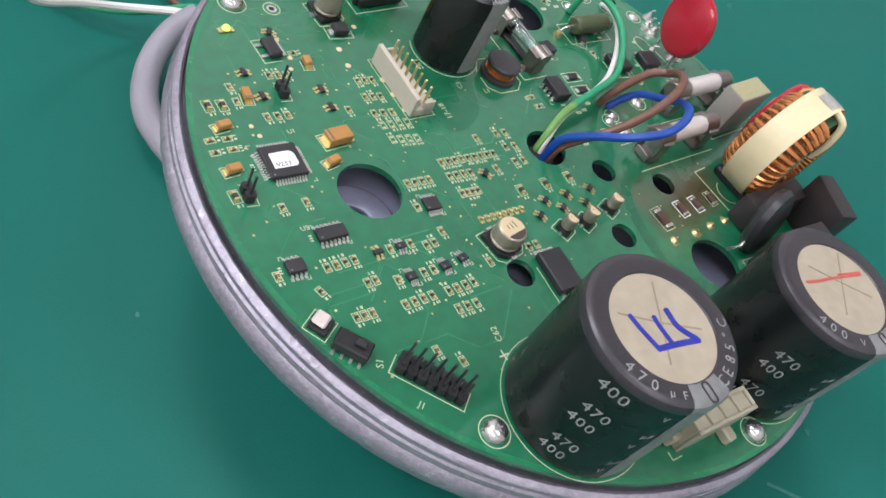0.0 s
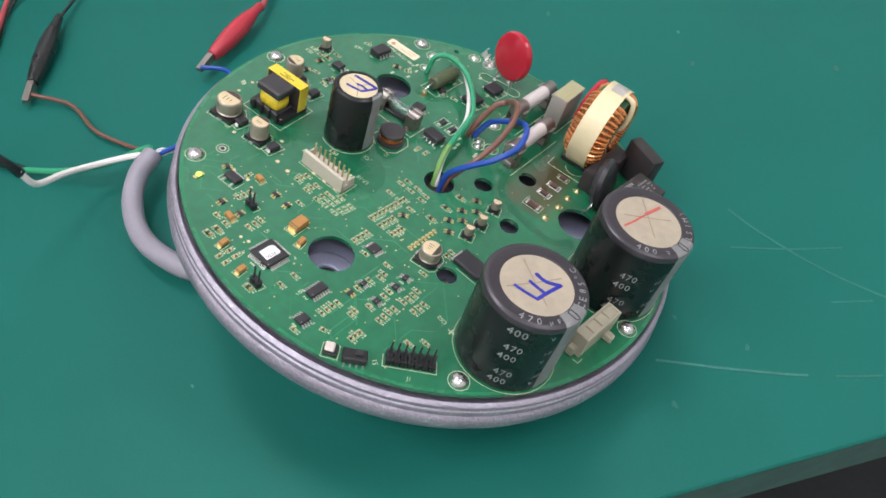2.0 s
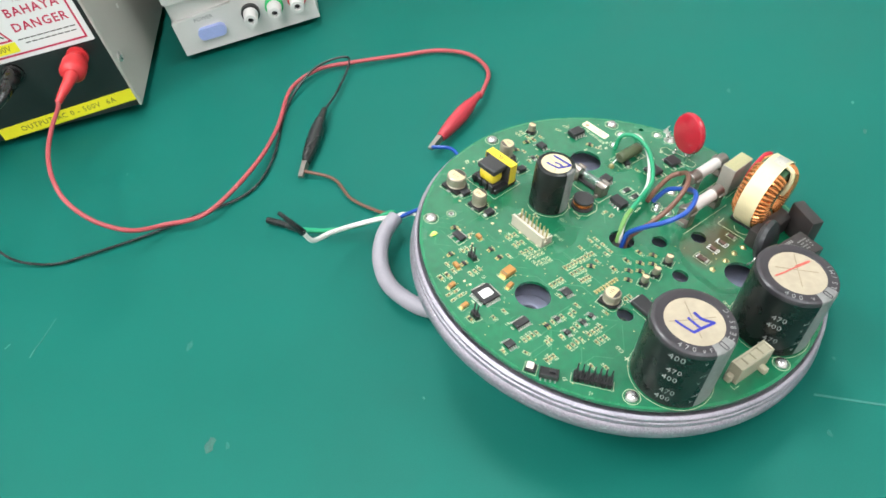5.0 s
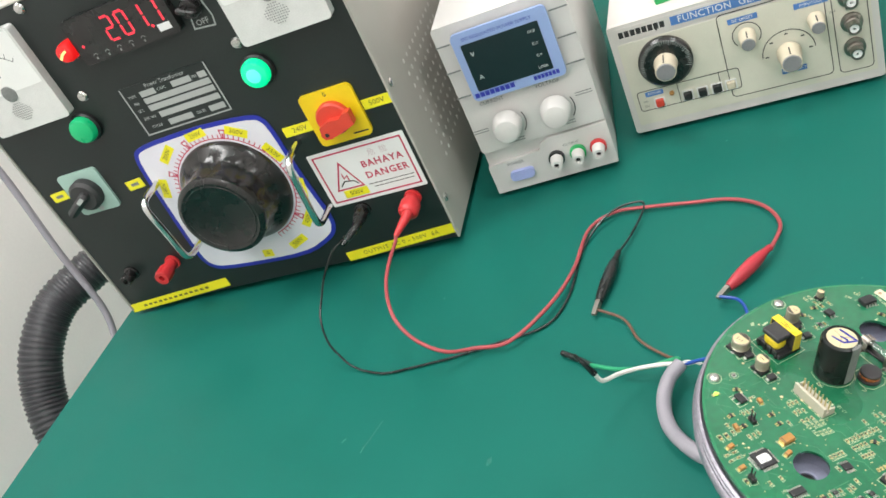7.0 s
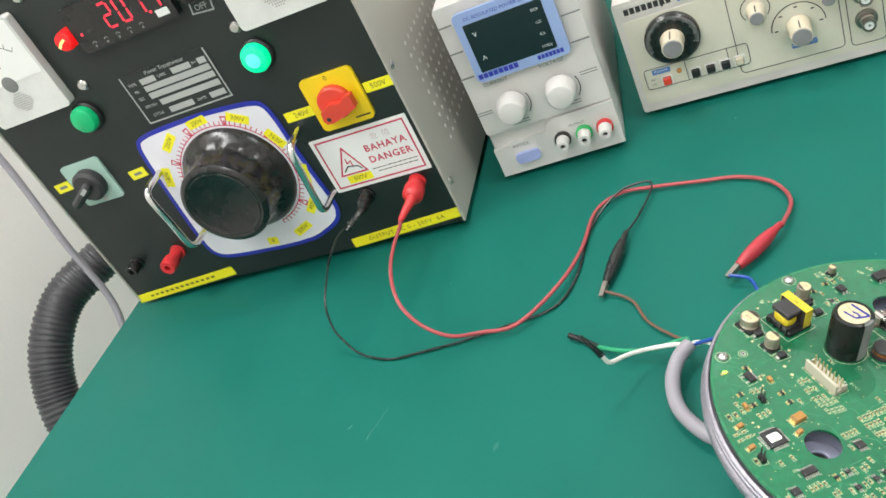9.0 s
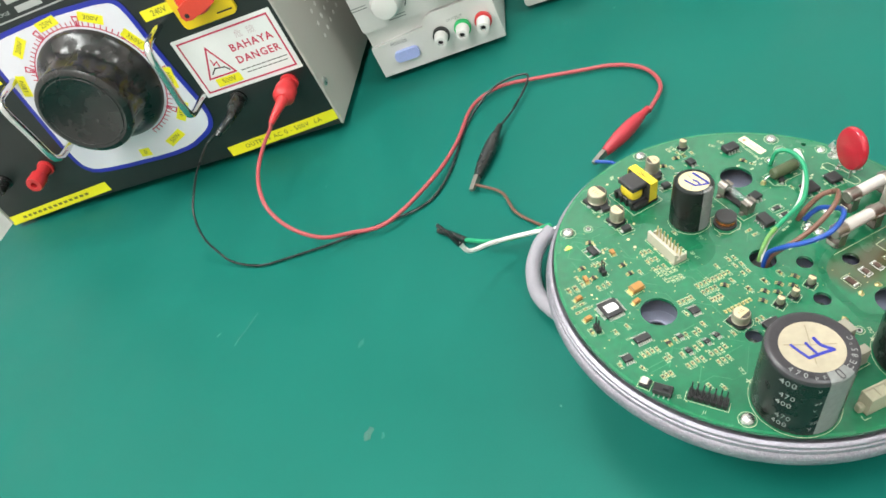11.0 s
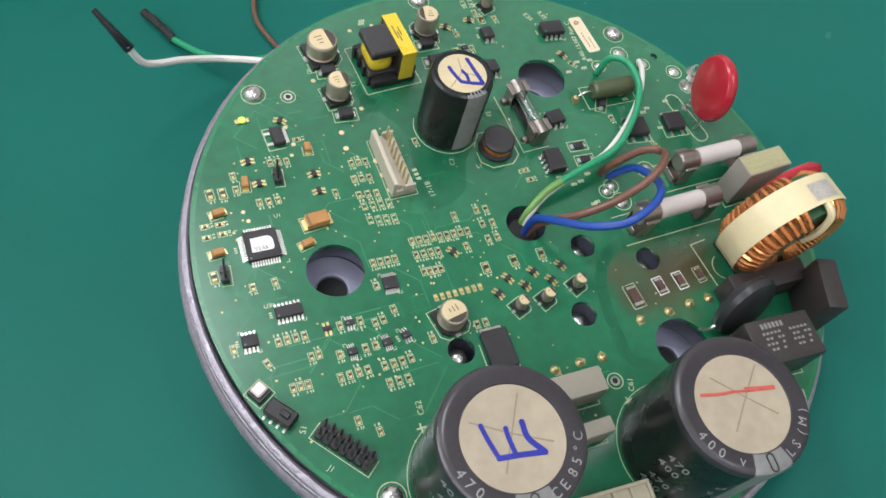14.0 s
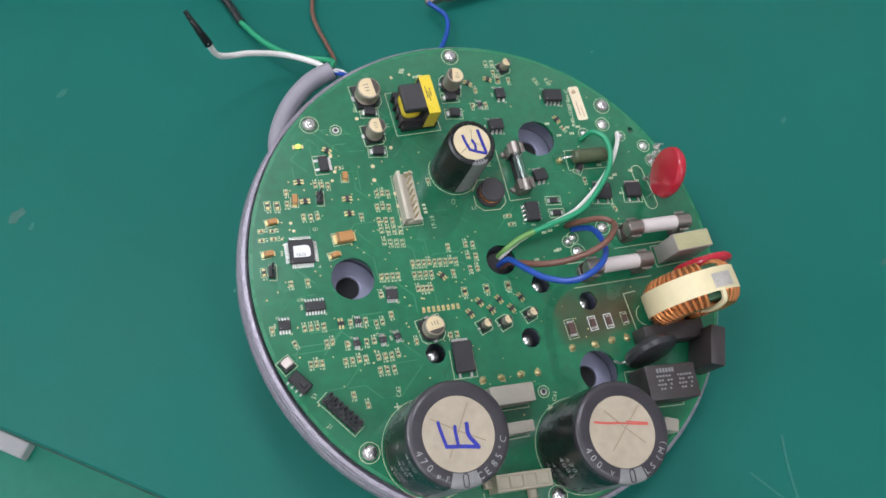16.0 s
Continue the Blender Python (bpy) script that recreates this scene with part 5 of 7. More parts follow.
part("knob", bm, M_GLOSSBLK, key)

# rating plate
bm = B()
prism(bm, rounded(92, 48, 1), 0, 0.5)
plate = fpart("rating_plate", bm, M_PANEL, 201, 206, "black rating plate with silver fields", 0)
bm = B()
stroke(bm, [(-45, 23), (-45, -23), (45, -23), (45, 23)], 1.3, 0.52, 0.62)
for k, (ya, xa, xb) in enumerate(((14, -28, -12), (14, 6, 26), (14, 34, 42), (7, -28, 42), (0, -28, 42), (-8, -22, 42), (-17, -18, 8), (-17, 26, 42))):
    fb = B()
    box(fb, (xa + xb) / 2, ya, 0.52, xb - xa, 5.4, 0.12)
    part("plate_field", fb, M_PLATELINE, plate)
part("plate_border", bm, M_PLATELINE, plate)
bm = B()
text(bm, "Power Transformer", 5.2, 2, 20.5, 0.52, 0.1)
part("plate_title", bm, M_PLATELINE, plate)
for s, xx, yy in (("TYPE", -37, 14), ("CAPC", -5, 14), ("PH", 30, 14), ("PRI", -37, 7), ("SEC", -37, 0), ("SER NO", -33, -8), ("CYCLE", -31, -17), ("DATE", 17, -17)):
    bm = B()
    text(bm, s, 3.8, xx, yy, 0.52, 0.1)
    part("plate_legend", bm, M_PLATELINE, plate)

# dial plate
PTS = [(-78, 55), (-70, 68), (0, 70), (58, 65), (66, 54), (68, 0), (74, -56), (66, -72), (30, -86), (-68, -80), (-82, -68), (-82, -30)]
for k in range(2):
    PTS = [q for (xa, za), (xb, zb) in zip(PTS, PTS[1:] + PTS[:1]) for q in ((xa * 0.8 + xb * 0.2, za * 0.8 + zb * 0.2), (xa * 0.2 + xb * 0.8, za * 0.2 + zb * 0.8))]
bm = B()
prism(bm, [(x * 0.985, z * 0.985) for x, z in PTS], 0, 0.9)
dial = fpart("dial_plate", bm, M_WPLATE, 204, 106, "white dial plate with a blue border")
bm = B()
stroke(bm, PTS + PTS[:1], 4.2, 0, 1.0)
part("dial_border", bm, M_BLUE, dial)
bm = B()
ring2d(bm, 0, 0, 56.5, 0.9, 0.92, 1.0, -76, 232, 60)
for i in range(66):
    a = radians(232 - 308 * i / 65)
    if i % 8 == 2:
        for da, la in ((-2.2, 65), (2.2, 65)):
            b_ = a + radians(da)
            stroke(bm, [(57 * math.cos(a + radians(da * 0.6)), 57 * math.sin(a + radians(da * 0.6))), (la * math.cos(b_), la * math.sin(b_))], 1.0, 0.92, 1.0)
        ring2d(bm, 0, 0, 65, 1.2, 0.92, 1.0, math.degrees(a) - 2.2, math.degrees(a) + 2.2, 2)
        stroke(bm, [(57 * math.cos(a), 57 * math.sin(a)), (61 * math.cos(a), 61 * math.sin(a))], 1.4, 0.92, 1.0)
    else:
        stroke(bm, [(57 * math.cos(a), 57 * math.sin(a)), (60.5 * math.cos(a), 60.5 * math.sin(a))], 0.9, 0.92, 1.0)
part("dial_scale", bm, M_REDPRINT, dial, "red scale ticks")
for s, a, rr in (("0", 263, 75), ("100V", 206, 68), ("180V", 162, 72), ("200V", 129, 70), ("250V", 95, 64.5), ("300V", 59, 65), ("350V", 26, 62), ("400V", -13, 64), ("450V", -42, 70), ("500V", -68, 75)):
    bm = B()
    prism(bm, rounded(21 if len(s) > 1 else 11, 8.5, 0.8), 0.92, 1.15)
    lx, lz = rr * math.cos(radians(a)), rr * math.sin(radians(a))
    lb = part("tape_label", bm, M_YLABEL, dial, "yellow tape label", T(lx, lz, 0, a - 90 if 0 <= a <= 180 else (a + 90 if a > 180 else a + 90)))
    bm = B()
    text(bm, s, 6.2, 0, 0, 1.16, 0.05)
    part("label_print", bm, M_LABELINK, lb)
bm = B()
n = 72
prof = [(54, 1.0), (54, 3.5), (52.5, 6.5), (47.5, 11), (44, 15.5), (42.2, 20), (41.6, 26), (41.3, 32), (41.2, 38), (40.6, 40.5), (38.6, 42.4), (36, 43), (34.5, 42.2), (0, 41.8)]
lathe(bm, prof, n)
for v_ in bm.verts:
    if 14 < v_.co.z < 36 and v_.co.xy.length > 38:
        a = math.atan2(v_.co.y, v_.co.x)
        k = 1 - 0.075 * (0.5 + 0.5 * math.cos(a * 9)) ** 3
        v_.co.x *= k
        v_.co.y *= k
knob = part("dial_knob", bm, M_GLOSSBLK, dial, "large glossy black fluted knob")
bm = B()
lathe(bm, [(33.5, 42.2), (32.8, 42.7), (32, 42.2), (31.6, 41.9)], 48)
part("knob_rim", bm, M_GLOSSBLK, knob)
for hx, rz_ in ((134, 5), (285, -4)):
    bm = B()
    tube(bm, [(0, 35, 0), (0, 35, 22), (0, 33, 30), (0, 26, 34), (0, 0, 34), (0, -26, 34), (0, -33, 30), (0, -35, 22), (0, -35, 0)], 3.2, 12, 6)
    fpart("handle", bm, M_CHROME, hx, 101, "chrome bow handle", rz_)

# selector switch, warning plate, terminals and strips
bm = B()
prism(bm, rounded(50, 50, 5), 0, 3)
sel = fpart("selector_switch", bm, M_YELSW, 333, 150, "yellow selector switch with a red handle")
bm = B()
lathe(bm, [(15, 3), (15, 8), (13.6, 9.6), (0, 9.8)], 32, m=Matrix.Translation((-1, 0, 0)))
prism(bm, [(-14, -9), (-12.5, -1.5), (-3, 2.5), (8, 2), (12, 5.5), (18.5, 6), (18.5, -6), (12, -8.5), (-6, -13.5), (-12, -13)], 8, 16)
part("handle", bm, M_REDSW, sel, "red moulded handle")
bm = B()
cyl(bm, -8.5, -9.0, 16.02, 2.0, 0.2, 14)
part("pointer_dot", bm, M_BLKPRINT, sel)
bm = B()
box(bm, 15, -20, 3.02, 14, 1.4, 0.1)
part("switch_mark", bm, M_BLKPRINT, sel)
bm = B()
text(bm, "0", 6, 0, 21, 3.02, 0.1)
part("zero_print", bm, M_BLKPRINT, sel)
for s, lx, lz, w in (("500V", 372, 151, 26), ("240V", 295, 147, 32)):
    bm = B()
    prism(bm, rounded(w, 9.5, 0.6), 0, 0.3)
    lb = fpart("tape_label", bm, M_YLABEL, lx, lz, "yellow tape label")
    bm = B()
    text(bm, s, 7, 0, 0, 0.32, 0.05)
    part("label_print", bm, M_LABELINK, lb)
bm = B()
prism(bm, rounded(95, 57, 1), 0, 0.5)
warn = fpart("warning_plate", bm, M_PAPER, 333.5, 91, "white warning plate with red print")
bm = B()
q = [(-43, -24.5), (43, -24.5), (43, 24.5), (-43, 24.5), (-43, -24.5)]
stroke(bm, q, 1.5, 0.52, 0.6)
part("border", bm, M_REDPRINT, warn, "red printed border")
bm = B()
stroke(bm, [(-35, -13), (-9, -13), (-22, 14), (-35, -13)], 1.5, 0.52, 0.6)
tri_ = part("warning_triangle", bm, M_REDPRINT, warn, "red warning triangle")
bm = B()
stroke(bm, [(-24, 3), (-24, -2), (-20, 0), (-20, -5)], 1.1, 0.52, 0.6)
part("bolt_sign", bm, M_REDPRINT, tri_)
for s, y_ in (("BAHAYA", 6.6), ("DANGER", -5)):
    bm = B()
    text(bm, s, 9.4, 18, y_, 0.52, 0.1, space=1.16, bold=0.16)
    part("warning_word", bm, M_REDPRINT, warn, "bold red lettering")
bm = B()
text(bm, "\u5371 \u96aa", 7.5, 18, 16.4, 0.52, 0.06, space=1.3)
part("faded_print", bm, mat("faded_pink_print", (0.62, 0.52, 0.54), 0.5), warn, "faded pale lettering")
bm = B()
stroke(bm, [(-30, -9.5), (-25, -5), (-16, -6.5), (-13, -10)], 1.2, 0.52, 0.6)
for i in range(9):
    box(bm, -2 + 5 * i, -14, 0.52, 4.2, 0.8, 0.06)
    if i < 8:
        box(bm, 2 + 5 * i, -17.5, 0.52, 4.0, 0.8, 0.06)
part("small_print", bm, M_BLKPRINT, warn)
bm = B()
prism(bm, rounded(24, 8, 0.6), 0.62, 0.85, m=Matrix.Translation((-19, -18.5, 0)))
lb = part("tape_label", bm, M_YLABEL, warn)
bm = B()
text(bm, "500V", 6.4, -19, -18.5, 0.88, 0.05)
part("label_print", bm, M_LABELINK, lb)


def terminal(x, z, mat_, plug=None, label=""):
    bm = B()
    lathe(bm, [(8, 0), (8, 2), (6.2, 2.5), (6.2, 14), (5.4, 15.5), (3, 15.6), (3, 12), (0, 12)], 20)
    t_ = fpart("terminal", bm, mat_, x, z, label)
    if plug:
        bm = B()
        lathe(bm, [(0, 10), (8.6, 10), (9.2, 12), (9.2, 22), (8, 24), (5.4, 26), (0, 26)], 20)
        pl = part("plug", bm, plug, t_)
        bm = B()
        tube(bm, [(0, 0, 24), (-2, -1.5, 31), (-6.5, -4.5, 38), (-11, -8, 44)], lambda f: 5.2 - 2.8 * f, 14, 8)
        part("strain_relief", bm, plug, pl)


terminal(362, 53, M_REDPVC, M_REDPVC, "red output terminal")
terminal(311, 53, M_GLOSSBLK, None, "black output terminal")
bm = B()
tube(bm, [(0, 0, 12), (-1, -1, 24), (-6, -3, 34), (-12, -5.5, 42)], lambda f: 5.6 - 3.6 * f, 14, 8)
fpart("black_plug", bm, M_BLKPVC, 311, 53)
terminal(34, 47, M_GLOSSBLK, None, "black terminal")
terminal(88, 48, M_REDPVC, None, "red terminal")
bm = B()
lathe(bm, [(6.3, 13), (8.0, 14.5), (8.0, 25), (7.2, 27), (3.2, 27), (3.0, 22), (0, 22)], 20)
fpart("terminal_cap", bm, M_REDPVC, 88, 48, "red screw cap of the terminal")
for s, lx, lz, w, slant in (("OUTPUT AC 0 - 500V  6A", 329, 6, 116, 3), ("", 66, 3.5, 132, 3)):
    bm = B()
    prism(bm, rounded(w, 10.5, 0.6), 0, 0.3)
    lb = fpart("tape_label", bm, M_YLABEL, lx, lz + 2, "long yellow tape label", slant)
    bm = B()
    if s:
        text(bm, s, 6.4, 0, 0, 0.32, 0.05, space=1.15)
    else:
        for i in range(13):
            box(bm, -46 + 7 * i, 0, 0.32, 4.4, 2.6, 0.05)
    part("label_print", bm, M_LABELINK, lb)
bm = B()
prism(bm, rounded(47, 46, 4), 0, 2.5)
cs = fpart("changeover_switch", bm, M_SWPLATE, 57, 148, "pale green switch plate with a black lever")
bm = B()
lathe(bm, [(16, 2.5), (16, 10), (13, 13), (0, 13.5)], 28)
box(bm, -8, -4.5, 8, 36, 9, 12, 3, rz=29)
part("lever", bm, M_FERR, cs)
bm = B()
box(bm, 1, 0.5, 20.05, 9, 4, 0.2, rz=29)
cyl(bm, 1, -19, 2.52, 3.4, 0.15, 14)
part("lever_mark", bm, M_PRINT, cs)
for lx, lz in ((21, 151), (108, 141)):
    bm = B()
    prism(bm, rounded(19, 10, 0.6), 0, 0.3)
    lb = fpart("tape_label", bm, M_YLABEL, lx, lz, "small yellow tape label", 3)
    bm = B()
    box(bm, 0, 0, 0.32, 9, 3, 0.05)
    part("label_print", bm, M_STRIPE, lb)

# ---- regulated power supply ----
psu = thing("power_supply", "warm white bench power supply, switched off, with a dark display", "power supply", T(28.7, 379.4, 4, -30.1))
bm = B()
box(bm, 58, 130, 0, 116, 250, 176, 3, seg=2)
part("case", bm, M_PSU, psu)
bm = B()
prism(bm, [(0, 0), (116, 0), (116, 44), (62, 44), (54, 40), (51, 34), (0, 30)], 0, 4, m=front(0, 2, -5) @ Matrix.Translation((0, 0, 0)))
prism(bm, rounded(116, 128, 3), 0, 3, m=front(58, 112, -5))
part("front_panel", bm, M_PSU, psu, "stepped moulded front panel")
for z_ in (160, 135, 110):
    bm = B()
    box(bm, 6.5, -2.15, z_, 13, 0.5, 1.2)
    part("panel_groove", bm, M_STRIPE, psu)
    bm = B()
    box(bm, 108, -2.15, z_, 16, 0.5, 1.2)
    part("panel_groove", bm, M_STRIPE, psu)
bm = B()
prism(bm, rounded(84, 65, 5), 0, 3, m=front(57, 136, 2))
bez = part("display_bezel", bm, M_PSUBLUE, psu, "pale blue bezel")
bm = B()
prism(bm, rounded(68, 45, 1), 0, 0.4, m=front(55.5, 135, 5))
part("display_window", bm, M_SCREEN, bez)
bm = B()
for s, sz, x_, z_ in (("V", 6, 29, 147), ("A", 6, 29, 125)):
    text(bm, s, sz, 0, 0, 0, 0.1, m=front(x_, z_, 5.45))
for s, z_ in (("OCP", 150), ("C.C", 139), ("C.V", 128), ("LOCK", 117)):
    text(bm, s, 3.2, 0, 0, 0, 0.1, m=front(82, z_, 5.45))
part("display_print", bm, M_PAPER, bez)
bm = B()
text(bm, "DC REGULATED POWER SUPPLY", 4.2, 0, 0, 0, 0.1, m=front(55, 162, 5.05))
part("bezel_print", bm, M_BLUE, bez, "blue legend")
for n_, x0_, dx_, w_, h_ in ((8, 19, 4.6, 3.9, 4.6), (7, 72, 3.3, 2.7, 3.8)):
    bm = B()
    for i in range(n_):
        box(bm, x0_ + dx_ * i, -5.08, 106.8, w_, 0.1, h_)
    part("maker_mark", bm, M_BLUE, bez, "maker's mark as plain blue blocks")


def psu_knob(x, z):
    bm = B()
    lathe(bm, [(13.8, 2), (13.8, 6), (12.6, 8), (12.2, 15), (10.6, 17.4), (6, 18.4), (0, 18.6)], 36, m=front(x, z, 0))
    k = part("knob", bm, M_PSU, psu, "round white knob")
    bm = B()
    ring2d(bm, 0, 0, 17, 0.9, 0, 0.1, -40, 25, 12)
    put(bm, list(bm.verts), front(x, z, 2.05))
    part("turn_arrow", bm, M_BLKPRINT, k)


psu_knob(33.5, 73)
psu_knob(78.5, 73)
for s, x_, z_, sz, out_ in (("CURRENT", 28, 99, 5, 2.05), ("VOLTAGE", 79, 99.5, 5, 2.05), ("POWER", 26, 30, 4.6, -0.9), ("OUTPUT", 80, 34, 3.8, -0.9)):
    bm = B()
    text(bm, s, sz, 0, 0, 0, 0.1, m=front(x_, z_, out_))
    part("legend", bm, M_STRIPE, psu)
for x_, z_, w in ((8, 74, 15), (8, 71.5, 15), (36, 56, 16), (36, 53.5, 16), (84, 58, 16), (84, 55.5, 16), (106, 82, 15), (106, 79.5, 15)):
    bm = B()
    box(bm, x_, -2.08, z_, w, 0.1, 0.8)
    part("print_bar", bm, M_STRIPE, psu)
bm = B()
prism(bm, rounded(23, 10, 4), 0, 4, m=front(29, 18, -0.9))
part("power_button", bm, M_PWBTN, psu, "lilac power button")
for x_, mt in ((64, M_BLKPRINT), (84, M_TERMG), (103, M_REDPVC)):
    bm = B()
    lathe(bm, [(7.5, 0), (7.5, 4), (6, 4.5)], 20, m=front(x_, 24, -0.9))
    rg = part("terminal_ring", bm, mt, psu)
    bm = B()
    lathe(bm, [(6.2, 2), (5.4, 15), (5, 16), (2.6, 16), (2.6, 12), (0, 12)], 20, m=front(x_, 24, -0.9))
    tm = part("binding_post", bm, M_PSU, rg)
    bm = B()
    cyl(bm, 0, 0, 0, 2.5, 0.4, 12, m=front(x_, 24, 11.4))
    part("socket_shade", bm, M_DARK, tm)
for fx, fy in ((12, 20), (104, 20), (12, 235), (104, 235)):
    bm = B()
    cyl(bm, fx, fy, -4, 6, 4.2, 16)
    part("foot", bm, M_PLAST, psu)
bm = B()
box(bm, 58, 62, 175.5, 46, 30, 2.2, 1.0)
hd = part("carry_handle", bm, M_PSU, psu, "folded white carry handle")
# Grey patch on top of the handle paints the shade of its hollow.
bm = B()
prism(bm, rounded(34, 16, 3), 177.75, 177.95, m=T(58, 62))
part("handle_hollow_shade", bm, M_STRIPE, hd)

# ---- function generator ----
fg = thing("function_generator", "cream and grey bench function generator with a black frequency dial", "function generator", T(167.2, 347.3, 5, -35.1))
bm = B()
box(bm, 106, 136, 0, 212, 262, 110, 2.5, seg=2)
part("case", bm, M_FGCASE, fg)
bm = B()
prism(bm, rounded(212, 110, 3), 0, 6, m=front(106, 55, -5))
part("front_frame", bm, M_FGCASE, fg)
bm = B()
prism(bm, rounded(201, 84, 2), 0, 0.5, m=front(106, 50, 1.05))
face = part("front_panel", bm, M_FG, fg, "cream front panel")
bm = B()
prism(bm, rounded(201, 12, 1), 0, 0.5, m=front(106, 101, 1.05))
part("title_strip", bm, M_FGCASE, fg)
bm = B()
prism(bm, rounded(112, 8, 0.5), 0, 0.3, m=front(110, 101, 1.6))
band = part("title_band", bm, M_FGBLUE, fg, "blue title band")
bm = B()
text(bm, "FUNCTION  GENERATOR", 8.4, 0, 0, 0, 0.1, m=front(110, 101, 1.95), space=1.05)
part("title", bm, M_PAPER, band)
bm = B()
for i in range(8):
    box(bm, 11 + 5.1 * i, -1.62, 98, 4.0, 0.12, 5.6)
part("maker_mark", bm, M_BLKPRINT, fg, "maker's mark as plain blocks")
bm = B()
for (xa, za), (xb, zb), r_ in (((90, 14), (173, 94), 4), ((178, 12), (204, 94), 4), ((10, 22), (99, 42), 3)):
    q = [(x + (xa + xb) / 2, z + (za + zb) / 2) for x, z in rounded(xb - xa, zb - za, r_)]
    stroke(bm, q + q[:1], 0.7, 0, 0.1)
put(bm, list(bm.verts), front(0, 0, 1.6))
part("panel_border", bm, M_BLKPRINT, face)
for x_ in (46, 82):
    bm = B()
    stroke(bm, [(x_, 22), (x_, 42)], 0.6, 0, 0.1)
    put(bm, list(bm.verts), front(0, 0, 1.6))
    part("dividing_line", bm, M_BLKPRINT, face)
for x_, z_, r_, a_, b_ in ((141, 44, 21, 0, 180), (111, 70, 11.5, -40, 220)):
    bm = B()
    ring2d(bm, x_, z_, r_, 0.8, 0, 0.1, a_, b_, 24)
    put(bm, list(bm.verts), front(0, 0, 1.6))
    part("scale_arc", bm, M_BLKPRINT, face)
for i in range(5):
    a = radians(180 - 45 * i)
    bm = B()
    box(bm, 141 + 17.5 * math.cos(a), 44 + 17.5 * math.sin(a), 0, 2.8, 1.2, 0.1)
    put(bm, list(bm.verts), front(0, 0, 1.6))
    part("scale_mark", bm, M_BLKPRINT, face)
bm = B()
prism(bm, [(41, 96), (39.5, 99), (42.5, 99)], 0, 0.1)
put(bm, list(bm.verts), front(0, 0, 1.6))
part("pointer_mark", bm, M_BLKPRINT, face)
for s, x_, z_, sz in (("VCF", 191, 69, 4), ("O/P", 191, 46, 4), ("ON", 16, 31, 2.4), ("OFF", 16, 26, 2.4), ("MAX", 178, 70, 2.4)):
    bm = B()
    text(bm, s, sz, 0, 0, 0, 0.1, m=front(x_, z_, 1.6))
    part("legend", bm, M_BLKPRINT, face)
for s, x_, z_, w in (("DC OFFSET", 110, 85.5, 24), ("AMPLITUDE", 163, 83, 26), ("FREQUENCY", 143, 27, 20), ("POWER", 25, 38, 16)):
    bm = B()
    prism(bm, rounded(w, 5, 0.4), 0, 0.2, m=front(x_, z_, 1.62))
    lb = part("legend_patch", bm, M_FGBLUE, face, "blue legend patch")
    bm = B()
    text(bm, s, 3.4, 0, 0, 0, 0.1, m=front(x_, z_, 1.85))
    part("legend", bm, M_PAPER, lb)
bm = B()
lathe(bm, [(23.5, 0), (23.5, 4), (21, 6.5), (12, 7), (0, 7)], 48, m=front(42, 67, 1.5))
dl = part("frequency_dial", bm, M_GLOSSBLK, fg, "black frequency dial")
bm = B()
for i in range(40):
    a = radians(-20 + 220 * i / 39)
    stroke(bm, [(22 * math.cos(a), 22 * math.sin(a)), ((19 if i % 4 else 17) * math.cos(a), (19 if i % 4 else 17) * math.sin(a))], 0.45, 0, 0.1)
put(bm, list(bm.verts), front(42, 67, 8.1))
part("dial_marks", bm, M_PRINT, dl)


def fg_knob(x, z, r, h):
    bm = B()
    lathe(bm, [(r * 1.12, 0), (r * 1.1, h * 0.3), (r, h * 0.4), (r * 0.95, h), (r * 0.85, h + 0.5)], 28, m=front(x, z, 2))
    k = part("knob", bm, M_KNOBC, fg, "cream knob with a grey cap")
    bm = B()
    lathe(bm, [(r * 0.86, h + 0.4), (r * 0.8, h + 1.2), (0, h + 1.3)], 24, m=front(x, z, 2))
    part("cap", bm, M_KNOBG, k)
    bm = B()
    box(bm, 0, r * 0.98, 0, 1.0, 0.5, h)
    put(bm, list(bm.verts), front(x, z, 2))
    part("pointer", bm, M_BLKPRINT, k)


fg_knob(42, 67, 9.5, 22)
fg_knob(111, 70, 6.5, 18)
fg_knob(141, 44, 9.0, 20)
fg_knob(165, 68, 6.2, 17)
for i, (x_, mt) in enumerate(((28, M_REDSW), (53, M_BLKPRINT), (66, M_BLKPRINT), (78.5, M_BLKPRINT), (90.5, M_KNOBC))):
    bm = B()
    box(bm, x_, -3, 24, 6.8, 4, 7.0, 0.6)
    pb = part("push_button", bm, mt, fg)
    bm = B()
    q = [(x_ - 4.4, 23), (x_ + 4.4, 23), (x_ + 4.4, 32), (x_ - 4.4, 32)]
    stroke(bm, q + q[:1], 0.9, 1.6, 2.2)
    put(bm, list(bm.verts), Matrix.Rotation(radians(90), 4, "X"))
    part("button_frame", bm, M_PAPER, pb)
bm = B()
lathe(bm, [(2.2, 0), (2.2, 2), (1.2, 3), (0, 3.2)], 14, m=front(40, 34, 1.5))
part("pilot_lamp", bm, M_TANT, fg)
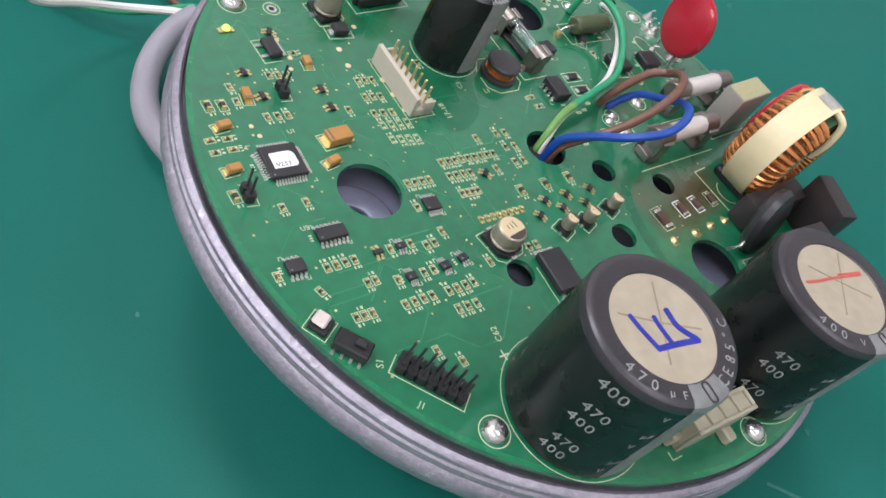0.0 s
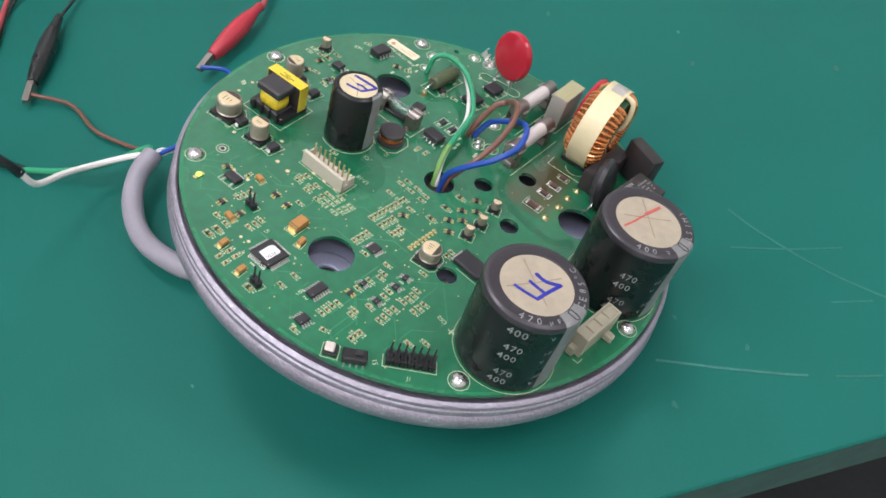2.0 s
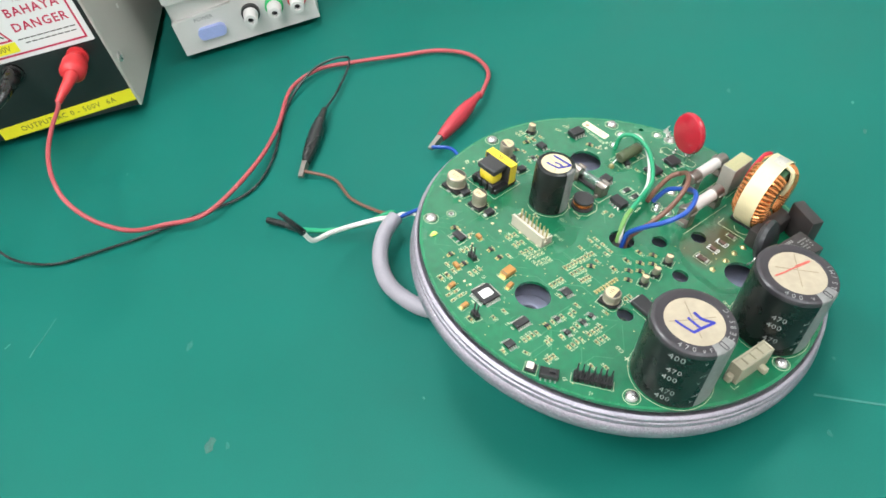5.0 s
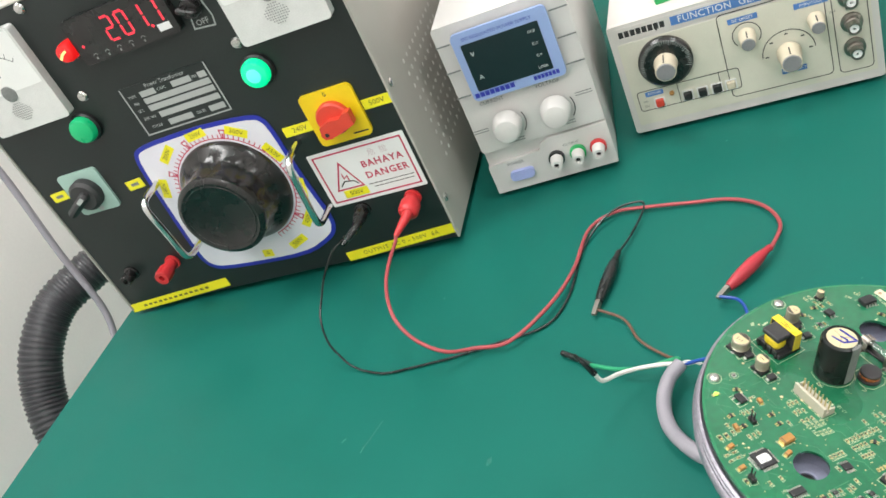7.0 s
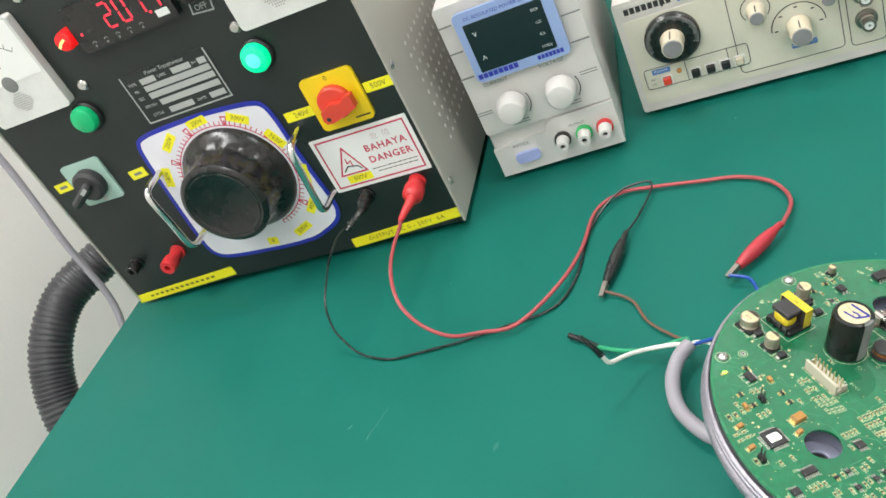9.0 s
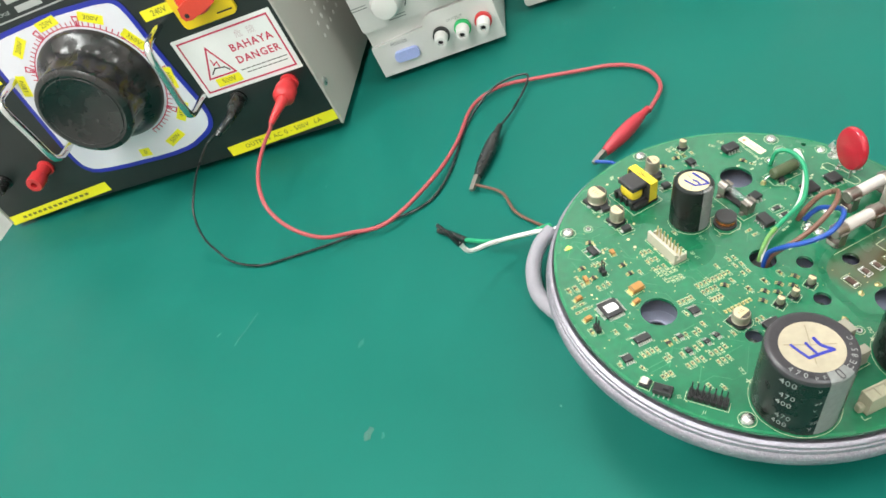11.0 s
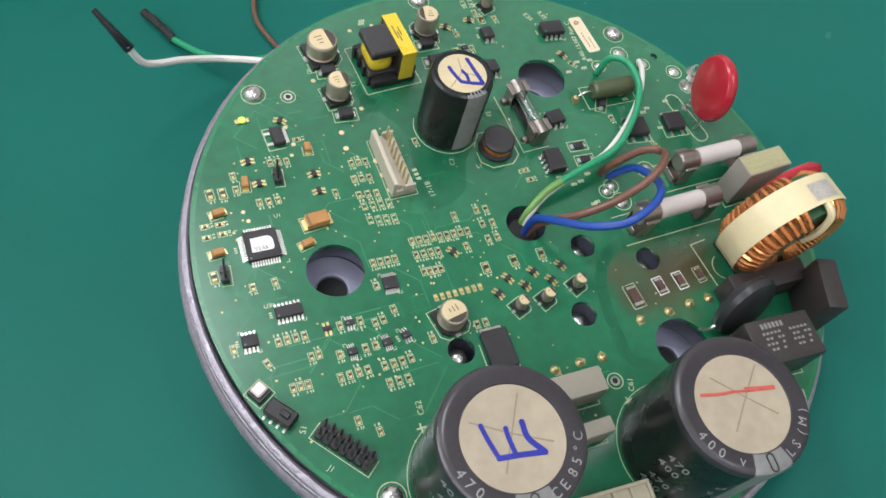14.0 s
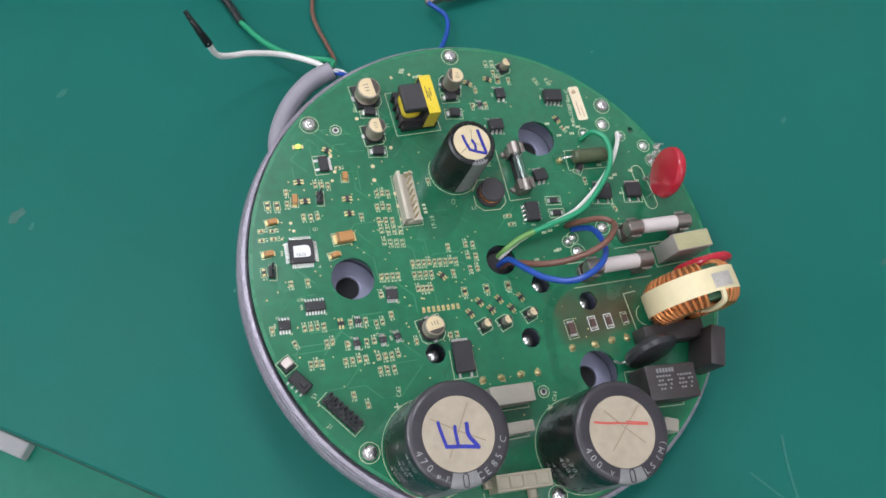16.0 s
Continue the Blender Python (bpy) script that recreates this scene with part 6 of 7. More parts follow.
for z_ in (80, 57, 34):
    bm = B()
    lathe(bm, [(8.5, 0), (8.5, 2.5), (6.2, 3), (6.2, 7), (5.2, 7.5), (5.2, 15), (4.2, 15), (4.2, 9), (0, 9)], 24, m=front(191, z_, 1.5))
    bn = part("coaxial_socket", bm, M_NICKEL, fg)
    bm = B()
    lathe(bm, [(3.6, 9), (3.6, 14.2), (1.2, 14.2), (1.0, 10), (0, 10)], 18, m=front(191, z_, 1.5))
    part("insulator", bm, M_PAPER, bn)
for fx, fy in ((14, 20), (198, 20), (14, 245), (198, 245)):
    bm = B()
    cyl(bm, fx, fy, -5, 7, 5.2, 16)
    part("foot", bm, M_PLAST, fg)
tb = thing("terminal_block", "green pluggable terminal block lying on the function generator", "terminal block", T(167.2, 347.3, 115, -35.1) @ T(60, 27, 0, 8))
bm = B()
box(bm, 0, 0, 0, 34, 12, 11, 0.6)
for i in range(6):
    box(bm, -14 + 5.6 * i, -4.5, 5.5, 3.6, 5, 6.2, 0.3)
part("body", bm, M_TERMG, tb)

def on_generator(x, y, z):
    return (T(167.2, 347.3, 115, -35.1) @ Vector((x, y, z))).to_tuple()


polywire("probe_cable", [on_generator(*p) for p in ((84, 150, 3), (88, 90, 3), (96, 48, 3.2), (110, 34, 3.2), (128, 38, 3.2), (136, 60, 3.2), (128, 90, 3.2), (112, 120, 3.2), (120, 200, 3.2))], 3.0, M_GREYPVC,
         "grey probe cable lying looped on the function generator", "cable")

# ---- small parts on the board ----
def passive_mesh(kind, variant):
    """Chip part with end caps, pads and a printed outline; long side along y."""
    bm = B()
    rnd = random.Random(variant * 7 + len(kind))
    s = {"r": 0.78, "c": 0.8, "l": 1.2, "e": 0.8}[kind]
    w, l = 0.95 * s, 1.75 * s
    if kind != "e":
        box(bm, 0, 0, 0.12, w, l * 0.62, 0.55 * s, 0.06, mi=0)
        for sg in (-1, 1):
            box(bm, 0, sg * l * 0.42, 0.08, w, l * 0.26, 0.56 * s, mi=1)
    for sg in (-1, 1):
        box(bm, 0, sg * l * 0.53, 0, w * 1.1, l * 0.28, 0.07, mi=1)
    q = [(-w, -l * 0.86), (w, -l * 0.86), (w, l * 0.86), (-w, l * 0.86), (-w, -l * 0.86)]
    stroke(bm, q, 0.19, 0, 0.05, mi=2)
    side = 1 if variant % 2 else -1
    for k in range(3):
        box(bm, rnd.uniform(-0.2, 0.2) + (k - 1) * 0.62, side * (l * 0.86 + 0.8), 0, 0.32, 0.75, 0.05, mi=2)
    body = {"r": M_RES, "c": M_CERCAP, "l": M_RES, "e": M_RES}[kind]
    return mesh_of(bm, [body, M_GOLD, M_SILK], "chip_" + kind)


PASSIVE = {(k, v): passive_mesh(k, v) for k in "rcle" for v in range(3)}
NAMES = {"r": "chip_resistor", "c": "chip_capacitor", "l": "chip_resistor", "e": "empty_pads"}
random.seed(11)


def row(kind, x, y, dx=0, dy=0, n=1, rz=0):
    for i in range(n):
        k = kind[i % len(kind)]
        part(NAMES[k], PASSIVE[k, random.randrange(3)], None, pcb, "", T(x + dx * i, y + dy * i, 0, rz + random.uniform(-2, 2)))


row("rcr", -67.5, 38.6, 2.4, -0.25, 3)
row("c", -79.1, 36.6)
row("ll", -86.8, 31.8, 3.5, -0.4, 2)
row("r", -79.4, 31.9)
row("crc", -74.1, 26.0, 2.65, -0.25, 3)
row("cr", -90.6, 21.9, 4.1, -0.3, 2, 90)
row("rc", -90.9, 18.3, 4.4, 0.1, 2, 90)
row("rcr", -44.2, 32.9, 2.2, -0.2, 3)
row("crr", -45.1, 27.2, 2.3, -0.25, 3)
row("rrc", -45.5, 21.5, 2.65, -0.3, 3)
row("eee", -45.2, 17.3, 2.5, -0.1, 4)
row("eee", -45.1, 12.4, 2.4, -0.3, 4)
row("l", -91.9, 5.8)
row("r", -82.9, 0.3)
row("c", -76.8, 0.3)
row("rcrr", -80.7, -17.1, 2.35, 0, 4)
row("c", -92.2, -15.8)
row("rc", -73.7, -23.4, 2.1, 0, 2)
row("c", -63.8, -17.1)
row("r", -58.1, -17.2)
row("rr", -54.3, -18.8, 2.4, 0.1, 2)
row("crrc", -48.9, -1.3, 2.15, -0.1, 4)
row("r", -50.4, -8.4)
row("c", -48.1, -16.4)
row("c", -66.4, -25.0)
row("r", -59.2, -25.2)
row("r", -56.4, -25.3)
row("rcc", -80.6, -30.3, 2.0, -0.1, 3)
row("crcr", -68.1, -31.2, 2.5, 0, 4)
row("rcrr", -55.9, -31.5, 2.5, 0, 4)
row("crr", -56.2, -36.4, 2.6, -0.1, 3)
row("c", -67.4, -43.6)
row("c", -62.9, -48.0)
row("ee", 15.5, 88.9, 2.9, -0.1, 2)
row("c", 18.0, 84.0)
row("lc", 19.2, 80.3, 5, -0.3, 2)
row("c", 7.8, 75.6)
row("rc", 4.6, 68.7, 6.2, 0, 2)
row("ee", 36.7, 79.0, 5.7, -0.3, 2, 20)
row("r", 43.5, 55.0, rz=30)
row("r", -22.2, 36.2)
row("cr", 8.5, 17.5, 0, -3.7, 2, 90)
row("c", -20.2, 7.6)
row("cr", -12.8, 7.6, 3, -0.2, 2)
row("rc", -12.8, 2.7, 3.2, -0.3, 2)
row("rc", -13.1, -2.5, 3, -0.3, 2)
row("crrcrrcrr", -35.7, 2.5, 2.18, -0.12, 9)
row("rrcr", -36.0, -2.1, 2.25, -0.13, 4)
row("rcrr", -35.7, -7.9, 1.7, -0.1, 4)
row("c", -20.4, -3.2)
row("lll", -17.6, -11.5, 9.15, 0, 3)
row("rc", -27.0, -27.5, 2.6, 0, 2)
row("c", -40.6, -28.0)
row("r", -85.0, -22.0, rz=20)
row("r", 47.0, 30.0)
row("c", 57.5, 15.5, rz=20)
row("r", -57.6, 45.0, rz=90)
row("r", -52.0, 24.0)


def ic(x, y, rz, L, W, h, n, pitch, label, name="integrated_circuit", sides=2, mark=True, outline=True):
    """Moulded chip with gull-wing leads along its long sides."""
    c = thing(name, label, "", T(x, y, 0, rz) @ Matrix.Scale(0.92 if n > 9 else 0.84, 4), parent=pcb)
    bm = B()
    box(bm, 0, 0, 0.15, L, W, h, min(0.3, h * 0.15))
    body = part("body", bm, M_BLACK, c)
    bm = B()

    def lead(px, py, a):
        have = len(bm.verts)
        wd = pitch * 0.5
        box(bm, 0, 0.35, h * 0.42, wd, 0.7, 0.14)
        box(bm, 0, 0.75, 0.06, wd, 0.14, h * 0.42)
        box(bm, 0, 1.15, 0, wd * 1.3, 1.0, 0.14)
        bm.verts.ensure_lookup_table()
        put(bm, list(bm.verts)[have:], T(px, py, 0, a))

    for i in range(n):
        o = (i - (n - 1) / 2) * pitch
        lead(o, W / 2, 0)
        if sides > 1:
            lead(o, -W / 2, 180)
        if sides == 4:
            lead(L / 2, o, -90)
            lead(-L / 2, o, 90)
    part("lead_frame", bm, M_GOLD if name == "transistor" else M_TIN, c, "row of plated leads")
    if mark:
        bm = B()
        cyl(bm, -L / 2 + 0.8, -W / 2 + 0.8, h + 0.151, 0.3, 0.02, 10)
        part("pin_mark", bm, M_STRIPE, body)
    if outline:
        bm = B()
        a, b_ = L / 2 + (1.9 if sides == 4 else 0.5), W / 2 + 2.0
        stroke(bm, [(-a, b_ - 1), (-a, b_), (-a + 1, b_)], 0.2, 0, 0.05)
        stroke(bm, [(a, -b_ + 1), (a, -b_), (a - 1, -b_)], 0.2, 0, 0.05)
        for k in range(3):
            box(bm, -a - 0.9, 1.0 - k * 0.8, 0, 0.9, 0.45, 0.05)
        part("silkscreen_outline", bm, M_SILK, c)
    return c


qfp = ic(-77.2, 12.0, -2, 10, 10, 1.5, 11, 0.8, "square flat-pack chip with a white version sticker", sides=4)
bm = B()
prism(bm, [(-3.4, -2.5), (2.6, -2.5), (3.2, -2.2), (3.5, -1.6), (3.5, 1.0), (3.1, 1.9), (2.2, 2.4), (1.2, 2.5), (-3.2, 2.3)], 1.66, 1.74)
st = part("sticker", bm, M_PAPER, qfp, "white version sticker")
bm = B()
text(bm, "V2.53", 1.75, -0.5, -1.5, 1.75, 0.04)
part("version_print", bm, M_BLKPRINT, st)
ic(-75.7, -9.4, -2, 8.7, 4.0, 1.6, 7, 1.27, "fourteen-pin small outline chip")
ic(-87.7, -15.0, -3, 5.0, 4.0, 1.6, 4, 1.27, "eight-pin small outline chip")
ic(-46.4, -8.7, -3, 5.2, 4.4, 1.0, 9, 0.55, "thin fine-pitch chip")
ic(-61.1, -17.2, 0, 3.0, 1.8, 1.1, 3, 0.95, "tiny six-pin chip")
ic(-63.0, -25.3, 0, 3.2, 2.4, 1.1, 4, 0.65, "tiny eight-pin chip")
ic(-53.2, -25.4, 4, 3.2, 2.4, 1.1, 4, 0.65, "tiny eight-pin chip")
ic(-47.5, -24.9, 10, 3.0, 2.2, 1.1, 3, 0.95, "tiny six-pin chip")
ic(42.2, 70.2, -4, 9.6, 6.4, 3.4, 4, 2.2, "eight-pin moulded optocoupler")
ic(18.6, 17.7, 88, 9.6, 6.4, 3.4, 4, 2.2, "eight-pin moulded optocoupler")
ic(18.2, 73.1, 0, 4.8, 5.4, 2.4, 2, 2.54, "four-pin optocoupler")
ic(12.4, 58.2, 0, 7.4, 5.6, 3.2, 3, 2.2, "six-pin optocoupler")
ic(26.3, 33.6, 6, 6.8, 5.8, 3.0, 2, 2.6, "moulded power diode", mark=False)
ic(8.0, 68.9, 0, 2.6, 1.8, 1.1, 3, 0.9, "tiny six-pin chip")
for sx, sy, rz in ((-73.7, 40.4, 90), (-60.6, 52.8, 60), (-72.5, 32.2, 90), (-56.2, 31.7, 90), (-56.5, 25.5, 90), (-67.4, -17.1, 0), (-25.2, -4.0, 40), (14.5, 80.8, 70), (5.0, 79.4, 60), (41.7, 59.3, 30),
                   (-12.7, -16.5, 30), (-4.4, -16.5, 30), (4.7, -16.8, 30), (-17.4, -20.4, 30), (-8.6, -20.1, 30), (-0.1, -20.6, 30)):
    ic(sx, sy, rz, 2.9, 1.5, 1.0, 2, 1.4, "three-lead small transistor", "transistor", mark=False, outline=False)


def diode(x, y, rz, L=4.4, W=3.6, h=2.2, tab=False):
    c = thing("diode", "black moulded diode with folded tabs", "", T(x, y, 0, rz), parent=pcb)
    bm = B()
    box(bm, 0, 0, 0.15, L, W, h, 0.3)
    part("body", bm, M_BLACK, c)
    bm = B()
    for sg in (-1, 1):
        box(bm, sg * (L / 2 + 0.2), 0, 0, 1.6, W * 0.6, 0.3)
        box(bm, sg * (L / 2 + 0.05), 0, 0.1, 0.25, W * 0.55, h * 0.55)
    part("tabs", bm, M_TIN, c)
    bm = B()
    a, b_ = L / 2 + 1.6, W / 2 + 0.6
    stroke(bm, [(-a, -b_), (a, -b_), (a, b_), (-a, b_), (-a, -b_)], 0.22, 0, 0.05)
    part("silkscreen_outline", bm, M_SILK, c)


diode(-40.4, 68.3, -4)
diode(-40.3, 50.6, -4)
diode(-4.5, 73.0, 2)
diode(-4.4, 65.3, -4)
diode(29.9, 22.1, -3, 3.6, 2.6, 0.7)
diode(29.9, 16.5, -3, 3.6, 2.6, 0.7)
diode(46.0, 36.2, 60, 3.8, 2.6, 2)


def power_chip(x, y, rz, L, W, h, label):
    """Flat power package with a soldered tab and short leads."""
    c = thing("power_transistor", label, "", T(x, y, 0, rz), parent=pcb)
    bm = B()
    box(bm, 0, 0, 0.2, L, W, h, 0.35)
    part("body", bm, M_BLACK, c)
    bm = B()
    box(bm, 0, W / 2 + 0.4, 0.05, L * 0.85, 1.8, 0.5)
    for k in (-1, 1):
        box(bm, k * L * 0.3, -W / 2 - 0.8, 0.05, 0.9, 2.0, 0.5)
    part("lead_frame", bm, M_TIN, c)
    bm = B()
    a, b_ = L / 2 + 0.8, W / 2 + 1.9
    stroke(bm, [(-a, b_ * 0.4), (-a, -b_), (a, -b_), (a, b_ * 0.4)], 0.24, 0, 0.05)
    part("silkscreen_outline", bm, M_SILK, c)


power_chip(-24.4, -36.7, -2, 7.6, 11.8, 2.4, "flat black power transistor")
power_chip(-63.0, 46.8, -88, 6.4, 3.6, 1.7, "black voltage regulator with a metal tab")
power_chip(67.6, 22.8, -4, 7.0, 6.6, 2.4, "flat black power transistor")
power_chip(52.9, 23.7, -6, 7.6, 7.0, 2.4, "flat black power transistor")


def tantalum(x, y, rz, L, W, h):
    c = thing("tantalum_capacitor", "orange tantalum capacitor with gold end tabs", "", T(x, y, 0, rz), parent=pcb)
    bm = B()
    box(bm, 0, 0, 0.15, L, W, h, min(0.25, h * 0.15))
    b_ = part("body", bm, M_TANT, c)
    bm = B()
    for sg in (-1, 1):
        box(bm, sg * (L / 2 + 0.15), 0, 0, L * 0.28, W * 0.9, 0.3)
        box(bm, sg * (L / 2 + 0.06), 0, 0.1, 0.2, W * 0.8, h * 0.6)
    part("tabs", bm, M_GOLD, c)
    bm = B()
    box(bm, -L * 0.4, 0, h + 0.151, L * 0.1, W * 0.9, 0.02)
    part("polarity_bar", bm, M_CERCAP, b_)
    bm = B()
    a, d = L / 2 + L * 0.16 + 0.3, W / 2 + 0.5
    stroke(bm, [(a * 0.4, -d), (-a, -d), (-a, d), (a * 0.4, d)], 0.22, 0, 0.05)
    part("silkscreen_outline", bm, M_SILK, c)


tantalum(-60.2, 15.7, 4, 6.6, 4.0, 2.6)
tantalum(-55.5, 41.0, 84, 3.2, 2.0, 1.6)
tantalum(-76.4, 33.0, 82, 3.8, 2.0, 1.7)
tantalum(-86.1, 25.0, 6, 3.6, 2.0, 1.7)
tantalum(-89.2, 12.6, 4, 3.6, 2.0, 1.7)
tantalum(-64.9, 9.3, 12, 3.6, 2.0, 1.7)


def pin_header(x, y, rz, cols, rows_, h=6.2):
    c = thing("pin_header", "black pin header with upright pins", "", T(x, y, 0, rz) @ Matrix.Scale(0.93, 4), parent=pcb)
    for i in range(cols):
        bm = B()
        for k in range(rows_):
            prism(bm, [(0.85 * a, 1.27 * b_) for a, b_ in ((-1, -1), (1, -1), (1.4, -0.6), (1.4, 0.6), (1, 1), (-1, 1), (-1.4, 0.6), (-1.4, -0.6))], 0, 2.5,
                  m=T((i - (cols - 1) / 2) * 2.54, (k - (rows_ - 1) / 2) * 2.54))
        blk = part("block", bm, M_PLAST, c)
        for k in range(rows_):
            bm = B()
            box(bm, (i - (cols - 1) / 2) * 2.54, (k - (rows_ - 1) / 2) * 2.54, 2.5, 0.6, 0.6, h, 0.12)
            part("pin", bm, M_FERR, blk)
    bm = B()
    a, d = cols * 1.27 + 0.7, rows_ * 1.27 + 0.7
    stroke(bm, [(-a, d * 0.6), (-a, -d), (a, -d), (a, d * 0.6)], 0.25, 0, 0.05)
    part("silkscreen_outline", bm, M_SILK, c)


pin_header(-72.7, -49.2, -52, 7, 2)
pin_header(-66.9, 32.8, 84, 2, 1)
pin_header(-89.1, 5.5, 84, 2, 1)

c = thing("push_button", "square tactile button with a pale cap", "", T(-89.1, -29.3, 0, 32) @ Matrix.Scale(0.82, 4), parent=pcb)
bm = B()
box(bm, 0, 0, 0.1, 5.4, 5.4, 1.6, 0.2)
part("base", bm, M_PLAST, c)
bm = B()
box(bm, 0.4, 0.5, 1.7, 4.4, 4.0, 1.3, 0.5)
part("cap", bm, mat("pinkish_white_cap", (0.72, 0.64, 0.58), 0.3, metal=0.2), c)
bm = B()
stroke(bm, [(-3.4, -3.4), (3.4, -3.4), (3.4, 3.4), (-3.4, 3.4), (-3.4, -3.4)], 0.25, 0, 0.05)
part("silkscreen_outline", bm, M_SILK, c)
c = thing("slide_switch", "black slide switch", "", T(-85.6, -36.4, 0, -52) @ Matrix.Scale(0.85, 4), parent=pcb)
bm = B()
box(bm, 0, 0, 0.1, 9.5, 5.2, 3.4, 0.4)
part("body", bm, M_PLAST, c)
bm = B()
box(bm, 1.5, 0, 3.45, 3, 1.8, 1.2, 0.2)
part("slider", bm, M_BLACK, c)
bm = B()
for i in range(4):
    box(bm, -3.6 + 2.4 * i, -3.2, 0, 0.8, 1.4, 0.4)
part("lead_frame", bm, M_TIN, c)

led = thing("led", "lit green indicator LED", "", T(-71.6, 55.2), parent=pcb)
bm = B()
box(bm, 0, 0, 0.05, 2.6, 1.9, 0.55, 0.1)
part("base", bm, mat("yellowish_led_base", (0.42, 0.40, 0.16), 0.5), led)
bm = B()
lathe(bm, [(1.0, 0.6), (0.95, 1.1), (0.6, 1.5), (0, 1.65)], 14)
part("lens", bm, M_LED, led, "glowing yellow-green lens")
for sg in (-1, 1):
    bm = B()
    box(bm, sg * 1.7, 0, 0, 0.9, 1.7, 0.35, 0.08)
    part("contact", bm, M_GOLD, led)

# power resistors in the scorched corner
for rx, ry, w, l in ((22.7, -32.5, 3.4, 6.4), (32.5, -31.6, 2.6, 4.6), (39.7, -31.7, 2.6, 4.6), (47.0, -31.6, 2.2, 4.2)):
    c = thing("power_chip_resistor", "dark heat-browned chip resistor", "", T(rx, ry, 0, 4), parent=pcb)
    bm = B()
    box(bm, 0, 0, 0.1, w * 0.8, l * 0.7, 0.7, 0.08)
    part("body", bm, M_SCORCHED, c)
    bm = B()
    for sg in (-1, 1):
        box(bm, 0, sg * l * 0.42, 0.02, w * 0.85, l * 0.16, 0.7, 0.08)
    part("end_caps", bm, M_TIN, c)
    bm = B()
    a, d = w * 0.62, l * 0.62
    stroke(bm, [(-a, -d), (a, -d), (a, d), (-a, d), (-a, -d)], 0.3 if 30 < rx < 41 else 0.18, 0, 0.05)
    part("silkscreen_outline", bm, M_PAPER if 30 < rx < 41 else M_SILK, c)
for gx, gy in ((21.1, -39.8), (30.8, -40.0), (38.5, -39.7), (45.7, -39.9), (-18.3, -46.2), (-11.0, -46.5), (-3.1, -46.7), (4.1, -47.3)):
    c = thing("solder_post", "gold solder post", "", T(gx, gy, 0, gx * 9), parent=pcb)
    bm = B()
    lathe(bm, [(1.4, 0), (1.2, 0.4), (0.55, 0.9), (0.35, 1.5), (0, 1.6)], 14)
    part("joint", bm, M_GOLD, c)
    bm = B()
    box(bm, 0.5, 0.6, 0, 2.2, 1.9, 0.06)
    part("pad", bm, M_GOLD, c)
for i in range(8):
    c = thing("solder_pin", "short gold pin", "", T(-35.3 + 1.96 * i, -16.5 - 0.04 * i), parent=pcb)
    bm = B()
    box(bm, 0, 0, 0, 1.2, 2.2, 0.06)
    lathe(bm, [(0.55, 0), (0.45, 0.8), (0, 1.2)], 10)
    part("pin", bm, M_GOLD, c)
for px, py, r_, filled in ((63.4, 55.5, 2.3, 1), (80.3, 43.6, 2.0, 1), (82.0, 36.4, 2.0, 1), (48.9, 7.8, 2.3, 1), (34.8, -1.2, 2.3, 1), (-55.5, 61.4, 1.4, 0), (4.5, -54.6, 1.4, 0), (53.0, 51.8, 1.6, 1), (70.2, 49.2, 1.6, 1), (31.5, 3.5, 1.6, 1), (34.0, 5.0, 1.6, 1)):
    c = thing("solder_pad", "round tinned solder pad", "", T(px, py), parent=pcb)
    bm = B()
    if filled:
        lathe(bm, [(r_, 0), (r_ * 0.85, 0.35), (r_ * 0.5, 0.9), (0, 1.2)], 20)
        part("solder", bm, M_TIN, c)
    else:
        lathe(bm, [(r_, 0), (r_, 0.08), (r_ * 0.6, 0.08), (r_ * 0.55, 0)], 20)
        part("annulus", bm, M_TIN, c)
        bm = B()
        cyl(bm, 0, 0, 0.01, r_ * 0.56, 0.03, 16)
        part("bore_shade", bm, M_DARK, c)
    bm = B()
    ring2d(bm, 0, 0, r_ + 0.9, 0.25, 0, 0.05, seg=24)
    part("silkscreen_ring", bm, M_SILK, c)

# printed label, legends and outlines
c = thing("paper_label", "cream paper label with small dark print", "", T(54.4, 66.6, 0, 3), parent=pcb)
bm = B()
prism(bm, rounded(5.0, 16.6, 0.9), 0.02, 0.14)
part("label", bm, M_LABEL, c)
bm = B()
for i in range(5):
    box(bm, -0.9 + 0.7 * (i % 3), 5.2 + 0.6 * (i // 2), 0.15, 0.8, 0.7, 0.02)
for i in range(6):
    box(bm, -0.8, -5.5 + 1.2 * i, 0.15, 0.5, 0.8, 0.02)
    box(bm, 0.9, -6.5 + 0.9 * i, 0.15, 0.4, 0.6, 0.02)
part("label_print", bm, mat("brown_print", (0.3, 0.14, 0.06), 0.5), c)
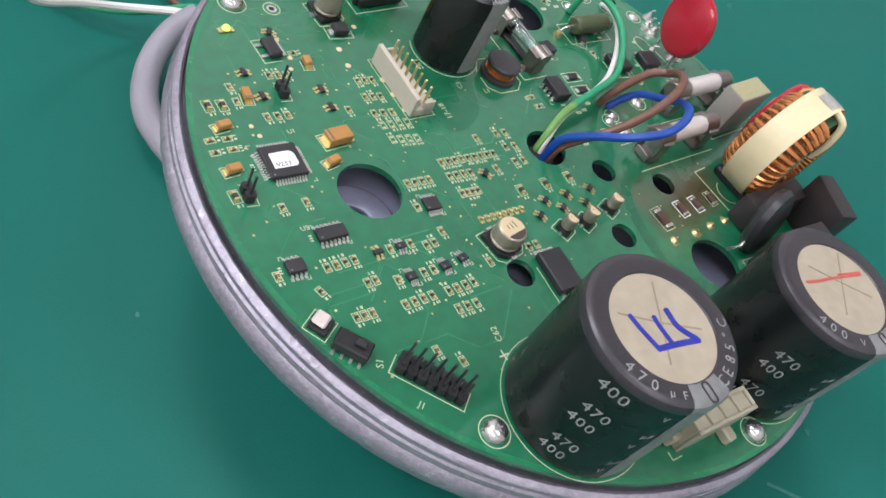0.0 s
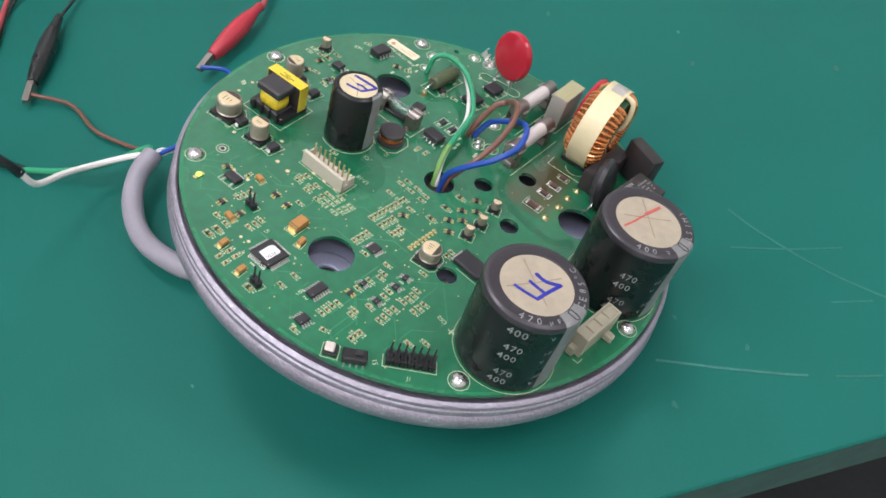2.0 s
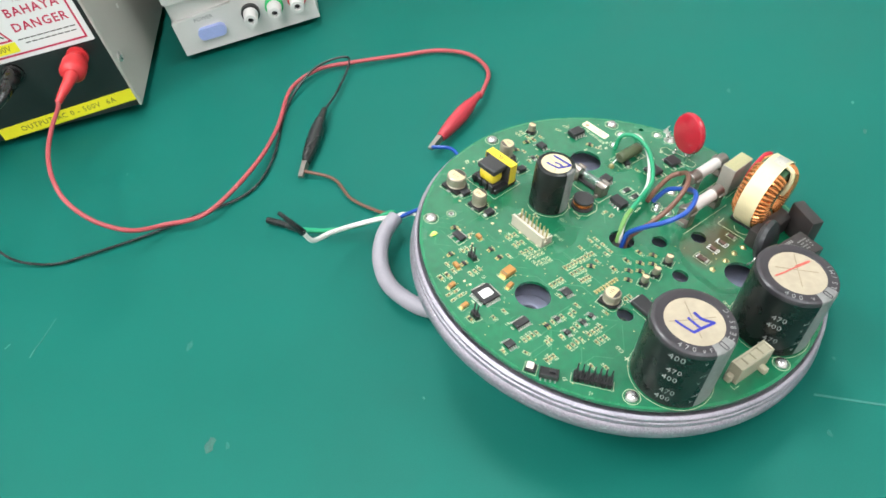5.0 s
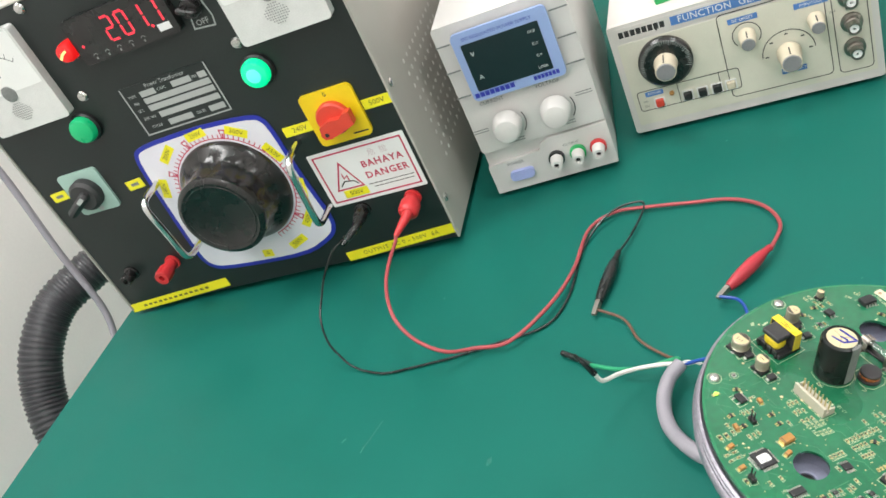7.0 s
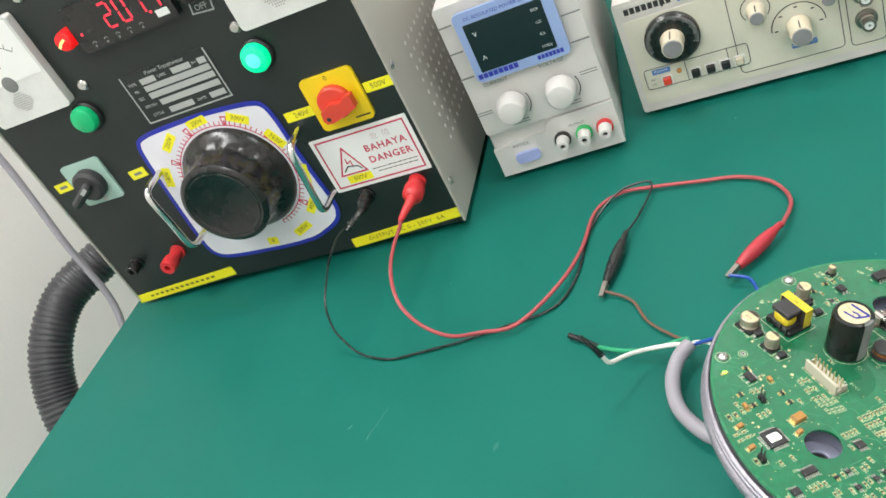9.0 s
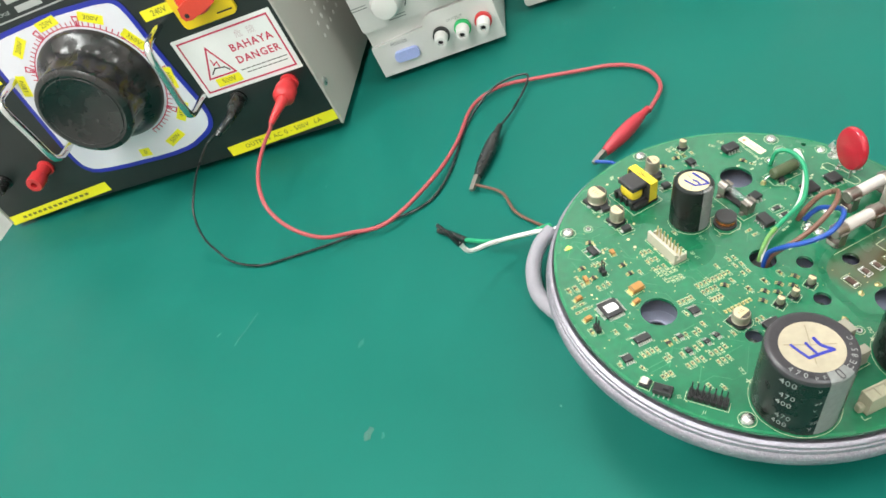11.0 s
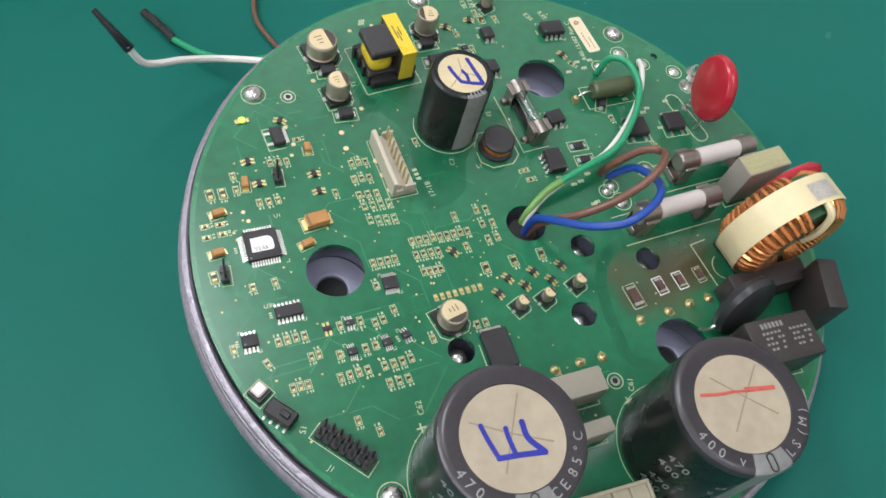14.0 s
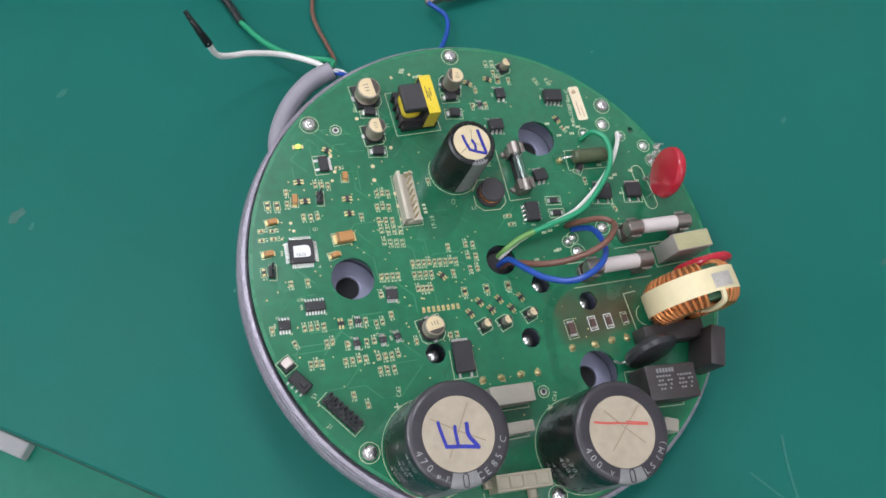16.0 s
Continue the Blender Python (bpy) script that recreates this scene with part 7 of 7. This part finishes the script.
for s, size, x, y, rz in (("J1", 2.2, -77.6, -53.2, -52), ("S1", 2.4, -81.2, -41.6, 60), ("C62", 2.4, -51.0, -45.2, 84), ("C61", 2.4, 8.5, -57.0, 70), ("+", 5.5, -52.5, -50.7, 0), ("+", 5.5, 5.7, -61.3, 20),
                         ("C3", 2.2, -13.5, 26.0, 80), ("L1", 2.2, -5.5, 22.5, 0), ("T1", 2.2, -33.8, 62, 90), ("F2", 2.2, 5.6, 41, 90), ("U1", 1.8, -70.4, 20.5, 0), ("U5", 1.8, -80.6, -6.2, 0), ("D6", 1.8, -46.2, 70, 90), ("J17", 2.4, -9.5, -90.8, 176), ("R40-15387 Rev C", 2.55, 49.9, 64.6, 87), ("17-18", 2.5, -23.8, 18.2, 92)):
    bm = B()
    text(bm, s, size, 0, 0, 0, 0.05)
    part("silkscreen_legend", bm, M_SILK, pcb, "pale printed reference letters", T(x, y, 0, rz))
bm = B()
random.seed(21)
for i in range(3):
    box(bm, -26.2 + 0.1 * i, 26 - 1.6 * i, 0, 1.5, 1.0, 0.05, rz=4)
for (cx, cy, n, sp) in ((-20, 84, 4, 6), (45, 60, 6, 9), (62, 30, 8, 10), (20, 5, 6, 8)):
    for i in range(n):
        bx, by = cx + random.uniform(-sp, sp), cy + random.uniform(-sp, sp)
        for k in range(3):
            box(bm, bx + 0.75 * k, by, 0, 0.5, 1.1, 0.05)
tagged(part("silkscreen_print", bm, M_SILK, pcb, "small unreadable board print"), kind="stuff")
bm = B()
q = rounded(5.4, 21, 2.6, 6)
stroke(bm, q + q[:1], 0.34, 0, 0.05)
put(bm, list(bm.verts), T(74.4, 24.0, 0, 9))
part("slot_outline", bm, M_SILK, pcb)
bm = B()
prism(bm, rounded(5.2, 20.8, 2.5, 6), 0, 0.012, m=T(74.4, 24.0, 0, 9))
part("dark_mask_area", bm, M_MASKD, pcb, "darker area of solder mask")

bm = B()
lathe(bm, [(95.9, 0), (95.9, 0.012), (97.15, 0.012), (97.15, 0)], 160)
part("edge_band", bm, M_TRACE, pcb, "paler rim without copper")
# copper under the mask: isolation band, darker mask areas, tracks and vias
bm = B()
ribbon(bm, [(40, -11.6), (33, -12.6), (25.5, -15.2), (18.8, -19.2), (14.8, -25.5), (12.8, -33), (12.0, -41), (12.2, -50), (19, -55)], 3.6, 0, 0.02)
part("isolation_band", bm, M_MASKD, pcb, "darker band without copper")
# Darker mask areas; the first also paints the upright capacitor's dark reflection.
for pts in ([(-31, 55), (-14, 57), (-2, 53), (11, 42), (4, 34.5), (-8, 27), (-13, 16), (-22, 11), (-27.5, 12.5), (-26.6, 24), (-24.5, 40), (-29.5, 50)],
            [(57.5, 10.2), (67, 10), (71.3, 17.5), (60.5, 18.8)], [(50, 44), (36, 44), (38, 34), (50, 34)], [(-36, 50), (-32, 58), (-30, 56), (-29.8, 50)]):
    bm = B()
    prism(bm, [(q.x, q.y) for q in smooth_path([(x, y, 0) for x, y in pts + pts[:1]], 4)[:-1]], 0, 0.012)
    part("dark_mask_area", bm, M_MASKD, pcb, "darker area of solder mask")
bm = B()
random.seed(31)


def clear(x, y, r):
    if math.hypot(x, y) > 94 - r:
        return False
    for hx, hy in BIG_HOLES:
        if math.hypot(x - hx, y - hy) < 8.6 + r:
            return False
    for hx, hy in SMALL_HOLES:
        if math.hypot(x - hx, y - hy) < 4.2 + r:
            return False
    return math.hypot(x - 0.6, y + 0.6) > 6.6 + r


for i in range(130):
    x, y = random.uniform(-92, 30), random.uniform(-62, 88)
    if x > -15 and random.random() < 0.7:
        continue
    pts = [(x, y)]
    ang = random.choice((0, 90, 180, 270))
    for k in range(random.randint(2, 4)):
        l = random.uniform(3, 15)
        x, y = x + l * math.cos(radians(ang)), y + l * math.sin(radians(ang))
        pts.append((x, y))
        ang += random.choice((45, -45, 45, -45, 90))
    if all(clear(a + (c_ - a) * t / 6, b_ + (d - b_) * t / 6, 0.6) for (a, b_), (c_, d) in zip(pts, pts[1:]) for t in range(7)):
        stroke(bm, pts, random.choice((0.28, 0.28, 0.4)), 0, 0.018)
tagged(part("copper_track_layer", bm, M_TRACE, pcb, "fine copper tracks under the mask"), kind="stuff")
bm = B()
for i in range(220):
    x, y = random.gauss(-55, 26), random.gauss(0, 32)
    if i % 5 == 0:
        x, y = random.uniform(-10, 85), random.uniform(-45, 85)
    if clear(x, y, 0.6):
        lathe(bm, [(random.choice((0.26, 0.3, 0.36)), 0), (0.25, 0.06), (0, 0.06)], 8, m=T(x, y))
tagged(part("via_layer", bm, M_GOLD, pcb, "scattered gold vias"), kind="stuff")
bm = B()
for x, y, r_ in ((-44, 38.5, 1.1), (-43.5, 44.5, 1.1), (-36.6, 32, 1.1), (-36.4, 26.6, 1.1), (-36, 21, 1.1), (-46, 66, 1.0), (-34.5, 52, 1.0), (-20, 85, 0.8), (-28, 84, 0.9), (-59.6, 50.2, 0.9), (-59, 43.5, 0.9), (-60.6, 39.8, 0.8), (-79.3, 24, 0.8), (-78.6, 20.8, 0.8)):
    lathe(bm, [(r_ * 0.8, 0), (r_ * 0.7, 0.12), (0, 0.16)], 12, m=T(x, y))
tagged(part("test_points", bm, M_CANTOP, pcb, "round test points"), kind="stuff")
